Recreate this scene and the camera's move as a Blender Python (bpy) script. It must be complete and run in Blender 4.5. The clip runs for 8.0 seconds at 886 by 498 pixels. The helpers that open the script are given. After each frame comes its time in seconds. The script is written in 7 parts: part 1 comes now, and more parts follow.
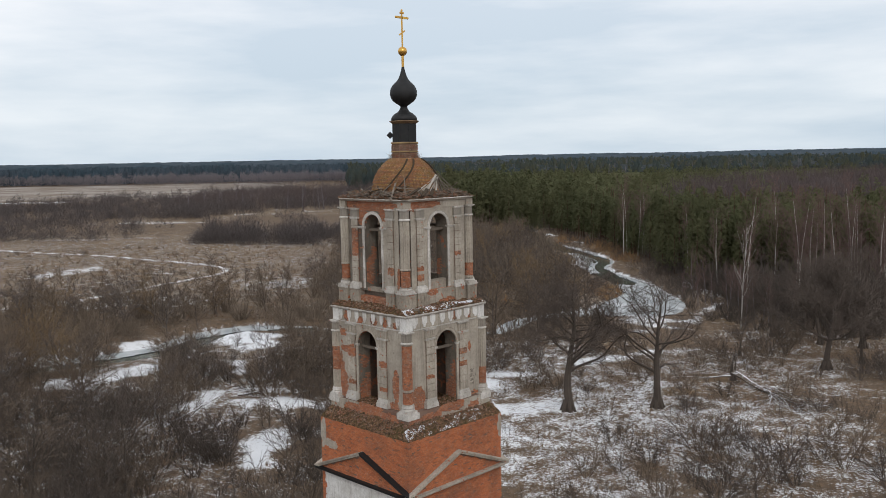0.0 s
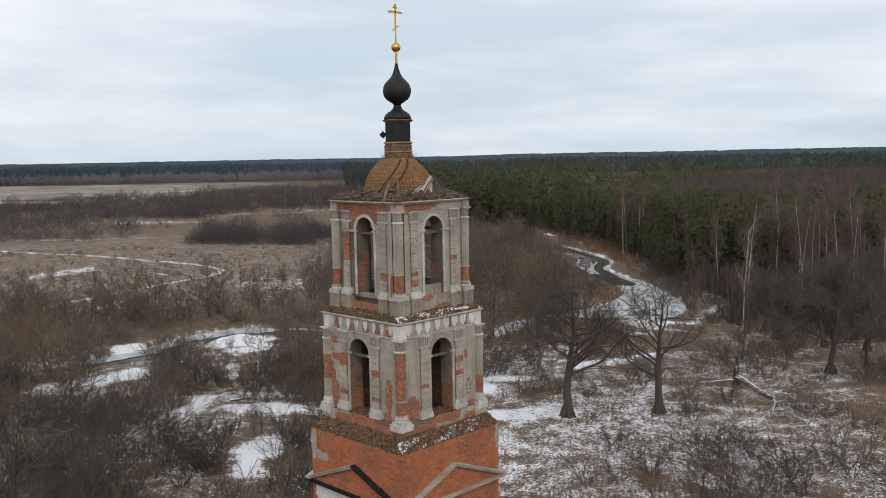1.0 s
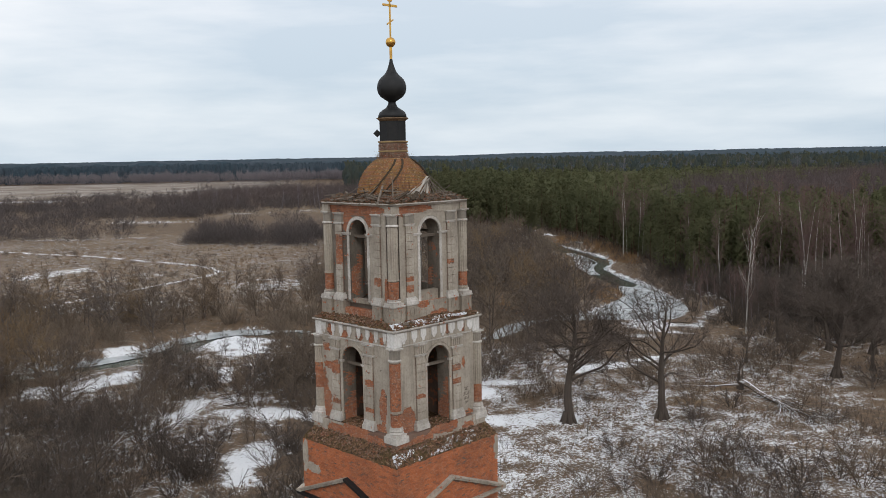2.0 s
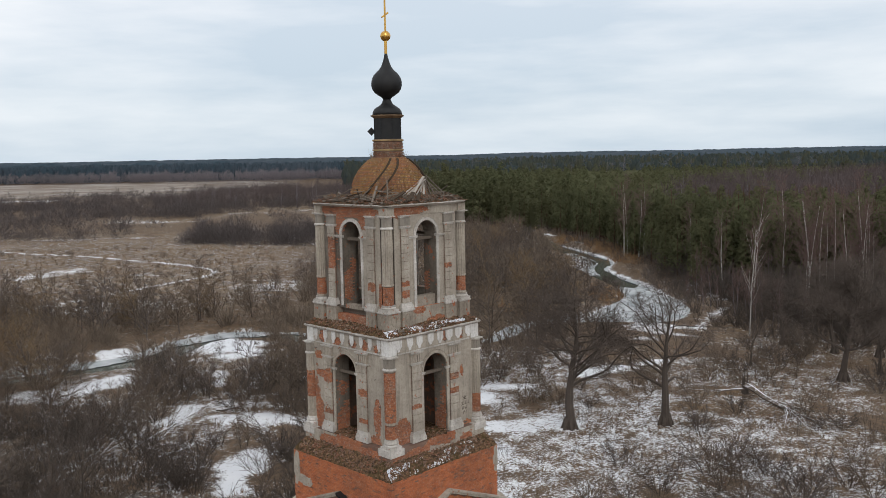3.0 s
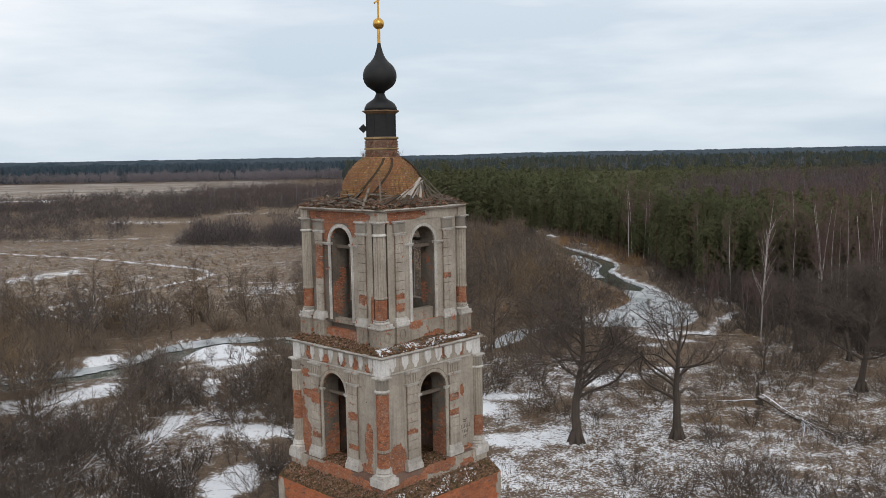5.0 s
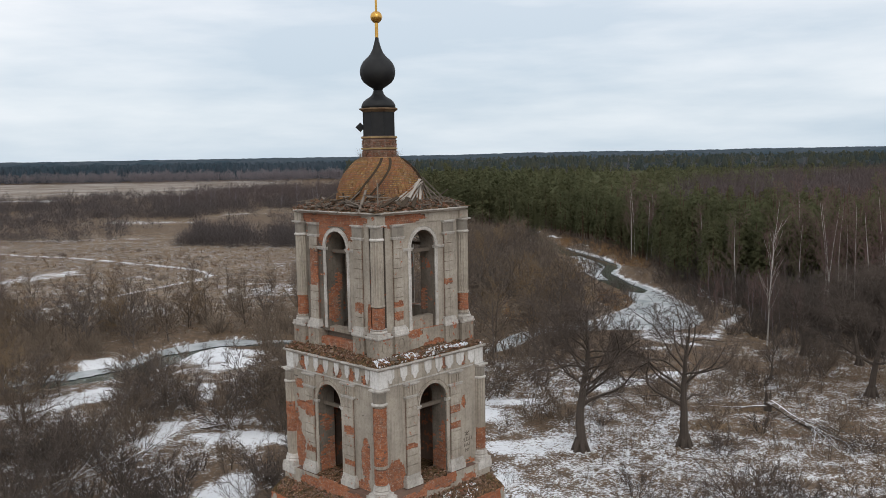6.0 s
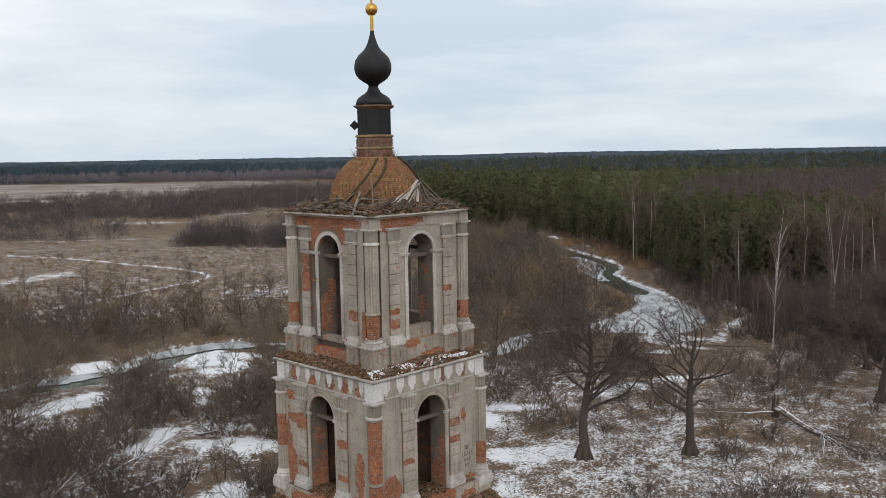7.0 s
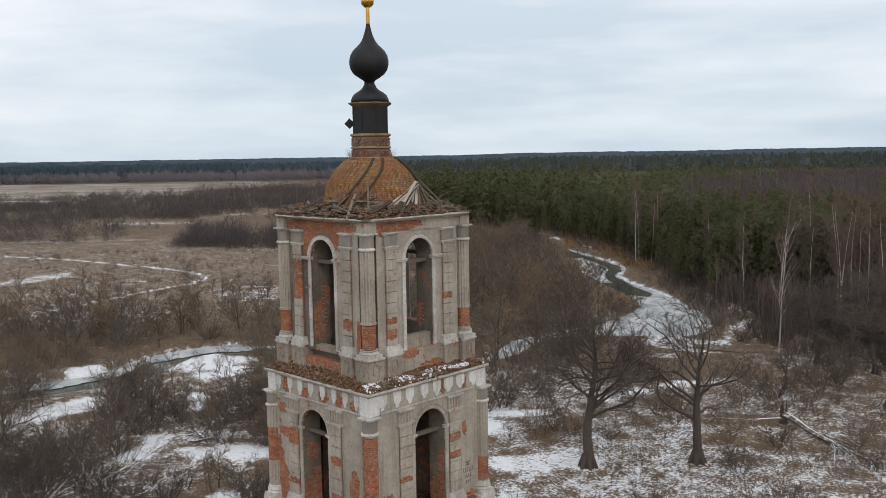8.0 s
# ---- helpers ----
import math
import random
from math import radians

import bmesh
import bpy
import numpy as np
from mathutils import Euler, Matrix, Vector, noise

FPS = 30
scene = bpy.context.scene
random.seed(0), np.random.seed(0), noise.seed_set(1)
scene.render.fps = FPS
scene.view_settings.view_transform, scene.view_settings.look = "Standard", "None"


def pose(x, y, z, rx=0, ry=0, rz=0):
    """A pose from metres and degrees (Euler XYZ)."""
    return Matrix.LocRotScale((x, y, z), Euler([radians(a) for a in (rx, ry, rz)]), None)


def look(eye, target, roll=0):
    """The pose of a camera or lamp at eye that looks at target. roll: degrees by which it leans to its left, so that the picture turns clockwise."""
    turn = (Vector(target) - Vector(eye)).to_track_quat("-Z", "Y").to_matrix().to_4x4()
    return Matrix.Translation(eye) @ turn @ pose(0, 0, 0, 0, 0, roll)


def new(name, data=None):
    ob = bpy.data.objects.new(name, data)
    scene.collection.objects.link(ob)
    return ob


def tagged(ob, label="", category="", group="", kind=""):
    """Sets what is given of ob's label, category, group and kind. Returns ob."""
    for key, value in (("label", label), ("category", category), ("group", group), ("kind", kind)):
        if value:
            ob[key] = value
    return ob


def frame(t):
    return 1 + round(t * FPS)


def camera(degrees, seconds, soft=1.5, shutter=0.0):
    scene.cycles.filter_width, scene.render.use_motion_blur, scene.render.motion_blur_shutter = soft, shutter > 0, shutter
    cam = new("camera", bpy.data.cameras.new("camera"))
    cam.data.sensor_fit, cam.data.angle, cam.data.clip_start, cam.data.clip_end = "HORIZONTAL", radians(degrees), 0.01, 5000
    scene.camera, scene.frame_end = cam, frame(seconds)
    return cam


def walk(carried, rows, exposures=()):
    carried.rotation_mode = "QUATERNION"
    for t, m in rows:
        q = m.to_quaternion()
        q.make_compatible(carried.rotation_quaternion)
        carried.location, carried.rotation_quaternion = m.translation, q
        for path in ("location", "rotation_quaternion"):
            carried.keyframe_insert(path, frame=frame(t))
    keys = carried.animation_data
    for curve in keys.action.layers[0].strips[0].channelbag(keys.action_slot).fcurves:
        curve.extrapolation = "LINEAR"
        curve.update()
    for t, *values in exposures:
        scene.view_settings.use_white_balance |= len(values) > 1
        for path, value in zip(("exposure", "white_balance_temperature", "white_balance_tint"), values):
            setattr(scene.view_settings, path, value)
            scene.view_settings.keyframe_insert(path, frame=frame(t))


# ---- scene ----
# ================= camera and its flight =================
cam = camera(53.15, 8.0, soft=0.8)
PATH = [
    (0.0, -35.289, -37.628, 24.903, 84.019, 1.059, -45.613),
    (0.5, -34.494, -36.996, 24.937, 83.985, 1.065, -45.674),
    (1.0, -33.717, -36.345, 24.968, 83.959, 1.068, -45.715),
    (1.5, -32.947, -35.685, 24.982, 83.938, 1.068, -45.742),
    (3.0, -30.634, -33.690, 24.954, 83.883, 1.053, -45.796),
    (3.5, -29.875, -33.023, 24.941, 83.873, 1.051, -45.792),
    (4.0, -29.127, -32.353, 24.929, 83.873, 1.049, -45.773),
    (4.5, -28.392, -31.676, 24.922, 83.876, 1.041, -45.742),
    (6.0, -26.250, -29.609, 24.921, 83.880, 0.992, -45.630),
    (6.5, -25.523, -28.941, 24.916, 83.885, 0.978, -45.612),
    (7.0, -24.794, -28.283, 24.902, 83.884, 0.967, -45.604),
    (7.5, -24.077, -27.618, 24.893, 83.886, 0.957, -45.589),
    (8.0, -23.376, -26.936, 24.889, 83.899, 0.949, -45.561),
]
walk(cam, [(t, pose(x, y, z, rx, ry, rz)) for t, x, y, z, rx, ry, rz in PATH])

# ================= world, sun, exposure =================
SUN_EL, SUN_AZ = radians(32), radians(215)
world = bpy.data.worlds.new("overcast_sky")
scene.world = world
world.use_nodes = True
wt = world.node_tree
wt.nodes.clear()
w_out = wt.nodes.new("ShaderNodeOutputWorld")
w_bg = wt.nodes.new("ShaderNodeBackground")
w_sky = wt.nodes.new("ShaderNodeTexSky")
w_sky.sky_type = "NISHITA"
w_sky.sun_disc = False
w_sky.sun_elevation, w_sky.sun_rotation = SUN_EL, SUN_AZ
w_sky.air_density, w_sky.dust_density = 1.0, 2.0
w_sc = wt.nodes.new("ShaderNodeMixRGB")
w_sc.blend_type = "MULTIPLY"
w_sc.inputs[0].default_value = 1.0
w_sc.inputs[2].default_value = (0.10, 0.10, 0.10, 1)
wt.links.new(w_sky.outputs[0], w_sc.inputs[1])
w_tc = wt.nodes.new("ShaderNodeTexCoord")
w_map = wt.nodes.new("ShaderNodeMapping")
w_map.inputs["Scale"].default_value = (1.0, 1.0, 5.5)
wt.links.new(w_tc.outputs["Generated"], w_map.inputs[0])
w_n = wt.nodes.new("ShaderNodeTexNoise")
w_n.inputs["Scale"].default_value = 2.3
w_n.inputs["Detail"].default_value = 7.0
w_n.inputs["Roughness"].default_value = 0.52
wt.links.new(w_map.outputs[0], w_n.inputs["Vector"])
w_r = wt.nodes.new("ShaderNodeValToRGB")
w_r.color_ramp.elements[0].position = 0.36
w_r.color_ramp.elements[0].color = (0.625, 0.71, 0.80, 1)
w_r.color_ramp.elements[1].position = 0.64
w_r.color_ramp.elements[1].color = (0.965, 0.975, 1.0, 1)
wt.links.new(w_n.outputs["Fac"], w_r.inputs[0])
w_mix = wt.nodes.new("ShaderNodeMixRGB")
w_mix.inputs[0].default_value = 0.92
wt.links.new(w_sc.outputs[0], w_mix.inputs[1])
wt.links.new(w_r.outputs[0], w_mix.inputs[2])
w_sep = wt.nodes.new("ShaderNodeSeparateXYZ")
wt.links.new(w_tc.outputs["Generated"], w_sep.inputs[0])
w_low = wt.nodes.new("ShaderNodeValToRGB")
w_low.color_ramp.elements[0].position, w_low.color_ramp.elements[0].color = 0.0, (0.87, 0.935, 0.975, 1)
w_low.color_ramp.elements[1].position, w_low.color_ramp.elements[1].color = 0.25, (1.17, 1.13, 1.11, 1)
wt.links.new(w_sep.outputs[2], w_low.inputs[0])
w_grade = wt.nodes.new("ShaderNodeMixRGB")
w_grade.blend_type = "MULTIPLY"
w_grade.inputs[0].default_value = 1.0
wt.links.new(w_mix.outputs[0], w_grade.inputs[1])
wt.links.new(w_low.outputs[0], w_grade.inputs[2])
wt.links.new(w_grade.outputs[0], w_bg.inputs[0])
w_bg.inputs[1].default_value = 1.0
wt.links.new(w_bg.outputs[0], w_out.inputs[0])

sun_data = bpy.data.lights.new("sun", "SUN")
sun_data.energy, sun_data.angle, sun_data.color = 0.7, radians(20), (1.0, 0.96, 0.9)
sun = new("sun", sun_data)
sun.matrix_world = look((-60, -90, 80), (0, 0, 0))
scene.view_settings.exposure = 0.0
# ================= materials =================
class Nodes:
    """A short way to write node trees."""

    def __init__(self, name, rough=0.9, metal=0.0, spec=0.3):
        self.m = bpy.data.materials.new(name)
        self.m.use_nodes = True
        self.t = self.m.node_tree
        self.b = self.t.nodes["Principled BSDF"]
        self.b.inputs["Roughness"].default_value = rough
        self.b.inputs["Metallic"].default_value = metal
        self.b.inputs["Specular IOR Level"].default_value = spec
        self.pos = self.t.nodes.new("ShaderNodeNewGeometry").outputs["Position"]

    def link(self, a, b):
        self.t.links.new(a, b)

    def put(self, sock, v):
        if isinstance(v, bpy.types.NodeSocket):
            self.link(v, sock)
        elif isinstance(v, tuple):
            sock.default_value = (*v, 1.0)[:4]
        else:
            sock.default_value = v

    def noise(self, scale, detail=4.0, rough=0.55, stretch=None):
        n = self.t.nodes.new("ShaderNodeTexNoise")
        n.inputs["Scale"].default_value, n.inputs["Detail"].default_value = scale, detail
        n.inputs["Roughness"].default_value = rough
        if stretch:
            mp = self.t.nodes.new("ShaderNodeMapping")
            mp.inputs["Scale"].default_value = stretch
            self.link(self.pos, mp.inputs[0])
            self.link(mp.outputs[0], n.inputs["Vector"])
        else:
            self.link(self.pos, n.inputs["Vector"])
        return n.outputs["Fac"]

    def ramp(self, fac, *stops):
        n = self.t.nodes.new("ShaderNodeValToRGB")
        e = n.color_ramp.elements
        while len(e) < len(stops):
            e.new(0.5)
        for el, (p, c) in zip(e, stops):
            el.position = p
            el.color = (*c, 1.0) if isinstance(c, tuple) else (c, c, c, 1.0)
        self.put(n.inputs[0], fac)
        return n.outputs[0]

    def mix(self, fac, a, b, how="MIX"):
        n = self.t.nodes.new("ShaderNodeMixRGB")
        n.blend_type = how
        self.put(n.inputs[0], fac), self.put(n.inputs[1], a), self.put(n.inputs[2], b)
        return n.outputs[0]

    def math(self, op, a, b=0.0):
        n = self.t.nodes.new("ShaderNodeMath")
        n.operation = op
        self.put(n.inputs[0], a), self.put(n.inputs[1], b)
        return n.outputs[0]

    def attr(self, name):
        n = self.t.nodes.new("ShaderNodeAttribute")
        n.attribute_name = name
        return n.outputs["Color"]

    def split(self, col):
        n = self.t.nodes.new("ShaderNodeSeparateColor")
        self.link(col, n.inputs[0])
        return n.outputs[0], n.outputs[1], n.outputs[2]

    def island(self):
        return self.t.nodes.new("ShaderNodeNewGeometry").outputs["Random Per Island"]

    def each(self):
        return self.t.nodes.new("ShaderNodeObjectInfo").outputs["Random"]

    def bump(self, height, strength=0.4, dist=0.02):
        n = self.t.nodes.new("ShaderNodeBump")
        n.inputs["Strength"].default_value, n.inputs["Distance"].default_value = strength, dist
        self.link(height, n.inputs["Height"])
        self.link(n.outputs[0], self.b.inputs["Normal"])

    def done(self, colour):
        self.put(self.b.inputs["Base Color"], colour)
        return self.m


def plaster_mat(name, light, dark, stain=(0.16, 0.14, 0.12), brickiness=0.0):
    n = Nodes(name, 0.95, spec=0.15)
    fine, big = n.noise(9, 6, 0.65), n.noise(0.9, 4, 0.6)
    c = n.mix(n.ramp(big, (0.35, 0.0), (0.68, 1.0)), dark, light)
    c = n.mix(n.math("MULTIPLY", n.ramp(fine, (0.46, 0.0), (0.66, 1.0)), 0.33), c, stain)
    streak = n.noise(1.0, 5, 0.6, (7, 7, 0.45))
    c = n.mix(n.math("MULTIPLY", n.ramp(streak, (0.5, 0.0), (0.72, 1.0)), 0.42), c, stain)
    if brickiness:
        loss = n.ramp(n.noise(2.6, 7, 0.68), (0.66 - brickiness, 0.0), (0.69 - brickiness, 1.0))
        c = n.mix(loss, c, (0.36, 0.13, 0.07))
    n.bump(fine, 0.5, 0.02)
    return n.done(c)


def brick_mat(name, a, b, c_, island=True, moss=False, lime=0.8):
    n = Nodes(name, 0.93, spec=0.15)
    r = n.island() if island else n.each()
    col = n.ramp(r, (0.0, a), (0.45, b), (0.9, c_), (1.0, (0.28, 0.125, 0.08)))
    g = n.noise(14, 5, 0.65)
    col = n.mix(n.math("MULTIPLY", n.ramp(g, (0.4, 0.0), (0.72, 1.0)), 0.5), col, (0.13, 0.085, 0.065))
    d = n.noise(0.7, 5, 0.65)
    col = n.mix(n.math("MULTIPLY", n.ramp(d, (0.46, 0.0), (0.68, 1.0)), 0.6), col, (0.15, 0.085, 0.06))
    if moss:
        col = n.mix(n.ramp(n.noise(2.6, 7, 0.75), (0.46, 0.0), (0.60, 0.65)), col, (0.20, 0.13, 0.045))
        col = n.mix(n.ramp(n.noise(8, 6, 0.8), (0.55, 0.0), (0.62, 0.8)), col, (0.075, 0.05, 0.03))
        col = n.mix(n.ramp(n.noise(9.5, 5, 0.75), (0.55, 0.0), (0.62, 0.8)), col, (0.50, 0.40, 0.28))
        col = n.mix(n.ramp(n.noise(1.1, 5, 0.7), (0.48, 0.0), (0.62, 0.55)), col, (0.26, 0.095, 0.05))
    if not moss:
        col = n.mix(n.ramp(n.noise(3.3, 7, 0.78), (0.52, 0.0), (0.66, lime)), col, (0.36, 0.285, 0.225))
        col = n.mix(n.ramp(n.noise(13, 5, 0.75), (0.55, 0.0), (0.63, 0.2 + 0.6 * lime)), col, (0.50, 0.40, 0.32))
    n.bump(g, 0.5, 0.01)
    return n.done(col)


PLASTER = plaster_mat("grey_plaster", (0.465, 0.415, 0.348), (0.345, 0.306, 0.255), (0.15, 0.128, 0.105))
PLASTER_WORN = plaster_mat("worn_grey_plaster", (0.50, 0.45, 0.382), (0.33, 0.29, 0.24), (0.12, 0.095, 0.07), 0.05)
TRIM = plaster_mat("white_lime_trim", (0.66, 0.63, 0.59), (0.42, 0.39, 0.35), (0.17, 0.145, 0.12), 0.035)
LIME = plaster_mat("whitewash_remains", (0.78, 0.77, 0.75), (0.56, 0.54, 0.51), (0.26, 0.23, 0.20))
LICHEN = plaster_mat("lichen_on_plaster", (0.40, 0.29, 0.14), (0.24, 0.17, 0.09), (0.10, 0.07, 0.045), 0.05)
WEATHERED = plaster_mat("weathered_dark_plaster", (0.39, 0.345, 0.285), (0.25, 0.215, 0.175), (0.11, 0.085, 0.062), 0.075)
CAPITAL = plaster_mat("dark_grey_plaster", (0.33, 0.298, 0.255), (0.22, 0.198, 0.168))
# For the added blocking walls: dark brown stands in for shadow inside the tower.
ARCH_BLOCKER = plaster_mat("dark_brown_blocking_wall", (0.20, 0.135, 0.10), (0.13, 0.09, 0.07), (0.07, 0.05, 0.04), 0.1)
# Plaster inside the arches: interior shade is painted in as a darker colour.
SHADED_INNER = plaster_mat("shade_darkened_inner_plaster", (0.235, 0.205, 0.172), (0.138, 0.116, 0.094), (0.062, 0.052, 0.043), 0.07)
BRICK = brick_mat("red_brick", (0.49, 0.192, 0.092), (0.42, 0.155, 0.078), (0.35, 0.125, 0.066))
BRICK_EACH = brick_mat("red_brick_single", (0.49, 0.192, 0.092), (0.42, 0.155, 0.078), (0.35, 0.125, 0.066), False)
BASE_BRICK = brick_mat("base_red_brick", (0.58, 0.20, 0.085), (0.52, 0.165, 0.07), (0.45, 0.14, 0.062), lime=0.2)
BASE_BRICK_EACH = brick_mat("base_red_brick_single", (0.58, 0.20, 0.085), (0.52, 0.165, 0.07), (0.45, 0.14, 0.062), False, lime=0.2)
MORTAR = plaster_mat("crumbling_mortar", (0.24, 0.16, 0.125), (0.17, 0.10, 0.075))
LEDGE_BRICK = brick_mat("dirty_brick", (0.26, 0.10, 0.055), (0.18, 0.085, 0.05), (0.13, 0.09, 0.06))
DOME_BRICK = brick_mat("mossy_ochre_brick", (0.45, 0.265, 0.09), (0.31, 0.155, 0.06), (0.44, 0.18, 0.08), moss=True)


def rubble_mat():
    n = Nodes("mossy_rubble", 0.97, spec=0.1)
    f, b = n.noise(7, 6, 0.7), n.noise(1.3, 4, 0.6)
    c = n.ramp(f, (0.34, (0.03, 0.023, 0.016)), (0.47, (0.085, 0.055, 0.034)), (0.58, (0.19, 0.11, 0.06)), (0.70, (0.34, 0.27, 0.20)))
    c = n.mix(n.ramp(b, (0.50, 0.0), (0.64, 0.6)), c, (0.075, 0.058, 0.024))
    n.bump(f, 0.9, 0.05)
    return n.done(c)


RUBBLE = rubble_mat()
REED = brick_mat("rusty_reed", (0.40, 0.24, 0.105), (0.32, 0.195, 0.09), (0.23, 0.145, 0.07), lime=0.0)
DRY_GRASS = brick_mat("dry_grass", (0.25, 0.17, 0.09), (0.155, 0.11, 0.065), (0.10, 0.078, 0.05))


def snow_mat():
    n = Nodes("old_snow", 0.8, spec=0.2)
    f = n.noise(3.0, 5)
    n.bump(f, 0.3, 0.05)
    return n.done(n.ramp(f, (0.3, (0.62, 0.65, 0.70)), (0.7, (0.80, 0.82, 0.85))))


SNOW = snow_mat()


def metal_mat(name, a, b, rough, metal):
    n = Nodes(name, rough, metal, 0.4)
    f = n.noise(2.2, 5, 0.6)
    g = n.noise(22, 4, 0.6)
    n.bump(g, 0.15, 0.01)
    return n.done(n.mix(n.ramp(f, (0.4, 0.0), (0.7, 1.0)), a, b))


BLACK = metal_mat("black_sheet_iron", (0.0075, 0.008, 0.009), (0.016, 0.016, 0.016), 0.62, 0.0)
GOLD = metal_mat("gilded_metal", (0.72, 0.42, 0.10), (0.55, 0.30, 0.08), 0.32, 0.9)
RUST = metal_mat("rusty_tin", (0.16, 0.10, 0.06), (0.26, 0.18, 0.10), 0.8, 0.1)


def wood_mat(name, a, b, island=False):
    n = Nodes(name, 0.92, spec=0.15)
    g = n.noise(5, 6, 0.65, (3, 3, 1))
    c = n.mix(g, a, b)
    if island:
        c = n.mix(n.math("MULTIPLY", n.each(), 0.6), c, (0.07, 0.055, 0.045))
    n.bump(g, 0.5, 0.01)
    return n.done(c)


PLANK = wood_mat("weathered_plank", (0.30, 0.26, 0.22), (0.14, 0.11, 0.085), True)
BLEACHED = wood_mat("bleached_wood", (0.52, 0.48, 0.43), (0.30, 0.26, 0.22))
OLD_BEAM = wood_mat("old_beam", (0.20, 0.17, 0.14), (0.09, 0.07, 0.055))
ROTTEN = wood_mat("rotten_dark_wood", (0.085, 0.062, 0.042), (0.045, 0.034, 0.025))


def bark_mat(name, a, b, vary=0.35, scale=1.2):
    n = Nodes(name, 0.95, spec=0.1)
    c = n.mix(n.noise(scale, 3), a, b)
    c = n.mix(n.math("MULTIPLY", n.each(), vary), c, (a[0] * 0.55, a[1] * 0.5, a[2] * 0.5))
    return n.done(c)


OAK_BARK = bark_mat("oak_bark", (0.105, 0.086, 0.072), (0.065, 0.053, 0.046), 0.2)
OAK_TWIG = bark_mat("oak_twigs", (0.140, 0.114, 0.096), (0.090, 0.074, 0.064), 0.2)
TWIG_BROWN = bark_mat("brown_twigs", (0.184, 0.144, 0.108), (0.122, 0.098, 0.079), 0.5, 0.15)
FAR_BIRCH = bark_mat("distant_birch_stems", (0.235, 0.215, 0.228), (0.165, 0.152, 0.163), 0.3, 0.05)
TWIG_DARK = bark_mat("dark_twigs", (0.108, 0.090, 0.077), (0.070, 0.059, 0.052), 0.4, 0.15)
SCRUB = bark_mat("far_scrub", (0.122, 0.104, 0.099), (0.080, 0.070, 0.069), 0.2, 0.08)
TWIG_OCHRE = bark_mat("willow_twigs", (0.222, 0.158, 0.094), (0.148, 0.108, 0.072), 0.4, 0.15)
TWIG_GREY = bark_mat("grey_twigs", (0.140, 0.118, 0.104), (0.095, 0.080, 0.072), 0.4, 0.15)
TWIG_RED = bark_mat("birch_twigs", (0.190, 0.128, 0.112), (0.130, 0.090, 0.082), 0.4, 0.2)
MAUVE = bark_mat("young_birch_wood", (0.128, 0.101, 0.097), (0.096, 0.080, 0.077), 0.3, 0.08)
BIRCH_BARK = bark_mat("birch_bark", (0.55, 0.52, 0.48), (0.30, 0.28, 0.25), 0.2, 1.5)
PINE_BARK = bark_mat("pine_bark", (0.13, 0.075, 0.05), (0.08, 0.055, 0.042), 0.3)


def log_mat():
    n = Nodes("snowy_log", 0.9, spec=0.15)
    up = n.t.nodes.new("ShaderNodeSeparateXYZ")
    n.link(n.t.nodes.new("ShaderNodeNewGeometry").outputs["Normal"], up.inputs[0])
    bark = n.mix(n.noise(3, 5, 0.65), (0.11, 0.088, 0.072), (0.19, 0.155, 0.125))
    lie = n.math("ADD", up.outputs[2], n.math("MULTIPLY", n.math("SUBTRACT", n.noise(4, 4), 0.5), 0.9))
    return n.done(n.mix(n.ramp(lie, (0.58, 0.0), (0.72, 1.0)), bark, (0.74, 0.75, 0.78)))


LOG = log_mat()


def needle_mat(name, a, b):
    n = Nodes(name, 0.9, spec=0.1)
    c = n.mix(n.ramp(n.noise(0.30, 3), (0.35, 0.0), (0.65, 1.0)), a, b)
    c = n.mix(n.ramp(n.noise(0.03, 3), (0.4, 0.0), (0.65, 0.6)), c, (0.118, 0.108, 0.056))
    mat = n.done(c)
    thin = n.t.nodes.new("ShaderNodeBsdfTranslucent")
    both = n.t.nodes.new("ShaderNodeMixShader")
    both.inputs[0].default_value = 0.42
    out = [k for k in n.t.nodes if k.bl_idname == "ShaderNodeOutputMaterial"][0]
    n.link(c, thin.inputs["Color"])
    n.link(out.inputs["Surface"].links[0].from_socket, both.inputs[1])
    n.link(thin.outputs[0], both.inputs[2])
    n.link(both.outputs[0], out.inputs["Surface"])
    return mat


# Far needles: aerial haze is put into the base colour as a bluer tone.
HAZED_NEEDLES = needle_mat("hazed_far_needles", (0.060, 0.080, 0.078), (0.074, 0.092, 0.088))
NEEDLES = needle_mat("pine_needles", (0.113, 0.121, 0.064), (0.136, 0.141, 0.073))


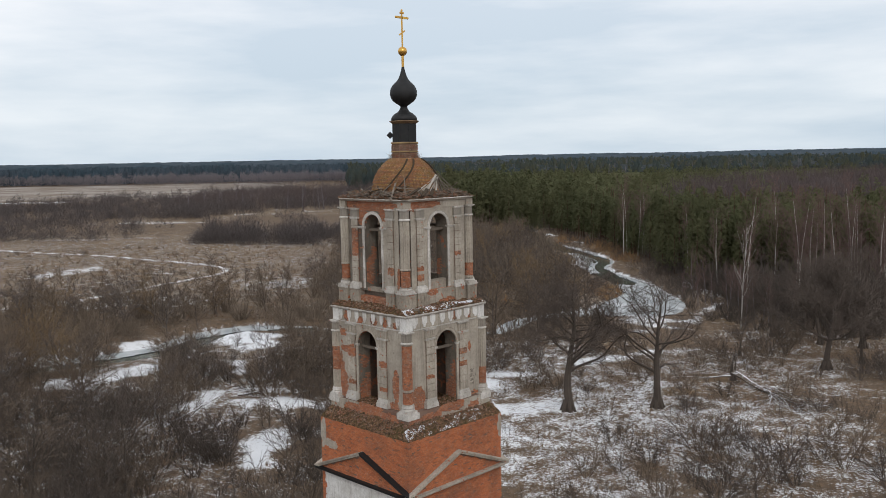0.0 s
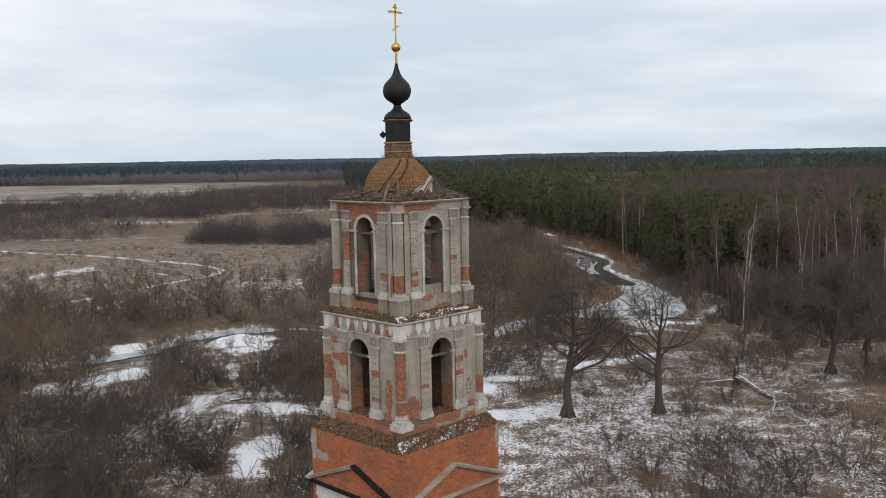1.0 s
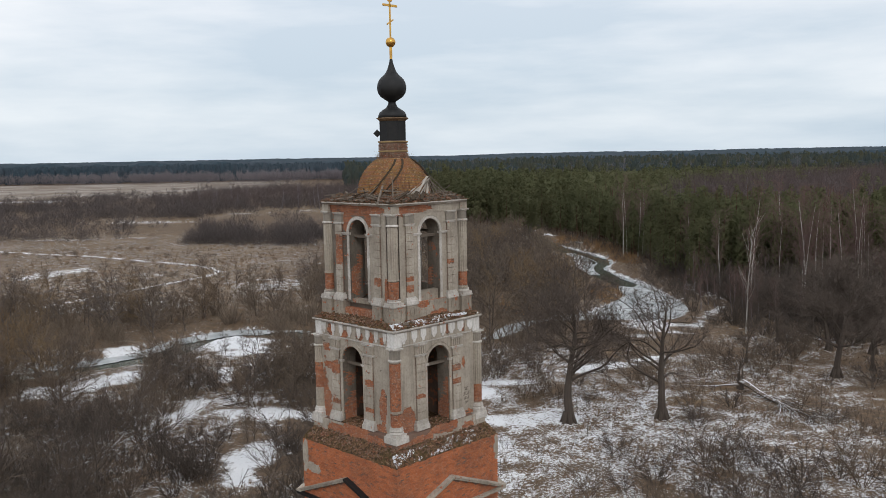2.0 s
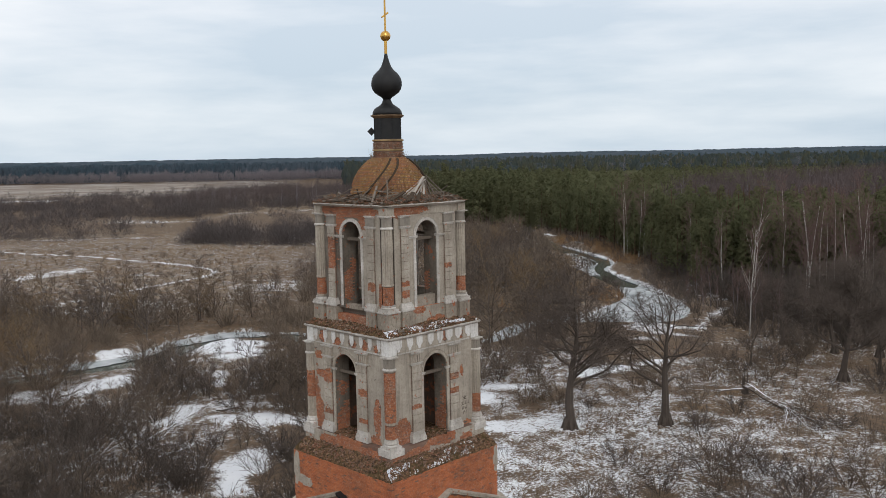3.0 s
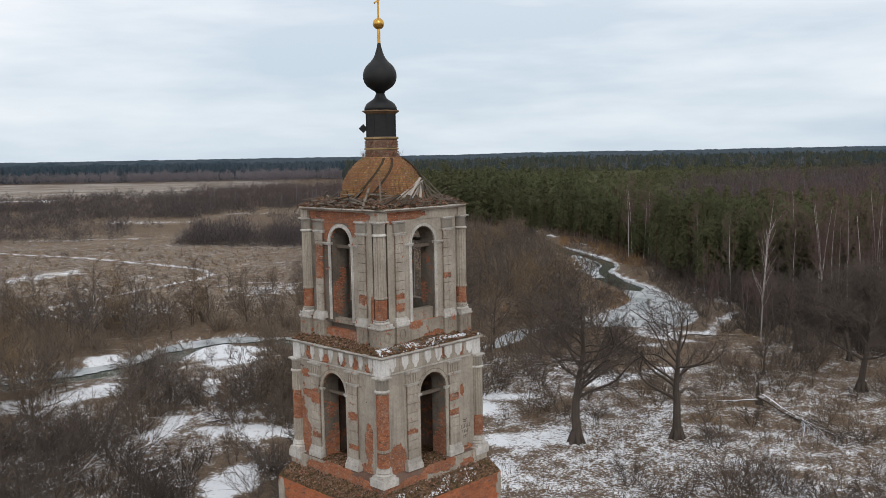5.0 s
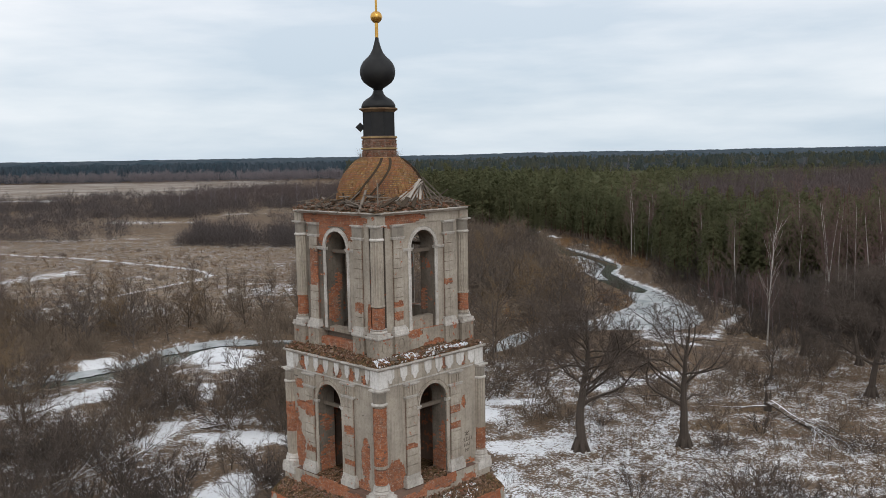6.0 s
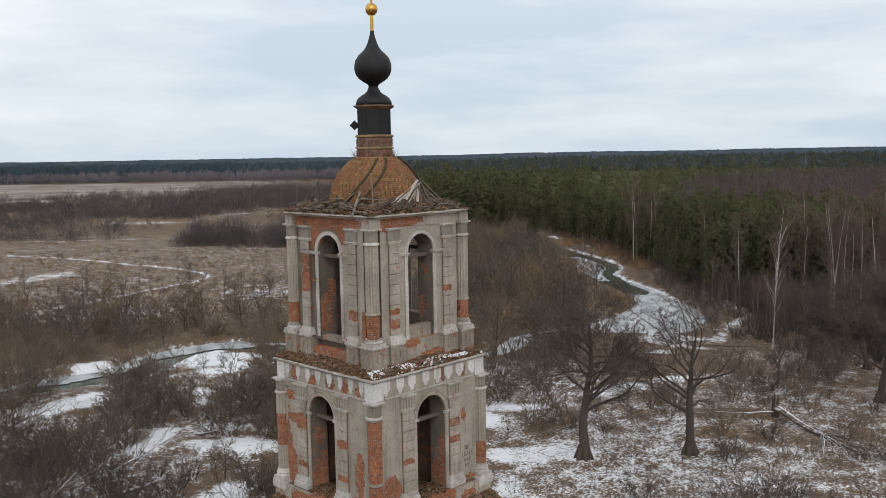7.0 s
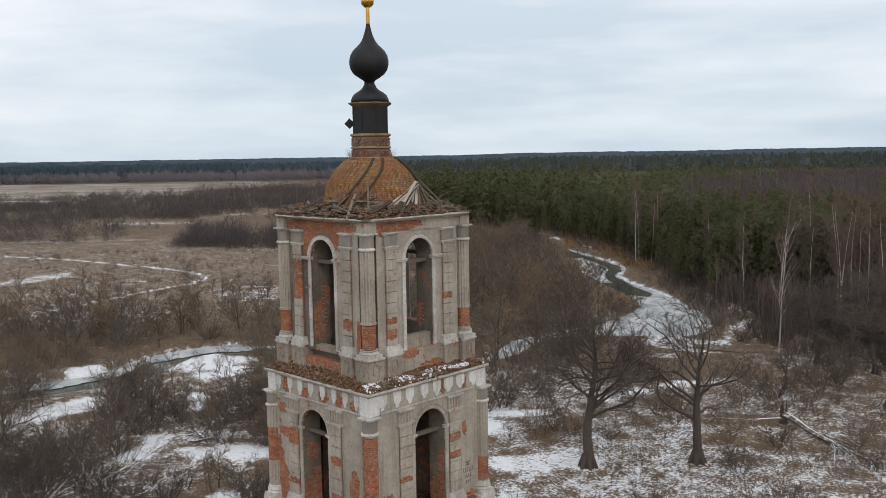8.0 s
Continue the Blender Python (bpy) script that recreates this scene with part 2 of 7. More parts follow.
def ground_mat():
    n = Nodes("winter_ground", 0.97, spec=0.1)
    snow, tan, pale = n.split(n.attr("cover"))
    f, m, big = n.noise(1.6, 8, 0.72), n.noise(0.22, 6, 0.65), n.noise(0.02, 5, 0.6)
    dark = n.mix(m, (0.080, 0.060, 0.046), (0.14, 0.104, 0.072))
    dark = n.mix(n.ramp(f, (0.42, 0.0), (0.62, 1.0)), dark, (0.178, 0.122, 0.08))
    t = n.mix(n.ramp(m, (0.36, 0.0), (0.66, 1.0)), (0.115, 0.083, 0.058), (0.205, 0.136, 0.075))
    t = n.mix(n.ramp(n.noise(0.5, 7, 0.75, (1, 1, 1)), (0.5, 0.0), (0.64, 0.75)), t, (0.10, 0.075, 0.055))
    t = n.mix(n.ramp(n.noise(0.055, 5, 0.65), (0.50, 0.0), (0.62, 0.35)), t, (0.30, 0.25, 0.20))
    t = n.mix(n.ramp(n.noise(0.16, 8, 0.8), (0.50, 0.0), (0.58, 0.8)), t, (0.11, 0.08, 0.058))
    t = n.mix(n.ramp(n.noise(0.9, 6, 0.75), (0.57, 0.0), (0.64, 0.9)), t, (0.60, 0.59, 0.58))
    c = n.mix(tan, dark, t)
    c = n.mix(pale, c, n.mix(n.ramp(big, (0.4, 0.0), (0.6, 1.0)), (0.195, 0.155, 0.12), (0.30, 0.265, 0.235)))
    s = n.math("ADD", snow, n.math("MULTIPLY", n.math("SUBTRACT", n.noise(4.2, 8, 0.82), 0.5), 2.5))
    s = n.math("ADD", s, n.math("MULTIPLY", n.math("SUBTRACT", n.noise(0.5, 6, 0.7), 0.5), 1.1))
    s = n.ramp(s, (0.48, 0.0), (0.60, 1.0))
    c = n.mix(s, c, n.ramp(m, (0.3, (0.70, 0.72, 0.75)), (0.7, (0.82, 0.83, 0.84))))
    n.bump(f, 0.8, 0.15)
    return n.done(c)


GROUND = ground_mat()


def water_mat():
    n = Nodes("river_water", 0.06, spec=0.5)
    n.bump(n.noise(0.9, 3), 0.05, 0.02)
    return n.done((0.11, 0.125, 0.105))


WATER = water_mat()


def ice_mat():
    n = Nodes("snowy_river_ice", 0.6, spec=0.3)
    f = n.noise(0.35, 6, 0.65)
    n.bump(f, 0.2, 0.05)
    return n.done(n.ramp(f, (0.36, (0.24, 0.27, 0.275)), (0.5, (0.38, 0.405, 0.41)), (0.7, (0.58, 0.60, 0.61))))


ICE = ice_mat()


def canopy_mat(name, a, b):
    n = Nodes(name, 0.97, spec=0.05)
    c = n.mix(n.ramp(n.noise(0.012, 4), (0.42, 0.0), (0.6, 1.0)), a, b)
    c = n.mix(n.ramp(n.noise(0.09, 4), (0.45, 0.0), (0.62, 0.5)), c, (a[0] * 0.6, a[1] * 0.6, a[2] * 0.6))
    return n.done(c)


# Blue of distance painted into the colour, in place of real haze.
HAZED_CANOPY = canopy_mat("distant_canopy", (0.043, 0.064, 0.080), (0.064, 0.080, 0.097))
# Bluish too, and darkened for the shade between rough crowns.
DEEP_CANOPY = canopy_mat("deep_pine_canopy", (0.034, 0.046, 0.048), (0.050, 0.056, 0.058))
# ================= geometry helpers =================
class Geo:
    """Collects vertices and faces of one mesh."""

    def __init__(self):
        self.v, self.f = [], []

    def add(self, v, f):
        k = len(self.v)
        self.v += [tuple(p) for p in v]
        self.f += [tuple(i + k for i in q) for q in f]
        return self

    def box(self, x0, x1, y0, y1, z0, z1, m=None, wobble=0.0):
        v = [(x, y, z) for z in (z0, z1) for y in (y0, y1) for x in (x0, x1)]
        if wobble:
            v = [tuple(c + random.uniform(-wobble, wobble) for c in p) for p in v]
        if m is not None:
            v = [m @ Vector(p) for p in v]
        return self.add(v, [(0, 2, 3, 1), (4, 5, 7, 6), (0, 1, 5, 4), (2, 6, 7, 3), (0, 4, 6, 2), (1, 3, 7, 5)])

    def lathe(self, profile, sides=32, cx=0.0, cy=0.0, flutes=0, depth=0.0, turn=0.0, caps=True):
        v, n = [], len(profile)
        for r, z in profile:
            for i in range(sides):
                a = turn + 2 * math.pi * i / sides
                rr = r - (depth * max(0.0, math.cos(a * flutes)) if flutes else 0.0)
                v.append((cx + rr * math.cos(a), cy + rr * math.sin(a), z))
        f = [(j * sides + i, j * sides + (i + 1) % sides, (j + 1) * sides + (i + 1) % sides, (j + 1) * sides + i)
             for j in range(n - 1) for i in range(sides)]
        if caps:
            f += [tuple(range(sides))[::-1], tuple(range((n - 1) * sides, n * sides))]
        return self.add(v, f)

    def square_ring(self, profile, wobble=0.0, step=0.0, cut=0.0):
        """A square moulding run round the tower: profile of (half width, z); cut: chamfer of its corners."""
        per = []
        for h, z in profile:
            ring = []
            for k in range(4):
                n = max(1, int(2 * profile[0][0] / step)) if step else 1
                a, b = -h + cut, h - cut
                pts = [(a + (b - a) * i / n, -h) for i in range(n + (1 if cut else 0))]
                c, s = [(1, 0), (0, 1), (-1, 0), (0, -1)][k]
                ring += [(x * c - y * s, x * s + y * c) for x, y in pts]
            per.append([(x + random.uniform(-wobble, wobble), y + random.uniform(-wobble, wobble), z + random.uniform(-wobble, wobble)) for x, y in ring])
        n = len(per[0])
        f = [(j * n + i, j * n + (i + 1) % n, (j + 1) * n + (i + 1) % n, (j + 1) * n + i) for j in range(len(per) - 1) for i in range(n)]
        return self.add([p for q in per for p in q], f)

    def mesh(self, name, material, smooth=False):
        me = bpy.data.meshes.new(name)
        me.from_pydata(self.v, [], self.f)
        me.materials.append(material)
        if smooth:
            me.polygons.foreach_set("use_smooth", [True] * len(me.polygons))
        me.update()
        return me


def array_mesh(name, v, f, material, smooth=False):
    """A mesh from numpy arrays: vertices (n, 3), and triangles or quads."""
    me = bpy.data.meshes.new(name)
    k = f.shape[1]
    me.vertices.add(len(v)), me.loops.add(f.size), me.polygons.add(len(f))
    me.vertices.foreach_set("co", np.ascontiguousarray(v, np.float32).ravel())
    me.loops.foreach_set("vertex_index", np.ascontiguousarray(f, np.int32).ravel())
    me.polygons.foreach_set("loop_start", np.arange(0, f.size, k, dtype=np.int32))
    me.polygons.foreach_set("use_smooth", np.full(len(f), smooth))
    me.materials.append(material)
    me.update(calc_edges=True)
    return me


def part(name, geo, material, parent, label="", m=None, smooth=False):
    """One mesh object under a thing or a part; geo: a Geo, or a mesh to share."""
    ob = new(name, geo.mesh(name, material, smooth) if isinstance(geo, Geo) else geo)
    ob.parent = parent
    if m is not None:
        ob.matrix_basis = m
    return tagged(ob, label)


def thing(name, label, category, group="", kind="", at=(0, 0, 0)):
    ob = new(name)
    ob.empty_display_size = 0.3
    ob.location = at
    return tagged(ob, label, category, group, kind)


def uv(u, v):
    """World x, y from metres ahead of the tower and metres to its side, along the flight's line."""
    return (u + v) * math.sqrt(0.5), (u - v) * math.sqrt(0.5)
# ================= the bell tower =================
tower = thing("bell_tower", "ruined brick bell tower with peeling grey plaster and black onion dome", "bell tower")
TURNS = {"south": 0.0, "west": -90.0, "north": 180.0, "east": 90.0}


def face_turn(side):
    return pose(0, 0, 0, 0, 0, TURNS[side])


def arch_wall(e, a, z0, zs, z1, n0, n1, off=0.0, seg=16):
    """A wall from -e to e with a round-headed opening of half width a (centre off), between depths n0 (outside) and n1."""
    g = Geo()
    for s0, s1 in ((-e, off - a), (off + a, e)):
        g.box(s0, s1, -n0, -n1, z0, z1)
    arc = [(off + a * math.cos(math.pi * i / seg), zs + a * math.sin(math.pi * i / seg)) for i in range(seg + 1)]
    for (sa, za), (sb, zb) in zip(arc, arc[1:]):
        g.add([(sa, -n0, za), (sb, -n0, zb), (sb, -n0, z1), (sa, -n0, z1), (sa, -n1, za), (sb, -n1, zb), (sb, -n1, z1), (sa, -n1, z1)],
              [(0, 3, 2, 1), (4, 5, 6, 7), (0, 1, 5, 4), (3, 7, 6, 2)])
    return g


def in_arch(s, z, a, zs, off=0.0):
    return abs(s - off) < a and z < zs or math.hypot(s - off, z - zs) < a


def lost(patches, s, z, seed, scale=2.2, rough=0.28, chips=0.0):
    """Whether plaster has fallen off at s, z: inside one of the patches (s, z, half widths), with a ragged edge."""
    w = noise.fractal(Vector((s * scale, z * scale, seed)), 1.0, 2.0, 4) * rough * 1.6
    if chips and noise.fractal(Vector((s * 3.1, z * 3.1, seed + 5)), 0.9, 2.0, 5) > chips:
        return True
    return any(((s - ps) / rs) ** 2 + ((z - pz) / rz) ** 2 + w < 1.0 for ps, pz, rs, rz in patches)


def plaster_skin(e0, e1, z0, z1, n, keep, thick=0.03, cell=0.07, whole=True):
    """A thick coat of plaster over the brick, made of small cells, with ragged holes where keep() is false."""
    g = Geo()
    ns, nz = int((e1 - e0) / cell) + 1, int((z1 - z0) / cell) + 1
    ds, dz = (e1 - e0) / ns, (z1 - z0) / nz
    jig = {}

    def at(i, j):
        if (i, j) not in jig:
            k = 0.4 if 0 < i < ns and 0 < j < nz else 0.0
            s, z = e0 + ds * (i + random.uniform(-k, k)), z0 + dz * (j + random.uniform(-k, k))
            jig[i, j] = (s, -n - random.uniform(0, 0.004), z)
        return jig[i, j]

    on = [[keep(e0 + ds * (i + 0.5), z0 + dz * (j + 0.5)) for j in range(nz)] for i in range(ns)]
    if whole:  # only the largest scrap still clings
        left, best = {(i, j) for i in range(ns) for j in range(nz) if on[i][j]}, set()
        while left:
            todo, seen = [left.pop()], set()
            while todo:
                p = todo.pop()
                seen.add(p)
                for q in ((p[0] + 1, p[1]), (p[0] - 1, p[1]), (p[0], p[1] + 1), (p[0], p[1] - 1)):
                    if q in left:
                        left.remove(q)
                        todo.append(q)
            best = max(best, seen, key=len)
        on = [[(i, j) in best for j in range(nz)] for i in range(ns)]
    index = {}

    def vid(i, j, back):
        if (i, j, back) not in index:
            s, y, z = at(i, j)
            index[i, j, back] = len(g.v)
            g.v.append((s, y + (thick if back else 0.0), z))
        return index[i, j, back]

    for i in range(ns):
        for j in range(nz):
            if not on[i][j]:
                continue
            g.f.append((vid(i, j, 0), vid(i + 1, j, 0), vid(i + 1, j + 1, 0), vid(i, j + 1, 0)))
            for di, dj, p, q in ((-1, 0, (0, 1), (0, 0)), (1, 0, (1, 0), (1, 1)), (0, -1, (0, 0), (1, 0)), (0, 1, (1, 1), (0, 1))):
                a, b = i + di, j + dj
                if not (0 <= a < ns and 0 <= b < nz and on[a][b]):
                    P, Q = (i + p[0], j + p[1]), (i + q[0], j + q[1])
                    g.f.append((vid(*P, 0), vid(*P, 1), vid(*Q, 1), vid(*Q, 0)))
    return g


def brickwork(geo, parent, label="exposed red brick", m=None, material=None):
    return tagged(part("bare_brickwork", geo, material or BRICK, parent, label, m), kind="stuff")


def brick_courses(g, e0, e1, z0, z1, n, where, length=0.26, course=0.078, deep=0.06):
    """Bricks in running bond over a wall's face; where(): which of them are seen. Returns their boxes when g is None."""
    boxes, j = [], 0
    z = z0
    while z < z1 - 0.5 * course:
        s = e0 - (0.5 * length if j % 2 else 0.0)
        while s < e1 - 0.02:
            a, b = max(e0, s + 0.006), min(e1, s + length - 0.006)
            if b - a > 0.04 and where((a + b) / 2, z + course / 2):
                out = n + random.choice((0, 0, 0.004, 0.008, -0.01))
                if random.random() > 0.02:
                    boxes.append((a, b, -out, -out + deep, z + 0.006, z + course - 0.006))
            s += length
        z += course
        j += 1
    if g is None:
        return boxes
    for a, b, y0, y1, za, zb in boxes:
        g.add([(a, y0, za), (b, y0, za), (b, y0, zb), (a, y0, zb), (a, y1, za), (b, y1, za), (b, y1, zb), (a, y1, zb)],
              [(0, 1, 2, 3), (0, 4, 5, 1), (3, 2, 6, 7), (0, 3, 7, 4), (1, 5, 6, 2)])
    return g


def archivolt(a0, a1, zs, zbot, n, proud, off=0.0, seg=20):
    """A raised band round an opening: two jambs and a half ring."""
    g = Geo()
    y0, y1 = -n - proud, -n
    for sg in (-1, 1):
        s0, s1 = sorted((off + sg * a0, off + sg * a1))
        g.box(s0, s1, y0 + 0.02, y1, zbot, zs)
    prof = [(a0, y1), (a0, y0), ((a0 + a1) / 2, y0), ((a0 + a1) / 2, y0 + 0.025), (a1 - 0.03, y0 + 0.025), (a1, y0), (a1, y1)]
    v, k = [], len(prof)
    for i in range(seg + 1):
        c, s = math.cos(math.pi * i / seg), math.sin(math.pi * i / seg)
        v += [(off + r * c, y, zs + r * s) for r, y in prof]
    f = [(i * k + j, i * k + j + 1, (i + 1) * k + j + 1, (i + 1) * k + j) for i in range(seg) for j in range(k - 1)]
    return g.add(v, f)


def stepped(g, s0, s1, n, steps):
    """Mouldings stacked upwards: steps of (z0, z1, how far proud of n); they return round the sides."""
    for z0, z1, out in steps:
        g.box(s0 - out * 0.6, s1 + out * 0.6, -n - out, -n + 0.05, z0, z1, wobble=0.004)
    return g


# What differs between the two storeys and between the sides that are seen.
STOREYS = {
    "lower": dict(w=3.05, e=2.73, a=0.80, ring=1.0, zs=14.30, z0=10.95, z1=15.50, pil=(1.02, 1.66), cap=(14.80, 15.42), base=(10.95, 11.45),
                  sill=10.62, c=3.01, r=0.285, off={"west": -0.2}),
    "upper": dict(w=2.60, e=2.13, a=0.69, ring=0.88, zs=21.02, z0=17.48, z1=22.10, pil=(1.24, 1.76), cap=(21.46, 22.06), base=(17.48, 17.80),
                  sill=17.35, c=2.53, r=0.27, off={}),
}
WALL_LOSS = {
    ("upper", "south"): [(-1.9, 22.0, 0.3, 0.1)],
    ("upper", "west"): [(-1.0, 21.75, 0.42, 0.55), (0.95, 21.75, 0.33, 0.5), (2.05, 18.2, 0.16, 0.6), (-0.4, 22.08, 1.3, 0.12)],
    ("lower", "south"): [(-2.2, 11.35, 0.52, 0.95), (1.95, 13.9, 0.12, 0.3), (2.3, 11.0, 0.4, 0.22), (-1.8, 10.9, 0.9, 0.2)],
    ("lower", "west"): [(-2.35, 14.8, 0.3, 0.25), (-2.2, 13.85, 0.45, 0.2), (-2.5, 12.7, 0.2, 0.4), (-2.35, 11.9, 0.3, 0.6), (-2.3, 11.3, 0.4, 0.35),
                        (2.1, 12.25, 0.30, 1.0), (1.9, 11.1, 0.5, 0.3), (-2.6, 13.3, 0.12, 0.3)],
}
PILASTER_LOSS = {  # bare brick on pilasters: pilaster (-1 left, 1 right), height, half height
    ("upper", "south"): [(-1, 18.75, 0.12), (-1, 18.25, 0.2), (1, 19.35, 0.14)],
    ("upper", "west"): [(-1, 20.6, 0.3), (-1, 19.9, 0.45), (-1, 19.5, 0.2), (1, 18.6, 0.22)],
    ("lower", "south"): [(-1, 12.7, 0.12), (1, 13.75, 0.16), (1, 12.95, 0.13)],
    ("lower", "west"): [(-1, 13.8, 0.35), (-1, 12.0, 0.15), (1, 13.4, 0.2), (1, 12.0, 0.12)],
}


CHIPS = {("lower", "west"): 0.50, ("upper", "west"): 0.8, ("lower", "south"): 0.9, ("upper", "south"): 0.95}


def storey_face(level, side):
    S, turn = STOREYS[level], face_turn(side)
    off = S["off"].get(side, 0.0)
    w, e, a, ring, zs, z0, z1 = (S[k] for k in ("w", "e", "a", "ring", "zs", "z0", "z1"))
    loss = WALL_LOSS.get((level, side), [])
    seed = sum(map(ord, level + side)) * 0.37
    wall = part("wall", arch_wall(e, a, S["sill"], zs, z1, w - 0.035, w - 0.85, off), SHADED_INNER, tower, "brick wall with an open round arch", turn)

    def gone(s, z):
        return lost(loss, s, z, seed, chips=CHIPS.get((level, side), 0.95) + (0.25 if side == "west" and s > 0 else 0.0))

    part("plaster", plaster_skin(-e, e, z0, z1, w, lambda s, z: not in_arch(s, z, a + 0.05, zs, off) and not gone(s, z)), PLASTER, wall, "grey peeling plaster coat")
    b = brick_courses(Geo(), -e, e, z0, z1, w - 0.022, lambda s, z: not in_arch(s, z, a + 0.03, zs, off) and any(
        gone(s + ds, z + dz) for ds in (-0.1, 0, 0.1) for dz in (-0.07, 0.07)))
    if b.v:
        brickwork(b, wall, "exposed red brick")
    part("archivolt", archivolt(a + 0.02, ring, zs, z0, w, 0.06, off), TRIM if level == "upper" else PLASTER_WORN, tower, "pale moulded arch surround", turn)
    for sg in (-1, 1):
        i0, i1 = sorted((off + sg * a, off + sg * S["pil"][0]))
        part("impost", stepped(Geo(), i0, i1, w, [(zs - 0.12, zs - 0.06, 0.07), (zs - 0.06, zs, 0.10)]), TRIM, tower, "whitewashed impost moulding", turn)
    # pilasters of drafted blocks
    p0, p1 = S["pil"]
    for sg in (-1, 1):
        s0, s1 = sorted((off + sg * p0, off + sg * p1))
        pil = part("pilaster", Geo().box(s0 + 0.03, s1 - 0.03, -w - 0.07, -w + 0.02, S["base"][1] - 0.02, S["cap"][0]), MORTAR, tower, "rusticated pilaster of plastered blocks", turn)
        spots = [(z, h) for k, z, h in PILASTER_LOSS.get((level, side), []) if k == sg]
        bare = lambda s, z: any(((z - pz) / ph) ** 2 + ((s - (s0 + s1) / 2) / 0.42) ** 2 + 0.5 * noise.noise(Vector((s * 5, z * 5, seed))) < 1 for pz, ph in spots)
        lo, hi, n = S["base"][1], S["cap"][0], 9 if level == "upper" else 8
        step = (hi - lo) / n
        for k in range(n):
            za, zb = lo + k * step + 0.012, lo + (k + 1) * step - 0.012
            sk = plaster_skin(s0 + random.uniform(0, 0.015), s1 - random.uniform(0, 0.015), za, zb, w + 0.115, lambda s, z: not bare(s, z), 0.06, 0.06, True)
            if sk.v:
                part("block", sk, PLASTER_WORN, pil)
        if spots:
            bb = brick_courses(Geo(), s0 + 0.02, s1 - 0.02, lo, hi, w + 0.095, lambda s, z: any(bare(s + d, z + q) for d in (-0.12, 0, 0.12) for q in (-0.07, 0.07)))
            if bb.v:
                brickwork(bb, pil, "exposed red brick")
        c0, c1 = S["cap"]
        part("capital", stepped(Geo(), s0 + 0.01, s1 - 0.01, w, [(c0 + 0.09, c1 - 0.10, 0.11)]), CAPITAL if level == "upper" else PLASTER, pil, "dark plain capital" if level == "upper" else "grey fluted capital")
        if level == "lower":
            for k in range(4):
                sk = s0 + 0.09 + k * (s1 - s0 - 0.18) / 3
                part("flute_ridge", Geo().box(sk - 0.045, sk + 0.045, -w - 0.145, -w - 0.05, c0 + 0.12, c1 - 0.14, wobble=0.004), PLASTER_WORN, pil)
        part("necking", stepped(Geo(), s0 + 0.01, s1 - 0.01, w, [(c0 - 0.02, c0 + 0.04, 0.14), (c0 + 0.04, c0 + 0.09, 0.17)]), TRIM, pil, "white moulding")
        part("abacus", stepped(Geo(), s0 + 0.01, s1 - 0.01, w, [(c1 - 0.10, c1 - 0.05, 0.14), (c1 - 0.05, c1, 0.19)]), TRIM, pil, "white moulding")
        b0, b1 = S["base"]
        hb = b1 - b0
        part("base", stepped(Geo(), s0, s1, w, [(b0, b0 + 0.45 * hb, 0.23), (b0 + 0.45 * hb, b0 + 0.7 * hb, 0.19), (b0 + 0.7 * hb, b0 + 0.85 * hb, 0.15), (b0 + 0.85 * hb, b1, 0.13)]), TRIM, pil, "stepped white base")
    # an old tie beam across the opening
    part("tie_beam", Geo().box(off - a - 0.1, off + a + 0.1, -w + 0.28, -w + 0.42, zs - 0.26, zs - 0.12, wobble=0.01), OLD_BEAM, tower, "weathered timber across the arch", turn)
    return wall


for level in ("lower", "upper"):
    for side in TURNS:
        storey_face(level, side)

def jamb_bricks(level, side, sg, patches):
    """Bare bricks on the inner side of an arch: sg -1 for the jamb at the lower s, 1 for the other."""
    S = STOREYS[level]
    w, s0 = S["w"], S["off"].get(side, 0.0) + sg * S["a"]
    lo, hi = (w - 0.84, w - 0.05) if sg > 0 else (0.05 - w, 0.84 - w)
    mid = (lo + hi) / 2
    spots = [(mid + d, z, rs, rz) for d, z, rs, rz in patches]
    g = brick_courses(Geo(), lo, hi, S["sill"], S["zs"], 0.012, lambda s, z: lost(spots, s, z, 3.7 + sg), deep=0.05)
    if g.v:
        brickwork(g, tower, "bare bricks inside the arch", face_turn(side) @ pose(s0, 0, 0, 0, 0, -90 * sg))


jamb_bricks("lower", "west", -1, [(0.0, 13.25, 0.26, 0.42), (0.0, 11.5, 0.45, 0.75), (0.2, 12.3, 0.2, 0.2)])
jamb_bricks("lower", "south", 1, [(0.1, 11.5, 0.42, 0.75), (0.25, 12.6, 0.15, 0.5)])
jamb_bricks("upper", "west", -1, [(-0.1, 18.4, 0.35, 0.75), (0.2, 19.4, 0.2, 0.4)])
jamb_bricks("upper", "south", 1, [(-0.2, 18.6, 0.2, 0.5)])


def sill_rubble(side, z, n0, n1, a, count):
    """Crumbled brick, mortar and moss lying in an arch."""
    for name, mat, size in (("brick_rubble", LEDGE_BRICK, 0.09), ("mortar_rubble", RUBBLE, 0.11)):
        g = Geo()
        for _ in range(count):
            m = pose(random.uniform(-a, a) + STOREYS["lower"]["off"].get(side, 0.0), -random.uniform(n1, n0), z + random.uniform(0, 0.05), random.uniform(-25, 25), random.uniform(-25, 25), random.uniform(0, 180))
            p, q, r = (random.uniform(0.4, 1) * size for _k in range(3))
            g.box(-p, p, -q, q, -r * 0.5, r * 0.5, m, size * 0.25)
        tagged(part(name, g, mat, tower, "crumbled brick and moss lying in the arch", face_turn(side)), kind="stuff")


for side in ("south", "west"):
    sill_rubble(side, 10.96, 3.25, 2.2, 0.78, 130)

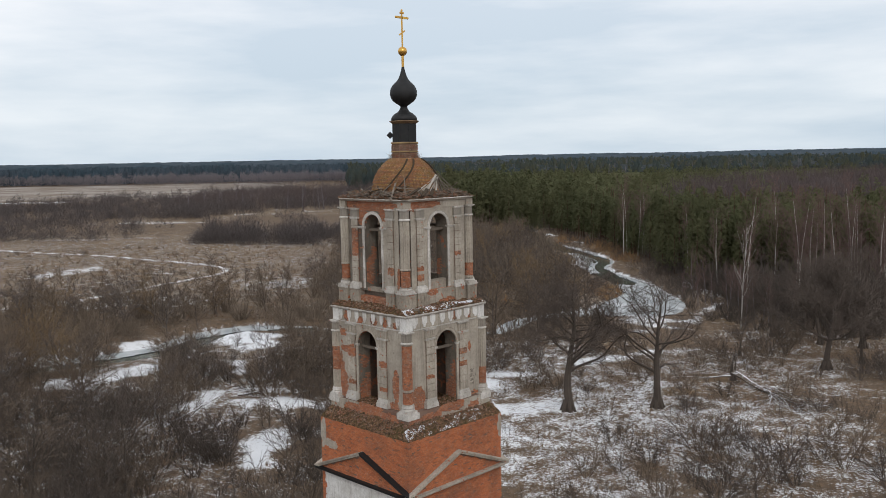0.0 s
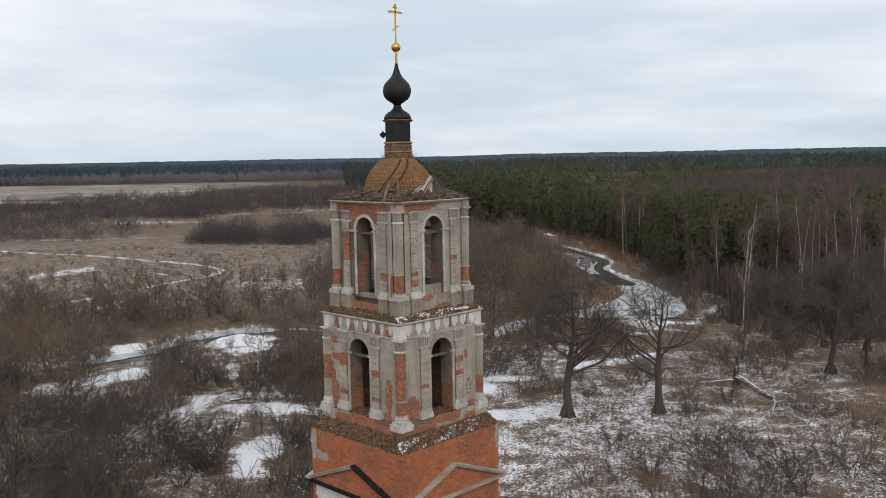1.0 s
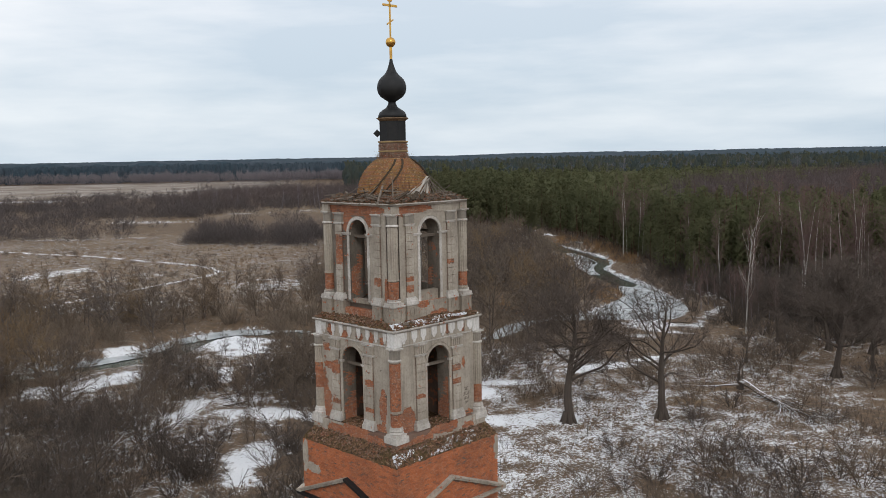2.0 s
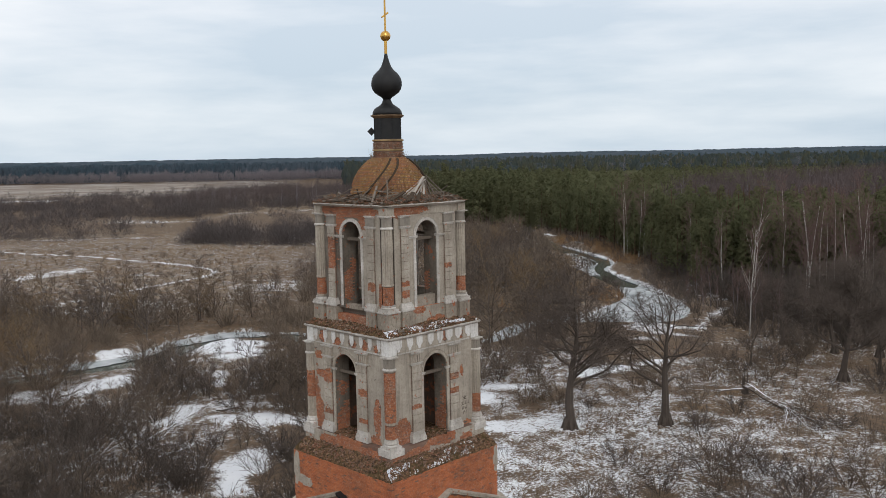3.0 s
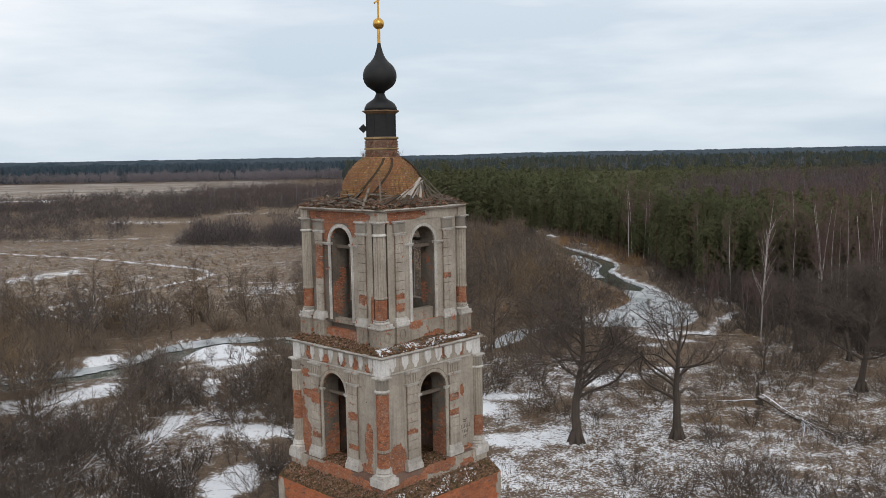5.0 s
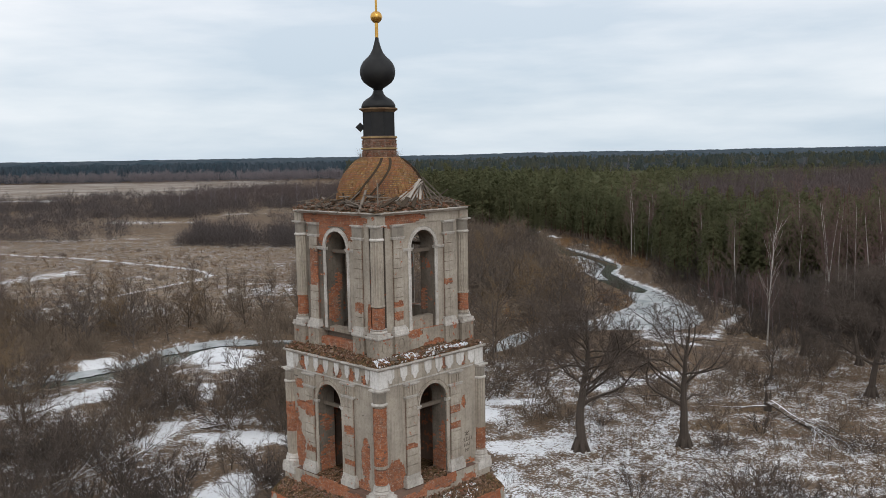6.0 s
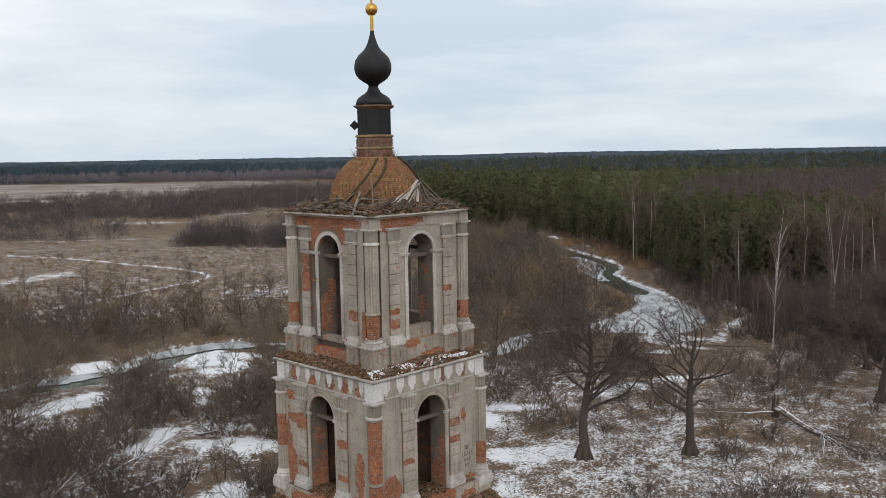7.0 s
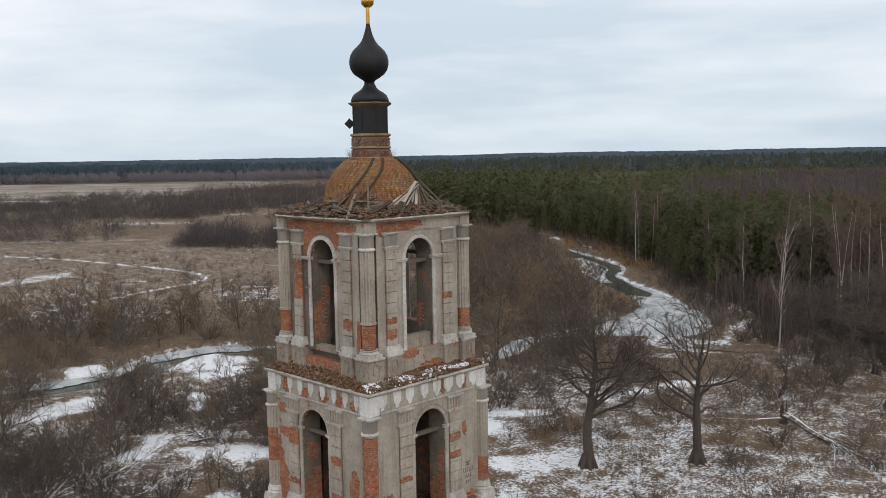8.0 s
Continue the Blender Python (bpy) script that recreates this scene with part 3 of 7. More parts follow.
# parapets under the upper arches
for side in TURNS:
    hgt = {"south": 18.0, "west": 17.55}.get(side, 17.9)
    part("arch_parapet", Geo().box(-0.69, 0.69, -2.5, -2.2, 17.35, hgt, wobble=0.03), WEATHERED, tower, "low crumbling parapet in the arch", face_turn(side))


def round_bricks(g, cx, cy, r, z0, z1, a0=0.0, a1=2 * math.pi, course=0.078, arc=0.17):
    z, j = z0, 0
    while z < z1 - 0.04:
        n = max(3, int((a1 - a0) * r / arc))
        for i in range(n):
            b0 = a0 + (i + 0.5 * (j % 2)) * (a1 - a0) / n + 0.02
            b1 = b0 + (a1 - a0) / n - 0.04
            rr = r + random.choice((0, 0.005, -0.008, 0.01, -0.02))
            if random.random() < 0.03:
                continue
            v = []
            for zz in (z + 0.007, z + course - 0.007):
                for q in (b0, (b0 + b1) / 2, b1):
                    v.append((cx + rr * math.cos(q), cy + rr * math.sin(q), zz))
                for q in (b1, b0):
                    v.append((cx + (rr - 0.05) * math.cos(q), cy + (rr - 0.05) * math.sin(q), zz))
            g.add(v, [(0, 1, 6, 5), (1, 2, 7, 6), (2, 3, 8, 7), (4, 0, 5, 9), (5, 6, 7, 8, 9), (0, 4, 3, 2, 1)])
        z += course
        j += 1
    return g


def corner_column(level, cx, cy, bare):
    """A round corner column: base, shaft with flutes, bare brick stretches, capital and the entablature block above."""
    S = STOREYS[level]
    r, (b0, b1), (c0, c1) = S["r"], S["base"], S["cap"]
    col = part("corner_column", Geo().lathe([(r - 0.05, b0), (r - 0.05, c1)], 20, cx, cy), MORTAR, tower, "round corner column with fallen plaster")
    g = Geo().box(cx - r - 0.08, cx + r + 0.08, cy - r - 0.08, cy + r + 0.08, b0, b0 + 0.14)
    g.lathe([(r + 0.08, b0 + 0.14), (r + 0.10, b0 + 0.19), (r + 0.08, b0 + 0.24), (r + 0.04, b0 + 0.27), (r + 0.08, b0 + 0.32), (r + 0.02, b1)], 24, cx, cy)
    part("base", g, TRIM, col, "white torus base")
    z = b1
    for za, zb in bare + [(c0, c0)]:
        if za - z > 0.05:
            part("shaft", Geo().lathe([(r, z), (r + 0.03, z + 0.02), (r + 0.03, z + 0.08), (r, z + 0.1), (r, za)] if level == "upper" else [(r, z), (r, za)], 72, cx, cy, 14, 0.04),
                 PLASTER, col, "grey fluted shaft", smooth=False)
        if zb > za:
            brickwork(round_bricks(Geo(), cx, cy, r - 0.01, za, zb, *((radians(-45), radians(170)) if cx < 0 and cy < 0 else ())), col, "exposed red brick")
        z = zb
    part("capital", Geo().lathe([(r - 0.005, c0 + 0.08), (r - 0.005, c1 - 0.1)], 48, cx, cy, 12 if level == "lower" else 0, 0.02), CAPITAL, col, "dark plaster capital")
    part("necking", Geo().lathe([(r, c0 - 0.02), (r + 0.05, c0), (r + 0.05, c0 + 0.05), (r + 0.02, c0 + 0.08), (r, c0 + 0.1)], 32, cx, cy), TRIM, col, "white necking ring")
    g = Geo().lathe([(r, c1 - 0.1), (r + 0.03, c1 - 0.06), (r + 0.05, c1 - 0.02)], 32, cx, cy)
    g.box(cx - r - 0.03, cx + r + 0.03, cy - r - 0.03, cy + r + 0.03, c1 - 0.03, c1 + 0.03)
    part("abacus", g, TRIM, col, "white abacus")
    return col


def single_column_bricks(col, level, cx, cy, za, zb, facing):
    """The side of a bare column that faces the flight, brick by brick."""
    r = STOREYS[level]["r"] - 0.008
    half = 0.5 * 0.165 / r - 0.018
    g = Geo()
    v = [((r + o) * math.cos(q), (r + o) * math.sin(q), z) for z in (0.007, 0.071) for o, q in ((0, -half), (0, 0), (0, half), (-0.05, half), (-0.05, -half))]
    g.add(v, [(0, 1, 6, 5), (1, 2, 7, 6), (2, 3, 8, 7), (4, 0, 5, 9), (5, 6, 7, 8, 9), (0, 4, 3, 2, 1)])
    me = g.mesh("brick", BRICK_EACH)
    n = int((zb - za) / 0.078)
    for j in range(n):
        for i in range(-3, 4):
            a = facing + (i + 0.5 * (j % 2)) * 0.165 / r
            o = random.choice((0, 0.004, -0.006, 0.01))
            if random.random() > 0.03:
                part("brick", me, None, col, m=pose(cx + o * math.cos(a), cy + o * math.sin(a), za + j * 0.078, 0, 0, math.degrees(a)))


BARE = {
    ("lower", -1, -1): [(11.46, 12.15), (12.27, 14.72)], ("lower", -1, 1): [(12.5, 13.9)], ("lower", 1, -1): [(11.5, 12.5)], ("lower", 1, 1): [],
    ("upper", -1, -1): [(17.82, 18.72)], ("upper", -1, 1): [(17.9, 18.75)], ("upper", 1, -1): [(17.95, 18.7)], ("upper", 1, 1): [],
}
for (level, sx, sy), bare in BARE.items():
    c = STOREYS[level]["c"]
    column = corner_column(level, sx * c, sy * c, bare)
    if (sx, sy) == (-1, -1):
        for za, zb in bare:
            single_column_bricks(column, level, sx * c, sy * c, za, zb, radians(-135))
    # the recessed corner behind the column
    w, e = STOREYS[level]["w"], STOREYS[level]["e"]
    g = Geo()
    x0, x1 = sorted((sx * (e - 0.5), sx * (e - 0.04)))
    y0, y1 = sorted((sy * (e - 0.5), sy * (e - 0.04)))
    part("corner_pier", g.box(x0, x1, y0, y1, STOREYS[level]["sill"], STOREYS[level]["z1"]), PLASTER_WORN, tower, "recessed corner behind the column")

# plinth of the lower storey, pedestal course of the upper storey
part("plinth", Geo().square_ring([(3.27, 10.2), (3.27, 10.9), (2.2, 10.97)]), MORTAR, tower, "plinth of the lower storey, mortar and brick")
for side in TURNS:
    fallen = [(-1.6, 10.45, 0.9, 0.3), (0.3, 10.75, 1.0, 0.35), (1.9, 10.4, 0.5, 0.25), (-2.7, 10.4, 0.3, 0.2)] if side != "west" else [(-1.4, 10.5, 0.8, 0.35), (0.2, 10.7, 1.1, 0.4), (1.7, 10.45, 0.7, 0.3)]
    gone = lambda s, z: lost(fallen, s, z, 4.4, chips=0.75)
    part("plinth_plaster", plaster_skin(-3.33, 3.33, 10.25, 10.93, 3.33, lambda s, z: not gone(s, z)), PLASTER_WORN, tower, "worn plaster of the plinth", face_turn(side))
    brickwork(brick_courses(Geo(), -3.3, 3.3, 10.25, 10.93, 3.30, lambda s, z: any(gone(s + d, z) for d in (-0.1, 0, 0.1))), tower, "exposed plinth bricks", face_turn(side))
for side in TURNS:
    turn = face_turn(side)
    for s0, s1 in ((-2.86, -2.12), (-1.86, -1.16), (1.16, 1.86), (2.12, 2.86)):
        n = 2.86 if abs(s0) > 2 or abs(s1) > 2 else 2.80
        ped = part("pedestal", Geo().box(s0, s1, -n, -2.2, 16.35, 17.40, wobble=0.006), WEATHERED, tower, "square pedestal with an oval panel", turn)
        sm, rr = (s0 + s1) / 2, 0.17
        oval = [(sm + rr * math.cos(q), 17.07 + 0.26 * math.sin(q)) for q in [2 * math.pi * i / 24 for i in range(24)]]
        g = Geo()
        v = [(s, -n - 0.001, z) for s, z in oval] + [(s, -n - 0.03, z) for s, z in oval]
        v += [(sm + (s - sm) * 0.8, -n - 0.03, 17.07 + (z - 17.07) * 0.85) for s, z in oval] + [(sm + (s - sm) * 0.8, -n - 0.008, 17.07 + (z - 17.07) * 0.85) for s, z in oval]
        f = [(k * 24 + i, k * 24 + (i + 1) % 24, (k + 1) * 24 + (i + 1) % 24, (k + 1) * 24 + i) for k in range(3) for i in range(24)]
        part("oval_panel", g.add(v, f), WEATHERED, ped, "raised oval moulding")
        part("coping", stepped(Geo(), s0, s1, n - 0.02, [(17.40, 17.44, 0.05), (17.44, 17.49, 0.08)]), TRIM, ped, "white coping")
    for s0, s1 in ((-2.12, -1.86), (-1.16, 1.16), (1.86, 2.12)):
        lowered = side == "west" and s0 == -1.16
        top = 17.05 if lowered else 17.46
        part("apron", plaster_skin(s0, s1, 16.4, top, 2.68, lambda s, z: not lost([(0.5, 16.65, 0.8, 0.26), (-0.6, 17.3, 0.4, 0.16)] if not lowered else [(0.0, 16.8, 1.2, 0.3)], s, z, 3.3)), WEATHERED, tower, "plastered apron", turn)
        part("apron_core", brick_courses(Geo().box(s0, s1, -2.62, -2.2, 16.35, top), s0, s1, 16.4, top, 2.65, lambda s, z: True), BRICK, tower, "brick apron core", turn)

# frieze and cornice of the lower storey
for side in TURNS:
    turn = face_turn(side)
    loss = {"west": [(-1.9, 15.8, 0.35, 0.3), (0.4, 15.75, 0.3, 0.25), (1.3, 15.75, 0.25, 0.3), (-0.8, 15.7, 0.4, 0.2), (2.2, 15.7, 0.2, 0.2)], "south": [(0.75, 15.9, 0.2, 0.3), (1.9, 15.85, 0.14, 0.3)]}.get(side, [])
    fr = part("frieze", Geo().box(-3.0, 3.0, -3.04, -2.2, 15.5, 16.2), MORTAR, tower, "frieze with white drips of limewash", turn)
    part("plaster", plaster_skin(-3.02, 3.02, 15.5, 16.2, 3.08, lambda s, z: not lost(loss, s, z, 9.1)), PLASTER, fr)
    brickwork(brick_courses(Geo(), -3.0, 3.0, 15.5, 16.2, 3.06, lambda s, z: lost(loss, s, z, 9.1, rough=0.1)), fr, "exposed red brick")
    part("architrave", stepped(Geo(), -2.5, 2.5, 3.05, [(15.44, 15.50, 0.05)]), TRIM, fr, "thin pale moulding")
    for k in range(8):
        s, wd = -2.42 + k * 4.84 / 7 + random.uniform(-0.05, 0.05), random.uniform(0.13, 0.17)
        if side == "south":
            wd *= 1.5
        n0 = 3.115
        tip = random.uniform(15.52, 15.62)
        pts = [(s - wd, 16.2), (s - wd * random.uniform(0.8, 1), 15.78), (s - wd * 0.5, 15.70), (s - wd * 0.35, tip), (s + wd * 0.3, tip + 0.02), (s + wd * 0.5, 15.72), (s + wd, 15.8), (s + wd, 16.2)]
        v = [(p, -n0, z) for p, z in pts] + [(p, -n0 + 0.05, z) for p, z in pts]
        m = len(pts)
        part("triglyph", Geo().add(v, [tuple(range(m)), tuple(range(2 * m - 1, m - 1, -1))] + [(i, i + m, (i + 1) % m + m, (i + 1) % m) for i in range(m)]), LIME, fr, "flaking white tab")
for sx in (-1, 1):
    for sy in (-1, 1):
        x0, x1 = sorted((sx * 2.62, sx * 3.15))
        y0, y1 = sorted((sy * 2.62, sy * 3.15))
        part("corner_block", Geo().box(x0, x1, y0, y1, 15.47, 16.2, wobble=0.008), LIME, tower, "whitewashed corner block of the frieze")
        x0, x1 = sorted((sx * 2.5, sx * 3.4))
        y0, y1 = sorted((sy * 2.5, sy * 3.4))
        part("pedestal_base", Geo().box(x0, x1, y0, y1, 10.62, 10.95, wobble=0.012), TRIM, tower, "worn pedestal under the corner column")
part("lower_cornice", Geo().square_ring([(3.10, 16.16), (3.16, 16.20), (3.22, 16.24), (3.25, 16.27), (3.25, 16.33), (2.8, 16.36)], 0.012, 0.25), TRIM, tower, "thin broken stone cornice")


def ledge(name, h0, z0, h1, z1, label):
    """A sloping ledge of rubble and moss round the tower."""
    prof = []
    for i in range(8):
        k = i / 7
        prof.append((h0 + (h1 - h0) * k, z0 + (z1 - z0) * k ** 0.8))
    g = Geo()
    n = 60
    rings = []
    for h, z in prof:
        ring = []
        for q in range(4):
            c, s = [(1, 0), (0, 1), (-1, 0), (0, -1)][q]
            for i in range(n):
                x, y = -h + 2 * h * i / n, -h
                ring.append((x * c - y * s, x * s + y * c, z))
        rings.append(ring)
    for j, ring in enumerate(rings):
        for x, y, z in ring:
            d = noise.fractal(Vector((x * 2.5, y * 2.5, z)), 0.8, 2.0, 4) * 0.09 + noise.noise(Vector((x * 8, y * 8, z))) * 0.07
            g.v.append((x, y, z + (d if 0 < j < 7 else d * 0.4)))
    m = 4 * n
    g.f = [(j * m + i, j * m + (i + 1) % m, (j + 1) * m + (i + 1) % m, (j + 1) * m + i) for j in range(7) for i in range(m)]
    return part(name, g, RUBBLE, tower, label)


ledge("rubble_ledge", 3.80, 9.62, 3.05, 10.62, "mossy rubble ledge with snow")
ledge("rubble_ledge", 3.20, 16.34, 2.5, 16.78, "mossy rubble ledge with snow")


def scatter_on_ledge(name, material, count, h0, z0, h1, z1, size, sides, label, flat=0.5):
    g = Geo()
    for _ in range(count):
        side = random.choice(sides)
        k = random.random()
        h = h0 + (h1 - h0) * k
        s = random.uniform(-h, h)
        x, y, _z = face_turn(side) @ Vector((s, -h, 0))
        m = pose(x, y, z0 + (z1 - z0) * k ** 0.8 + 0.02, random.uniform(-25, 25), random.uniform(-25, 25), random.uniform(0, 180))
        a, b, c = (random.uniform(0.4, 1) * size for _ in range(3))
        g.box(-a, a, -b * 0.6, b * 0.6, -c * flat * 0.6, c * flat * 0.6, m, size * 0.2)
    return tagged(part(name, g, material, tower, label), kind="stuff")


scatter_on_ledge("brick_rubble", LEDGE_BRICK, 420, 3.75, 9.66, 3.15, 10.5, 0.10, ("south", "west"), "broken bricks on the ledge")
scatter_on_ledge("brick_rubble", LEDGE_BRICK, 420, 3.18, 16.38, 2.75, 16.65, 0.08, ("south", "west"), "broken bricks on the ledge")
scatter_on_ledge("mortar_rubble", MORTAR, 260, 3.75, 9.68, 3.15, 10.5, 0.08, ("south", "west"), "crumbled mortar on the ledge")
scatter_on_ledge("roof_rubble", LEDGE_BRICK, 500, 2.80, 22.62, 2.05, 22.98, 0.08, ("south", "west"), "broken bricks and tiles on the roof edge")
scatter_on_ledge("roof_rubble", OLD_BEAM, 240, 2.82, 22.63, 2.05, 23.0, 0.12, ("south", "west"), "splinters and rotten shingles on the roof edge", 0.2)


def snow_on_ledge(count, h0, z0, h1, z1, size, least):
    """Thin uneven snow lying in clusters on the ledge."""
    g = Geo()
    for _ in range(count):
        k, s = random.random(), random.uniform(-h0, h0)
        if noise.noise(Vector((s * 1.1, k * 1.5, h0))) + (0.25 if s < 0 else 0.0) < least:
            continue
        h = h0 + (h1 - h0) * k
        m = pose(s, -h, z0 + (z1 - z0) * k ** 0.8 + 0.015, random.uniform(30, 45), random.uniform(-12, 12), random.uniform(-40, 40))
        a, b = random.uniform(0.3, 1.3) * size, random.uniform(0.3, 0.9) * size
        g.box(-a, a, -b, b, -0.02, 0.02, m, size * 0.22)
    return tagged(part("ledge_snow", g, SNOW, tower, "patchy snow on the ledge"), kind="stuff")


snow_on_ledge(900, 3.76, 9.66, 3.4, 10.18, 0.035, 0.05)
snow_on_ledge(1100, 3.16, 16.36, 2.86, 16.60, 0.036, 0.0)


def grass_on_ledge(count, h0, z0, h1, z1, tall):
    g = Geo()
    for _ in range(count):
        side, k = random.choice(("south", "west")), random.random()
        h = h0 + (h1 - h0) * k
        s = random.uniform(-h, h)
        if noise.noise(Vector((s * 1.6, k, h0 + TURNS[side]))) < -0.05:
            continue
        p = face_turn(side) @ Vector((s, -h, z0 + (z1 - z0) * k ** 0.8))
        for _q in range(5):
            x, y, t = p.x + random.uniform(-0.05, 0.05), p.y + random.uniform(-0.05, 0.05), tall * random.uniform(0.4, 1.2)
            dx, dy = random.uniform(-0.5, 0.5) * t, random.uniform(-0.5, 0.5) * t
            g.add([(x - 0.01, y, p.z - 0.02), (x + 0.01, y - 0.005, p.z - 0.02), (x, y + 0.01, p.z - 0.02), (x + dx, y + dy, p.z + t)], [(0, 1, 3), (1, 2, 3), (2, 0, 3)])
    return tagged(part("ledge_grass", g, DRY_GRASS, tower, "dry grass growing on the ledge"), kind="stuff")


grass_on_ledge(520, 3.74, 9.66, 3.15, 10.5, 0.16)
grass_on_ledge(420, 3.15, 16.37, 2.75, 16.65, 0.14)
grass_on_ledge(260, 2.8, 22.62, 2.05, 23.0, 0.12)

# entablature and cornice of the upper storey
for side in TURNS:
    turn = face_turn(side)
    loss = {"west": [(-1.9, 22.28, 0.35, 0.3), (0.3, 22.28, 2.1, 0.24), (-0.6, 22.25, 0.8, 0.3)], "south": [(-1.3, 22.27, 1.55, 0.22)]}.get(side, [])
    en = part("entablature", Geo().box(-2.6, 2.6, -2.58, -1.8, 22.06, 22.5), MORTAR, tower, "entablature, bricks laid bare", turn)
    part("plaster", plaster_skin(-2.6, 2.6, 22.06, 22.46, 2.64, lambda s, z: not lost(loss, s, z, 5.7)), PLASTER, en)
    brickwork(brick_courses(Geo(), -2.6, 2.6, 22.06, 22.46, 2.62, lambda s, z: lost(loss, s, z, 5.7, rough=0.1)), en, "exposed red brick")
for sx in (-1, 1):
    for sy in (-1, 1):
        x0, x1 = sorted((sx * 2.22, sx * 2.74))
        y0, y1 = sorted((sy * 2.22, sy * 2.74))
        part("corner_block", Geo().box(x0, x1, y0, y1, 22.1, 22.46, wobble=0.008), PLASTER_WORN, tower, "entablature block over the corner column")
part("upper_cornice", Geo().square_ring([(2.62, 22.44), (2.74, 22.46), (2.80, 22.50), (2.90, 22.54), (2.92, 22.56), (2.92, 22.60), (2.3, 22.63)], 0.012, 0.22, 0.35), TRIM, tower, "thin worn cornice")
part("roof_deck", Geo().lathe([(4.06, 22.60), (3.4, 22.74), (2.8, 22.92), (2.2, 23.02)], 4, turn=math.pi / 4, caps=False), RUBBLE, tower, "rotten roof skirt round the dome")

# vault and floors inside
part("bell_floor", Geo().box(-2.3, 2.3, -2.3, 2.3, 17.0, 17.3), OLD_BEAM, tower, "old floor of the belfry")
part("lower_floor", Geo().box(-2.9, 2.9, -2.9, 2.9, 10.2, 10.6), RUBBLE, tower, "rubble floor inside the arches")
# Invented walls close the far lower arches so the interior reads as shadowed.
for side in ("north", "east"):
    part("bricked_up_arch", Geo().box(-1.3, 1.3, -2.32, -2.06, 10.6, 15.7), ARCH_BLOCKER, tower, "added dark wall blocking the far arch", face_turn(side))
part("lower_ceiling", Geo().box(-2.6, 2.6, -2.6, 2.6, 15.7, 16.1), SHADED_INNER, tower, "ceiling of the lower storey")
part("upper_ceiling", Geo().box(-2.3, 2.3, -2.3, 2.3, 22.2, 22.45), SHADED_INNER, tower, "ceiling of the belfry")

# dome of mossy brick
g = Geo()
DOME = [(1.98, 22.9), (1.94, 23.2), (1.87, 23.52), (1.75, 23.85), (1.60, 24.12), (1.44, 24.34), (1.24, 24.54), (1.06, 24.7), (0.84, 24.84)]
dome = part("dome", Geo().lathe([(r - 0.04, z) for r, z in DOME], 32), MORTAR, tower, "ochre mossy brick dome with broken ribs")
for (r0, za), (r1, zb) in zip(DOME, DOME[1:]):
    n = max(1, round(math.hypot(r1 - r0, zb - za) / 0.085))
    for j in range(n):
        k0, k1 = j / n, (j + 1) / n - 0.08
        ra, rb, ya, yb = r0 + (r1 - r0) * k0, r0 + (r1 - r0) * k1, za + (zb - za) * k0, za + (zb - za) * k1
        m = int(2 * math.pi * ra / 0.2)
        tw = random.random()
        for i in range(m):
            a0, a1 = 2 * math.pi * (i + tw) / m + 0.01, 2 * math.pi * (i + 1 + tw) / m - 0.01
            o = random.choice((0, 0.01, 0.02, -0.01, 0.03))
            ca, sa, cb, sb = math.cos(a0), math.sin(a0), math.cos(a1), math.sin(a1)
            v = [((r + q) * c, (r + q) * s, z) for q in (-0.05, o) for r, z, (c, s) in ((ra, ya, (ca, sa)), (ra, ya, (cb, sb)), (rb, yb, (cb, sb)), (rb, yb, (ca, sa)))]
            g.add(v, [(4, 5, 6, 7), (0, 1, 5, 4), (2, 3, 7, 6), (1, 2, 6, 5), (3, 0, 4, 7)])
part("dome_brickwork", g, DOME_BRICK, dome, "ochre bricks overgrown with moss")


def dome_r(z):
    for (r0, za), (r1, zb) in zip(DOME, DOME[1:]):
        if za <= z <= zb:
            return r0 + (r1 - r0) * (z - za) / (zb - za)
    return DOME[-1][0]


for a_top, a_bot in ((-2.2, -2.93), (-1.82, -2.6), (-0.95, -0.72)):
    g = Geo()
    N = 30
    for i in range(N):
        k0, k1 = i / N, (i + 1) / N
        z0, z1 = 24.8 - 1.75 * k0, 24.8 - 1.75 * k1
        q0, q1 = a_top + (a_bot - a_top) * k0, a_top + (a_bot - a_top) * k1
        o1 = (0.12 if a_top > -1 else 0.05) + 0.012 * noise.noise(Vector((i * 0.7, a_top, 0)))
        v = [((dome_r(z) + o) * math.cos(q + d / dome_r(z)), (dome_r(z) + o) * math.sin(q + d / dome_r(z)), z) for o in (-0.02, o1) for z, q in ((z0, q0), (z1, q1)) for d in (-0.055, 0.055)]
        g.add(v, [(4, 5, 7, 6), (0, 2, 6, 4), (1, 5, 7, 3), (0, 4, 5, 1), (2, 3, 7, 6)])
    part("dome_rib", g, ROTTEN, dome, "dark slanting batten left on the dome")

# drum, little roof, onion dome, cross
drum = part("drum", Geo().lathe([(0.78, 24.78), (0.78, 25.15), (0.82, 25.17), (0.82, 25.24), (0.77, 25.26), (0.77, 25.62), (0.83, 25.66), (0.83, 25.74), (0.72, 25.76)], 8, turn=math.pi / 8), MORTAR, tower, "octagonal brick drum with ledges")
tagged(part("drum_brickwork", round_bricks(round_bricks(Geo(), 0, 0, 0.785, 24.80, 25.14), 0, 0, 0.77, 25.27, 25.6), LEDGE_BRICK, drum, "weathered bricks"), kind="stuff")
for z in (25.17, 25.66):
    part("ledge_band", Geo().lathe([(0.80, z), (0.85, z + 0.01), (0.85, z + 0.07), (0.80, z + 0.08)], 8, turn=math.pi / 8), LICHEN, drum, "ochre lichen-covered ledge")
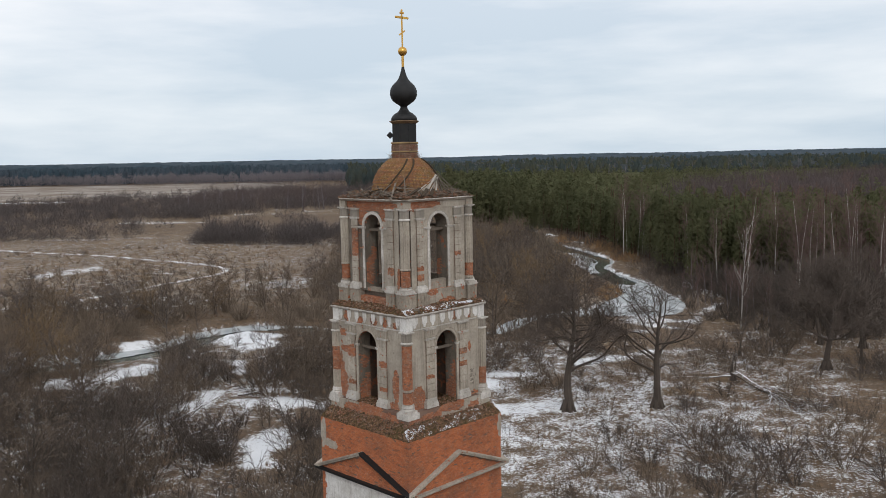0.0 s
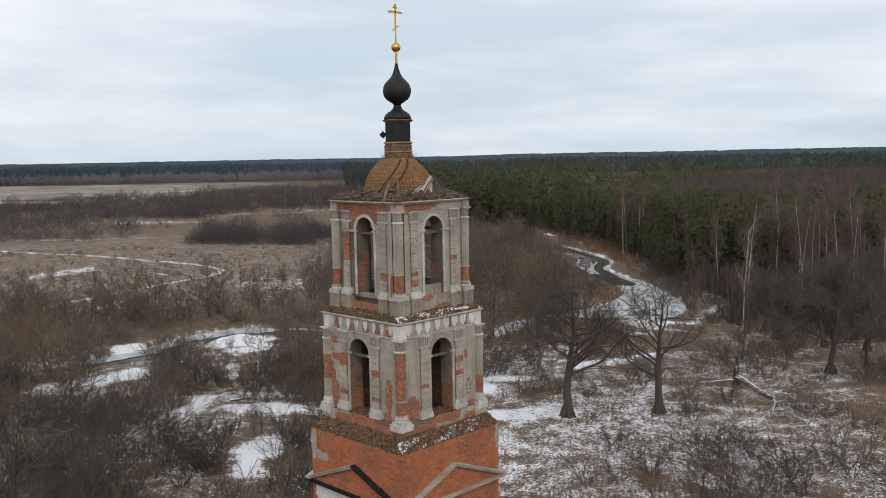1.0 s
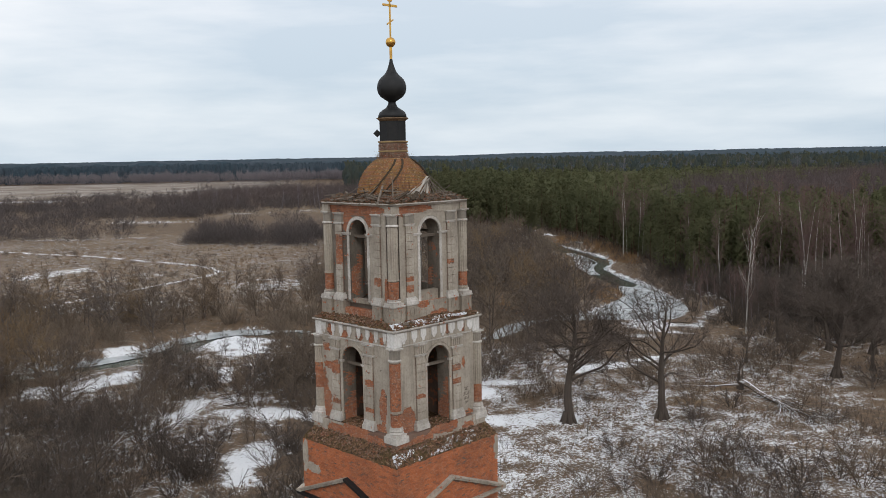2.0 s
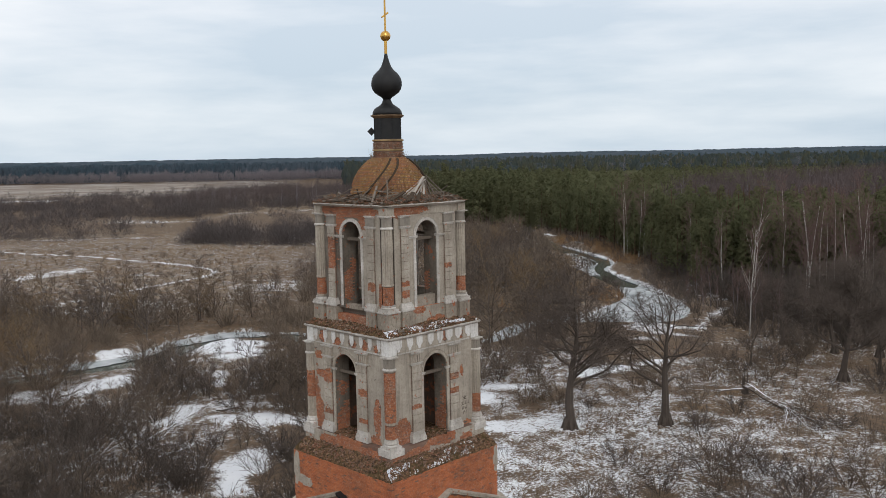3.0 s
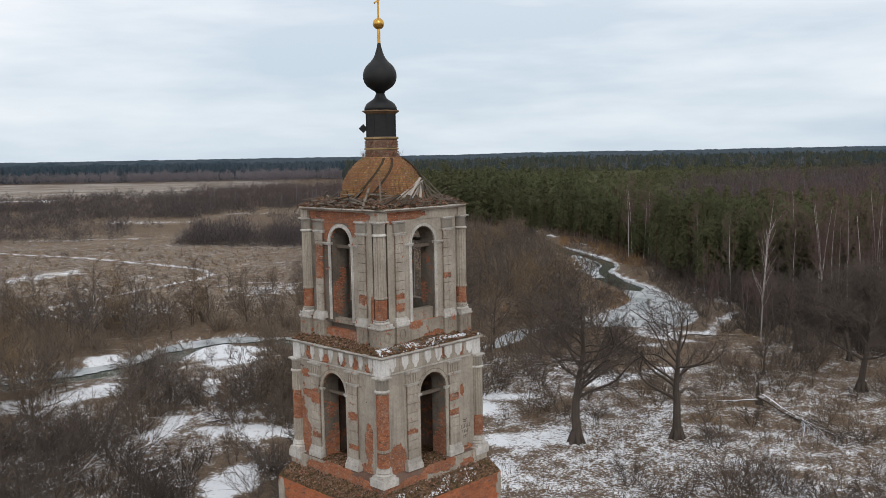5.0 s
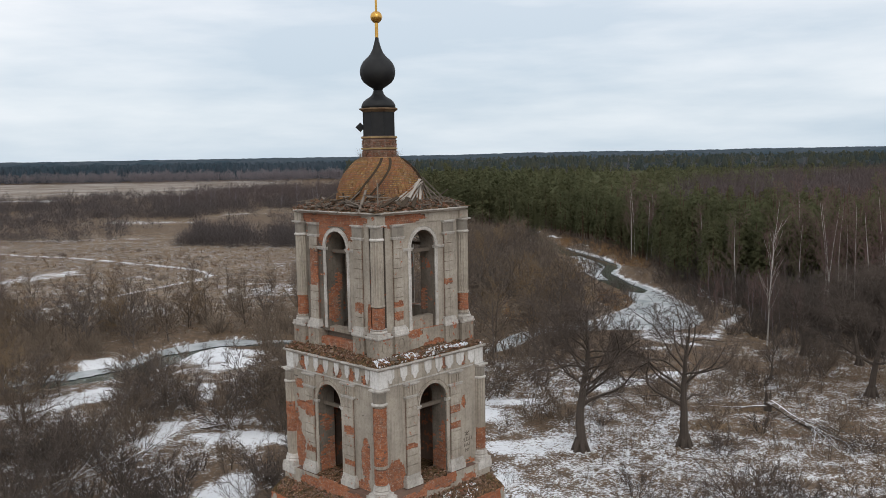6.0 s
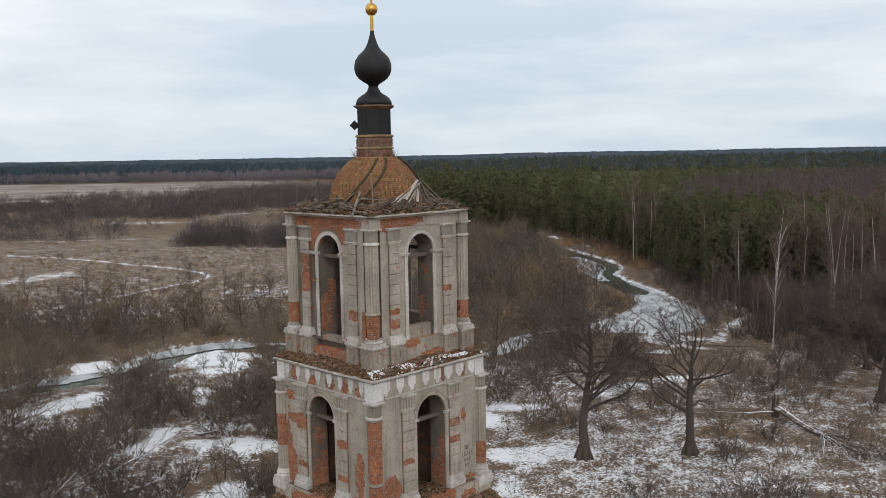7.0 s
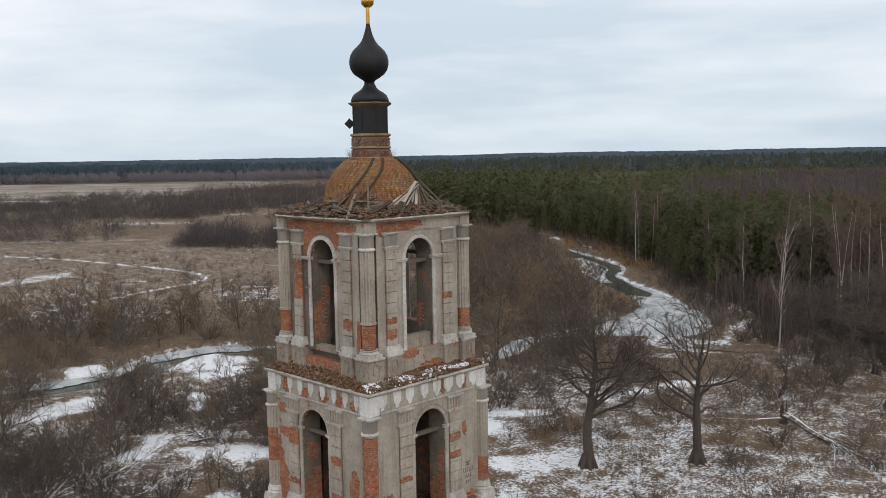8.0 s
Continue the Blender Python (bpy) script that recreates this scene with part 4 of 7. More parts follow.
part("drum_cladding", Geo().lathe([(0.715, 25.74), (0.715, 26.88)], 8, turn=math.pi / 8), BLACK, drum, "black sheet iron cladding")
for i in range(8):
    a = math.pi / 8 + i * math.pi / 4
    part("seam", Geo().lathe([(0.02, 25.76), (0.02, 26.86)], 6, 0.715 * math.cos(a), 0.715 * math.sin(a)), BLACK, drum)
part("eave", Geo().lathe([(0.72, 26.80), (0.84, 26.88), (0.90, 26.92), (0.90, 26.96), (0.76, 26.98)], 8, turn=math.pi / 8), RUST, drum, "rusty tin eave")
part("small_roof", Geo().lathe([(0.76, 26.97), (0.74, 27.12), (0.66, 27.27), (0.52, 27.38), (0.38, 27.46), (0.28, 27.56), (0.22, 27.68), (0.19, 27.78)], 24), BLACK, drum, "black bell-shaped roof", smooth=True)
part("onion_dome", Geo().lathe([(0.19, 27.76), (0.24, 27.84), (0.42, 27.95), (0.60, 28.08), (0.72, 28.25), (0.775, 28.45), (0.775, 28.62), (0.735, 28.80), (0.65, 28.96), (0.52, 29.10), (0.39, 29.22), (0.29, 29.35),
                                  (0.215, 29.5), (0.155, 29.68), (0.105, 29.86), (0.07, 30.06)], 32), BLACK, tower, "black sheet iron onion dome", smooth=True)
part("hatch_plate", Geo().box(-0.15, 0.15, -0.03, 0.03, -0.15, 0.15, pose(-0.57, 0.60, 26.16, 0, 0, -45) @ pose(0, 0, 0, 0, 45, 0)).box(-0.05, 0.35, -0.03, 0.03, -0.03, 0.03, pose(-0.57, 0.60, 26.16, 0, 0, -45)), BLACK, drum, "black diamond-shaped plate")
cross = part("cross", Geo().box(-0.035, 0.035, -0.03, 0.03, 31.1, 33.2), GOLD, tower, "gilded three-bar cross")
part("rod", Geo().lathe([(0.075, 30.02), (0.075, 30.68)], 12), GOLD, cross)
part("ball", Geo().lathe([(0.02, 30.64), (0.14, 30.68), (0.23, 30.78), (0.265, 30.91), (0.23, 31.04), (0.14, 31.13), (0.02, 31.17)], 24), GOLD, cross, "gilded ball", smooth=True)
part("main_bar", Geo().box(-0.46, 0.46, -0.03, 0.03, 32.74, 32.86), GOLD, cross)
part("slanted_bar", Geo().box(-0.26, 0.26, -0.028, 0.028, -0.035, 0.035, pose(0, 0, 31.95, 0, -32, 0)), GOLD, cross)
for x, z in ((-0.46, 32.80), (0.46, 32.80), (0, 33.2), (-0.09, 33.06), (0.09, 33.06)):
    part("finial", Geo().lathe([(0.01, z - 0.07), (0.06, z - 0.03), (0.06, z + 0.03), (0.01, z + 0.07)], 10, x, 0), GOLD, cross)

g = Geo()
for a0 in (radians(135), radians(-45)):
    for _ in range(26):
        a, t = a0 + random.uniform(-0.5, 0.5), random.uniform(0.15, 0.5)
        x, y, dx, dy = 0.85 * math.cos(a), 0.85 * math.sin(a), random.uniform(-0.25, 0.25), random.uniform(-0.25, 0.25)
        g.add([(x - 0.008, y, 24.78), (x + 0.008, y, 24.78), (x, y + 0.012, 24.78), (x + dx, y + dy, 24.8 + t)], [(0, 1, 3), (1, 2, 3), (2, 0, 3)])
tagged(part("weeds", g, DRY_GRASS, tower, "dry weeds growing at the foot of the drum"), kind="stuff")

# red brick block below, with a gable on each side
for side in TURNS:
    turn = face_turn(side)
    wl = part("base_wall", Geo().box(-3.74, 3.74 - 0.0, -3.745, -3.0, 0.0, 9.62), MORTAR, tower, "red brick base wall", turn)
    near = {"south": lambda s, z: s < -1.9 and z > 8.2, "west": lambda s, z: s > 1.9 and z > 8.2}.get(side, lambda s, z: False)
    brickwork(brick_courses(Geo(), -3.79, 3.79, 4.4 if side in ("south", "west") else 8.5, 9.62, 3.80, lambda s, z: not near(s, z)), wl, "courses of red brick", None, BASE_BRICK)
    one = Geo().box(-0.124, 0.124, 0.0, 0.06, 0.006, 0.072).mesh("brick", BASE_BRICK_EACH)
    for a, b, y0, y1, za, zb in brick_courses(None, -3.79, 3.79, 4.4, 9.62, 3.80, near):
        part("brick", one, None, wl, m=pose((a + b) / 2, y0, za - 0.006) @ Matrix.Diagonal(((b - a) / 0.248, 1, 1, 1)))
    if side == "west":
        part("plaster", plaster_skin(-3.7, 3.7, 0.0, 6.42, 3.84, lambda s, z: not lost([(-3.6, 5.0, 0.2, 1.5)], s, z, 2.0), cell=0.12), LIME, wl, "whitewashed plaster under the gable")
    for patch in [(-3.55, 8.7, 0.25, 0.9), (-2.9, 8.15, 0.6, 0.28)] if side == "west" else [(3.65, 8.9, 0.18, 0.7)]:
        part("plaster_scrap", plaster_skin(-3.8, 3.8, 7.6, 9.6, 3.82, lambda s, z: lost([patch], s, z, 6.0), 0.02), PLASTER_WORN, wl, "last scrap of plaster")
    ped = part("gable", Geo().add([(-3.9, -3.86, 6.62), (3.9, -3.86, 6.62), (0, -3.86, 8.1), (-3.9, -3.7, 6.62), (3.9, -3.7, 6.62), (0, -3.7, 8.1)],
                                   [(0, 1, 2), (5, 4, 3), (0, 3, 4, 1), (1, 4, 5, 2), (2, 5, 3, 0)]), MORTAR, tower, "shallow brick gable", turn)
    brickwork(brick_courses(Geo(), -3.9, 3.9, 6.62, 8.1, 3.885, lambda s, z: z < 8.02 - abs(s) * 0.385), ped, "brick infill", None, BASE_BRICK)
    for sg in (-1, 1):
        ang = math.degrees(math.atan2(1.62, 4.1))
        L = math.hypot(1.62, 4.1)
        mm = pose(sg * 2.05, -3.98, 7.42, 0, sg * ang, 0)
        dark = side == "west" and sg == 1
        part("raking_cornice", Geo().box(-L / 2, L / 2, -0.16, 0.2, 0.02, 0.10, mm, 0.012).box(-L / 2, L / 2, -0.08, 0.2, -0.10, 0.02, mm, 0.01), BLACK if dark else PLASTER_WORN, ped, "black tarred raking board" if dark else "grey raking cornice")
    part("horizontal_cornice", Geo().box(-4.1, 4.1, -4.12, -3.7, 6.50, 6.62, wobble=0.012).box(-3.95, 3.95, -3.98, -3.7, 6.40, 6.50), BLACK if side == "west" else PLASTER_WORN, ped, "black tarred ledge" if side == "west" else "grey ledge")

# loose planks and rafters lying round the dome
def plank(x, y, z, length, width, rx, ry, rz, label="weathered grey plank lying on the tower roof", wood=None):
    ob = new("plank", Geo().box(-length / 2, length / 2, -width / 2, width / 2, -0.02, 0.02, None, 0.008).mesh("plank", wood or PLANK))
    ob.matrix_basis = pose(x, y, z, rx, ry, rz)
    return tagged(ob, label, "plank", "loose planks on the roof")


for i in range(58):
    ang = 1.25 * math.pi + random.uniform(-1.75, 1.75)
    r = random.uniform(1.9, 3.3)
    x, y = r * math.cos(ang), r * math.sin(ang)
    big = max(abs(x), abs(y))
    if big > 2.72:
        continue
    z = 22.64 + 0.40 * (2.87 - big) / 0.95 + random.uniform(0.0, 0.10)
    steep = random.random() < 0.22
    plank(x, y, z + (0.1 if steep else 0.0), random.uniform(0.3, 1.15) * (1.3 if steep else 1.0), random.choice((0.03, 0.04, 0.05, 0.08)), random.uniform(-14, 14), random.uniform(-32, 32) if steep else random.uniform(-9, 9), random.uniform(0, 180))
for k in range(13):
    x0, y0 = uv(random.uniform(-0.95, -0.6), 1.78 + random.uniform(-0.1, 0.12))
    pale = k < 7
    x1, y1 = uv(-2.15 + 0.13 * k + random.uniform(-0.1, 0.1), 0.75 + 0.17 * k) if pale else uv(-1.25 + 0.09 * (k - 7), 1.95 + 0.17 * (k - 7))
    p, q = Vector((x0, y0, 23.95 - random.uniform(0, 0.35))), Vector((x1, y1, 22.98))
    d, c = q - p, (p + q) / 2
    plank(c.x, c.y, c.z, d.length, random.choice((0.05, 0.07, 0.10) if pale else (0.04, 0.06)), random.uniform(-30, 30), -math.degrees(math.asin(d.z / d.length)), math.degrees(math.atan2(d.y, d.x)), "bleached rafter leaning against the dome" if pale else "dark rafter leaning against the dome", BLEACHED if pale else OLD_BEAM)

def lean(p, q, width, wood, label="dark broken board leaning from the dome to the cornice"):
    p, q = Vector(p), Vector(q)
    d, c = q - p, (p + q) / 2
    plank(c.x, c.y, c.z, d.length, width, random.uniform(-20, 20), -math.degrees(math.asin(d.z / d.length)), math.degrees(math.atan2(d.y, d.x)), label, wood)


for p, q, width, wood in (((-1.85, -0.75, 23.4), (-2.98, -0.55, 22.52), 0.07, PLANK), ((-1.75, -1.05, 23.45), (-2.96, -1.95, 22.56), 0.09, PLANK), ((-1.5, -1.5, 23.75), (-2.25, -2.35, 22.86), 0.06, OLD_BEAM),
                          ((-2.3, 0.95, 22.85), (-2.25, -0.45, 23.15), 0.08, ROTTEN), ((-1.9, 0.3, 23.3), (-2.75, -0.95, 22.72), 0.06, ROTTEN), ((-1.3, -1.75, 23.3), (-2.6, -1.2, 22.84), 0.10, ROTTEN),
                          ((-0.9, -2.1, 23.15), (-2.3, -2.6, 22.8), 0.16, ROTTEN), ((-0.3, -2.1, 23.1), (-1.3, -2.75, 22.76), 0.18, ROTTEN), ((0.2, -2.05, 23.1), (-0.7, -2.8, 22.74), 0.16, ROTTEN), ((-2.5, 1.6, 22.75), (-2.7, 0.75, 22.98), 0.05, PLANK)):
    lean(p, q, width, wood)
for i in range(16):
    s, k = random.uniform(-2.5, 0.9), random.random()
    x, y, _z = face_turn("south") @ Vector((s, -(3.12 - 0.3 * k), 0))
    plank(x, y, 16.44 + 0.16 * k, random.uniform(0.25, 0.75), random.choice((0.08, 0.12, 0.18)), random.uniform(18, 30), random.uniform(-6, 6), random.uniform(-35, 35), "dark rotten board lying on the ledge", OLD_BEAM if i % 3 else BLEACHED)

# faded strokes of paint on the lower wall
def paint_stroke(s, z, l, tilt=0.0, thick=0.022):
    part("paint_stroke", Geo().box(-l / 2, l / 2, -0.002, 0.0, -thick, thick, pose(s, -3.058, z, 0, -tilt, 0)), OLD_BEAM, tower, "brown paint stroke")


for tilt in (35, 90, 145):
    paint_stroke(2.12 + 0.09 * math.cos(radians(tilt)), 12.42, 0.17, tilt)
paint_stroke(2.12, 12.32, 0.24)
for row, (z, first, count) in enumerate(((12.12, 1.86, 6), (11.86, 1.95, 4), (11.62, 2.02, 3))):
    for k in range(count):
        paint_stroke(first + 0.11 * k, z, 0.17, 90 + (-8, 6, 0, 12, -5, 3)[(k + row) % 6], 0.018)
    paint_stroke(first + 0.055 * (count - 1), z - 0.08 + 0.05 * row, 0.11 * (count - 1), 4, 0.012)
# ================= ground, river =================
RIVER = [(420, 80), (330, 60), (275, 42), (246, 33.5), (222, 33), (194, 35.2), (180, 37.8), (168, 39.8), (157, 40.6), (148, 38.2), (139, 37.2), (130, 38.4), (119, 40.0), (108, 39.6), (98, 37.5), (90, 33), (87, 25), (84.5, 17), (81, 13.6), (75, 11), (70, 6), (67, -2), (71, -10), (79, -17), (80.5, -23), (80, -28), (75, -32.5), (66.5, -35.5), (61, -43), (54, -56), (42, -85), (32, -140)]
RIVER_W = [1, 1, 1.1, 1.2, 1.2, 1.3, 1.6, 2.0, 1.9, 1.4, 1.4, 1.5, 1.6, 2.2, 5, 5.5, 2.5, 0.6, 0.3, 0.3, 0.3, 0.4, 0.8, 1.4, 1.8, 2.0, 2.0, 2.2, 2.4, 2.6, 3, 3]
TRACK = [(215, -140), (197.5, -109.8), (190, -97.4), (179.2, -78.7), (168.6, -64.0), (159.4, -53.4), (154.7, -48.6), (149.5, -46.3), (144.1, -46.9), (138.4, -49.0), (130.9, -52.5), (124, -55.8), (114.7, -60.8), (104.2, -71), (70, -120)]


def spline(pts, widths=None, n=10):
    out = []
    for i in range(len(pts) - 1):
        p = [np.array(pts[max(0, min(len(pts) - 1, i + k))], float) for k in (-1, 0, 1, 2)]
        for j in range(n):
            t = j / n
            q = 0.5 * (2 * p[1] + (p[2] - p[0]) * t + (2 * p[0] - 5 * p[1] + 4 * p[2] - p[3]) * t * t + (3 * p[1] - p[0] - 3 * p[2] + p[3]) * t ** 3)
            out.append((*q, (widths[i] + (widths[i + 1] - widths[i]) * t) if widths else 1.0))
    return np.array(out)


RIV, TRK = spline(RIVER, RIVER_W), spline(TRACK)


def distance_to(line, U, V):
    """Distance from points to a polyline and the line's half width there."""
    best, wid = np.full(U.shape, 1e9), np.zeros(U.shape)
    for (u0, v0, w0), (u1, v1, w1) in zip(line, line[1:]):
        du, dv = u1 - u0, v1 - v0
        k = np.clip(((U - u0) * du + (V - v0) * dv) / (du * du + dv * dv + 1e-9), 0, 1)
        d = np.hypot(U - u0 - k * du, V - v0 - k * dv)
        m = d < best
        best[m], wid[m] = d[m], (w0 + (w1 - w0) * k)[m]
    return best, wid


def smooth_noise(U, V, scale, seed):
    """Cheap value noise on arrays."""
    rng = np.random.RandomState(seed)
    tab = rng.rand(256, 256)
    x, y = U / scale + 1000.0, V / scale + 1000.0
    i, j = np.floor(x).astype(int), np.floor(y).astype(int)
    a, b = x - i, y - j
    a, b = a * a * (3 - 2 * a), b * b * (3 - 2 * b)
    t = lambda p, q: tab[p % 256, q % 256]
    return (t(i, j) * (1 - a) + t(i + 1, j) * a) * (1 - b) + (t(i, j + 1) * (1 - a) + t(i + 1, j + 1) * a) * b


def height(U, V):
    d, w = distance_to(RIV, U, V)
    z = (smooth_noise(U, V, 23, 1) - 0.5) * 0.7 + (smooth_noise(U, V, 6, 2) - 0.5) * 0.25
    k = np.clip((w + 3.0 - d) / 3.0, 0, 1)
    z = z * (1 - k) + (-1.3) * k
    near = np.clip(1 - np.hypot(U, V) / 12.0, 0, 1)
    far = np.clip((np.hypot(U, V) - 900) / 2500, 0, 1)
    rise = far * np.clip((V / (np.abs(U) + 1) - 0.02) * 12, 0, 1) * 5.0
    return z * (1 - near) + rise


# snow lies in these patches: u, v, half lengths, angle, strength
PATCHES = [
    (69.5, -24.3, 7.5, 5.6, -11, 0.97), (67, -38, 3.0, 5.5, 0, 0.9), (51.5, -34.8, 5.5, 2.6, 25, 0.92), (70.5, -31, 3, 1.5, 0, 0.9), (53, -22, 6, 1.1, -14, 0.85),
    (38.5, -22.6, 4.5, 1.5, 5, 0.95), (37.0, -14.8, 2.0, 6.8, 13, 0.9), (45.9, -16.7, 2.0, 3.0, 0, 0.6), (23.4, -13.7, 6.6, 2.3, -5, 1.0), (42.5, -19, 1.5, 3, 0, 0.7), (47, -40, 3, 5, 20, 0.75), (30, -27, 4, 5, 0, 0.45),
    (96, 37.2, 14, 4.6, 13, 0.86), (77, 33, 9, 4.6, 13, 0.72), (84, 43.3, 13, 1.1, 29, 0.8), (47.6, 9.5, 1.5, 5, 0, 0.95), (52, 20.5, 2.2, 5.5, -31, 0.95), (56.5, 28.5, 1.8, 4, -10, 0.85), (33.5, 10.5, 2.8, 6, 0, 0.85), (44, 6.5, 3.6, 2.0, 0, 0.92),
    (24.5, 7.3, 7, 1.5, 0, 0.75), (30, 20, 18, 15, 0, 0.61), (46, 34, 17, 18, 0, 0.51), (22, 32, 16, 14, 0, 0.54), (54, 13, 14, 12, 0, 0.55), (62, 50, 12, 16, 0, 0.42), (18, 12, 16, 9, 0, 0.56), (32, -28, 24, 20, 0, 0.50), (60, -30, 12, 26, 0, 0.5), (12, -20, 16, 14, 0, 0.45),
    (151, -81, 14, 5.4, 25, 0.66), (144.5, -61.5, 3, 4, 0, 0.55), (125, -28, 11, 13, 0, 0.56), (104, -52, 7, 16, 0, 0.56), (240, -110, 5, 30, 0, 0.48), (208, -45, 3, 26, 0, 0.44), (130, -70, 8, 16, 0, 0.42), (165, -38, 12, 10, 0, 0.42), (185, -60, 10, 20, 0, 0.38),
    (244, 30, 9, 3, 0, 0.9), (155, 35.3, 19, 1.7, 10, 0.9), (172, 46.5, 14, 1.1, 0, 0.8), (200, 41, 10, 1.0, -15, 0.85), (224, 37.5, 8, 1.0, -10, 0.85), (312, -112, 5, 22, 0, 0.6), (362, -70, 4, 30, -20, 0.55), (520, -265, 14, 45, 8, 0.75), (600, -230, 12, 40, 8, 0.5), (110, 50, 14, 3, 0, 0.55),
]


def river_v(u):
    """The river's middle line where it comes down the valley."""
    return np.interp(u, RIV[:100, 0][::-1], RIV[:100, 1][::-1])


def strip_u(v):
    """Where a pale strip of dry grass runs across the far scrub."""
    return np.interp(v, [-140, -128, -98, -90, -68, -38], [330, 322, 312, 340, 372, 356])


def cover(U, V):
    snow = 0.20 + 0.10 * np.clip((-V - 10) / 20, 0, 1) * np.clip((U - 85) / 20, 0, 1) * np.clip((250 - U) / 30, 0, 1)
    for u, v, a, b, ang, s in PATCHES:
        c, q = math.cos(radians(ang)), math.sin(radians(ang))
        x, y = ((U - u) * c + (V - v) * q) / a, (-(U - u) * q + (V - v) * c) / b
        d = np.hypot(x, y) + (smooth_noise(U, V, 3.0, 7) - 0.5) * 0.9
        snow = np.maximum(snow, s * 0.82 * np.clip((1.2 - d) / 0.5, 0, 1))
    d, w = distance_to(RIV, U, V)
    bank = np.clip(1.15 - np.abs(d - w - 1.0) / 1.25, 0, 1) * np.where(V > 20, np.clip((204 - U) / 12, 0, 1), 1.0)
    snow = np.maximum(snow, bank * np.where(V > 20, 0.95, 0.55) * (smooth_noise(U, V, 14, 4) > np.where(V > 20, 0.15, 0.5)) * np.where((V > 20) & (U > 118) & (V < river_v(U)), 0.25, 1.0))
    t, _ = distance_to(TRK, U, V)
    snow = np.maximum(snow, np.clip(1.4 - t / 0.8, 0, 1) * 0.72)
    tan = np.clip((-V - 18 - 0.12 * (U - 110)) / 14, 0, 1) * np.clip((U - 88) / 22, 0, 1) * np.clip((285 - U) / 40, 0, 1)
    tan = np.maximum(tan, np.clip(1 - np.hypot((U - 100) / 12, (V - 30) / 5), 0, 1) * 2)
    tan = np.maximum(tan, np.clip(1 - np.hypot((U - 92) / 8, (V - 13) / 5), 0, 1) * 2)
    tan = np.maximum(tan, np.clip(1 - np.hypot((U - 175) / 40, (V - 46) / 6), 0, 1) * 2)
    tan = np.maximum(tan, np.clip(1.3 - np.hypot((U - 375) / 25, (V + 70) / 70), 0, 1) * 2)
    tan = np.maximum(tan, 1.2 * np.clip(1.5 - np.abs(U - strip_u(V)) / 15, 0, 1) * ((V > -138) & (V < -28)))
    tan = np.maximum(tan, 0.8 * np.clip((U - 90) / 10, 0, 1) * np.clip((245 - U) / 20, 0, 1) * (np.abs(V - 12) < 24) * np.clip(smooth_noise(U, V, 15, 24) * 2.4 - 0.6, 0, 1))
    tan = np.maximum(tan, np.clip((U - 80) / 20, 0, 1) * np.clip((215 - U) / 20, 0, 1) * np.clip((V + 6) / 6, 0, 1) * np.clip((36 - V) / 4, 0, 1) * np.clip(smooth_noise(U, V, 11, 14) * 2.2 - 0.5, 0, 1))
    tan = np.maximum(tan, np.clip(smooth_noise(U, V, 9, 11) - 0.45, 0, 1) * 1.2 * (V > 5))
    for u, v, a, b in ((106, 33, 8, 3), (93, 15.5, 6, 2.5), (178, 47, 22, 2.0), (158, 47, 10, 2.0), (204, 39.5, 8, 2.0), (43, 30.5, 1.8, 3.6), (61, 25, 4, 4), (80, 45, 6, 3.5), (38, 27, 1.5, 2)):
        tan = np.maximum(tan, np.clip(1.4 - np.hypot((U - u) / a, (V - v) / b), 0, 1) * 1.5)
        snow = snow * (1 - 0.9 * np.clip(1.3 - np.hypot((U - u) / a, (V - v) / b), 0, 1))
    pale = np.clip((U - 520) / 40, 0, 1) * np.clip((935 - U) / 20, 0, 1) * np.clip((-V - 90 - 0.1 * (U - 500)) / 30, 0, 1)
    return np.clip(snow, 0, 1), np.clip(tan, 0, 1), np.clip(pale, 0, 1)


us = np.concatenate([np.linspace(-420, -75, 24)[:-1], np.arange(-75, 0, 3.0), np.arange(0, 110, 1.0), np.arange(110, 262, 1.9), 262 * 1.035 ** np.arange(0, 85)])
vs = np.concatenate([-132 * 1.05 ** np.arange(70, 0, -1), np.arange(-132, -60, 2.0), np.arange(-60, 55, 1.0), np.arange(55, 90, 2.0), 90 * 1.05 ** np.arange(0, 78)])
U, V = np.meshgrid(us, vs, indexing="ij")
Z = height(U, V)
X, Y = (U + V) * math.sqrt(0.5), (U - V) * math.sqrt(0.5)
nu, nv = U.shape
idx = np.arange(nu * nv).reshape(nu, nv)
faces = np.stack([idx[:-1, :-1], idx[:-1, 1:], idx[1:, 1:], idx[1:, :-1]], -1).reshape(-1, 4)[:, ::-1]
gm = array_mesh("ground", np.stack([X, Y, Z], -1).reshape(-1, 3), faces, GROUND, True)
col = np.ones((nu * nv, 4), np.float32)
col[:, 0], col[:, 1], col[:, 2] = (c.ravel() for c in cover(U, V))
ca = gm.color_attributes.new("cover", "FLOAT_COLOR", "POINT")
ca.data.foreach_set("color", col.ravel())
ground = tagged(new("ground", gm), "brown winter meadow with patchy old snow", "ground", kind="structure")


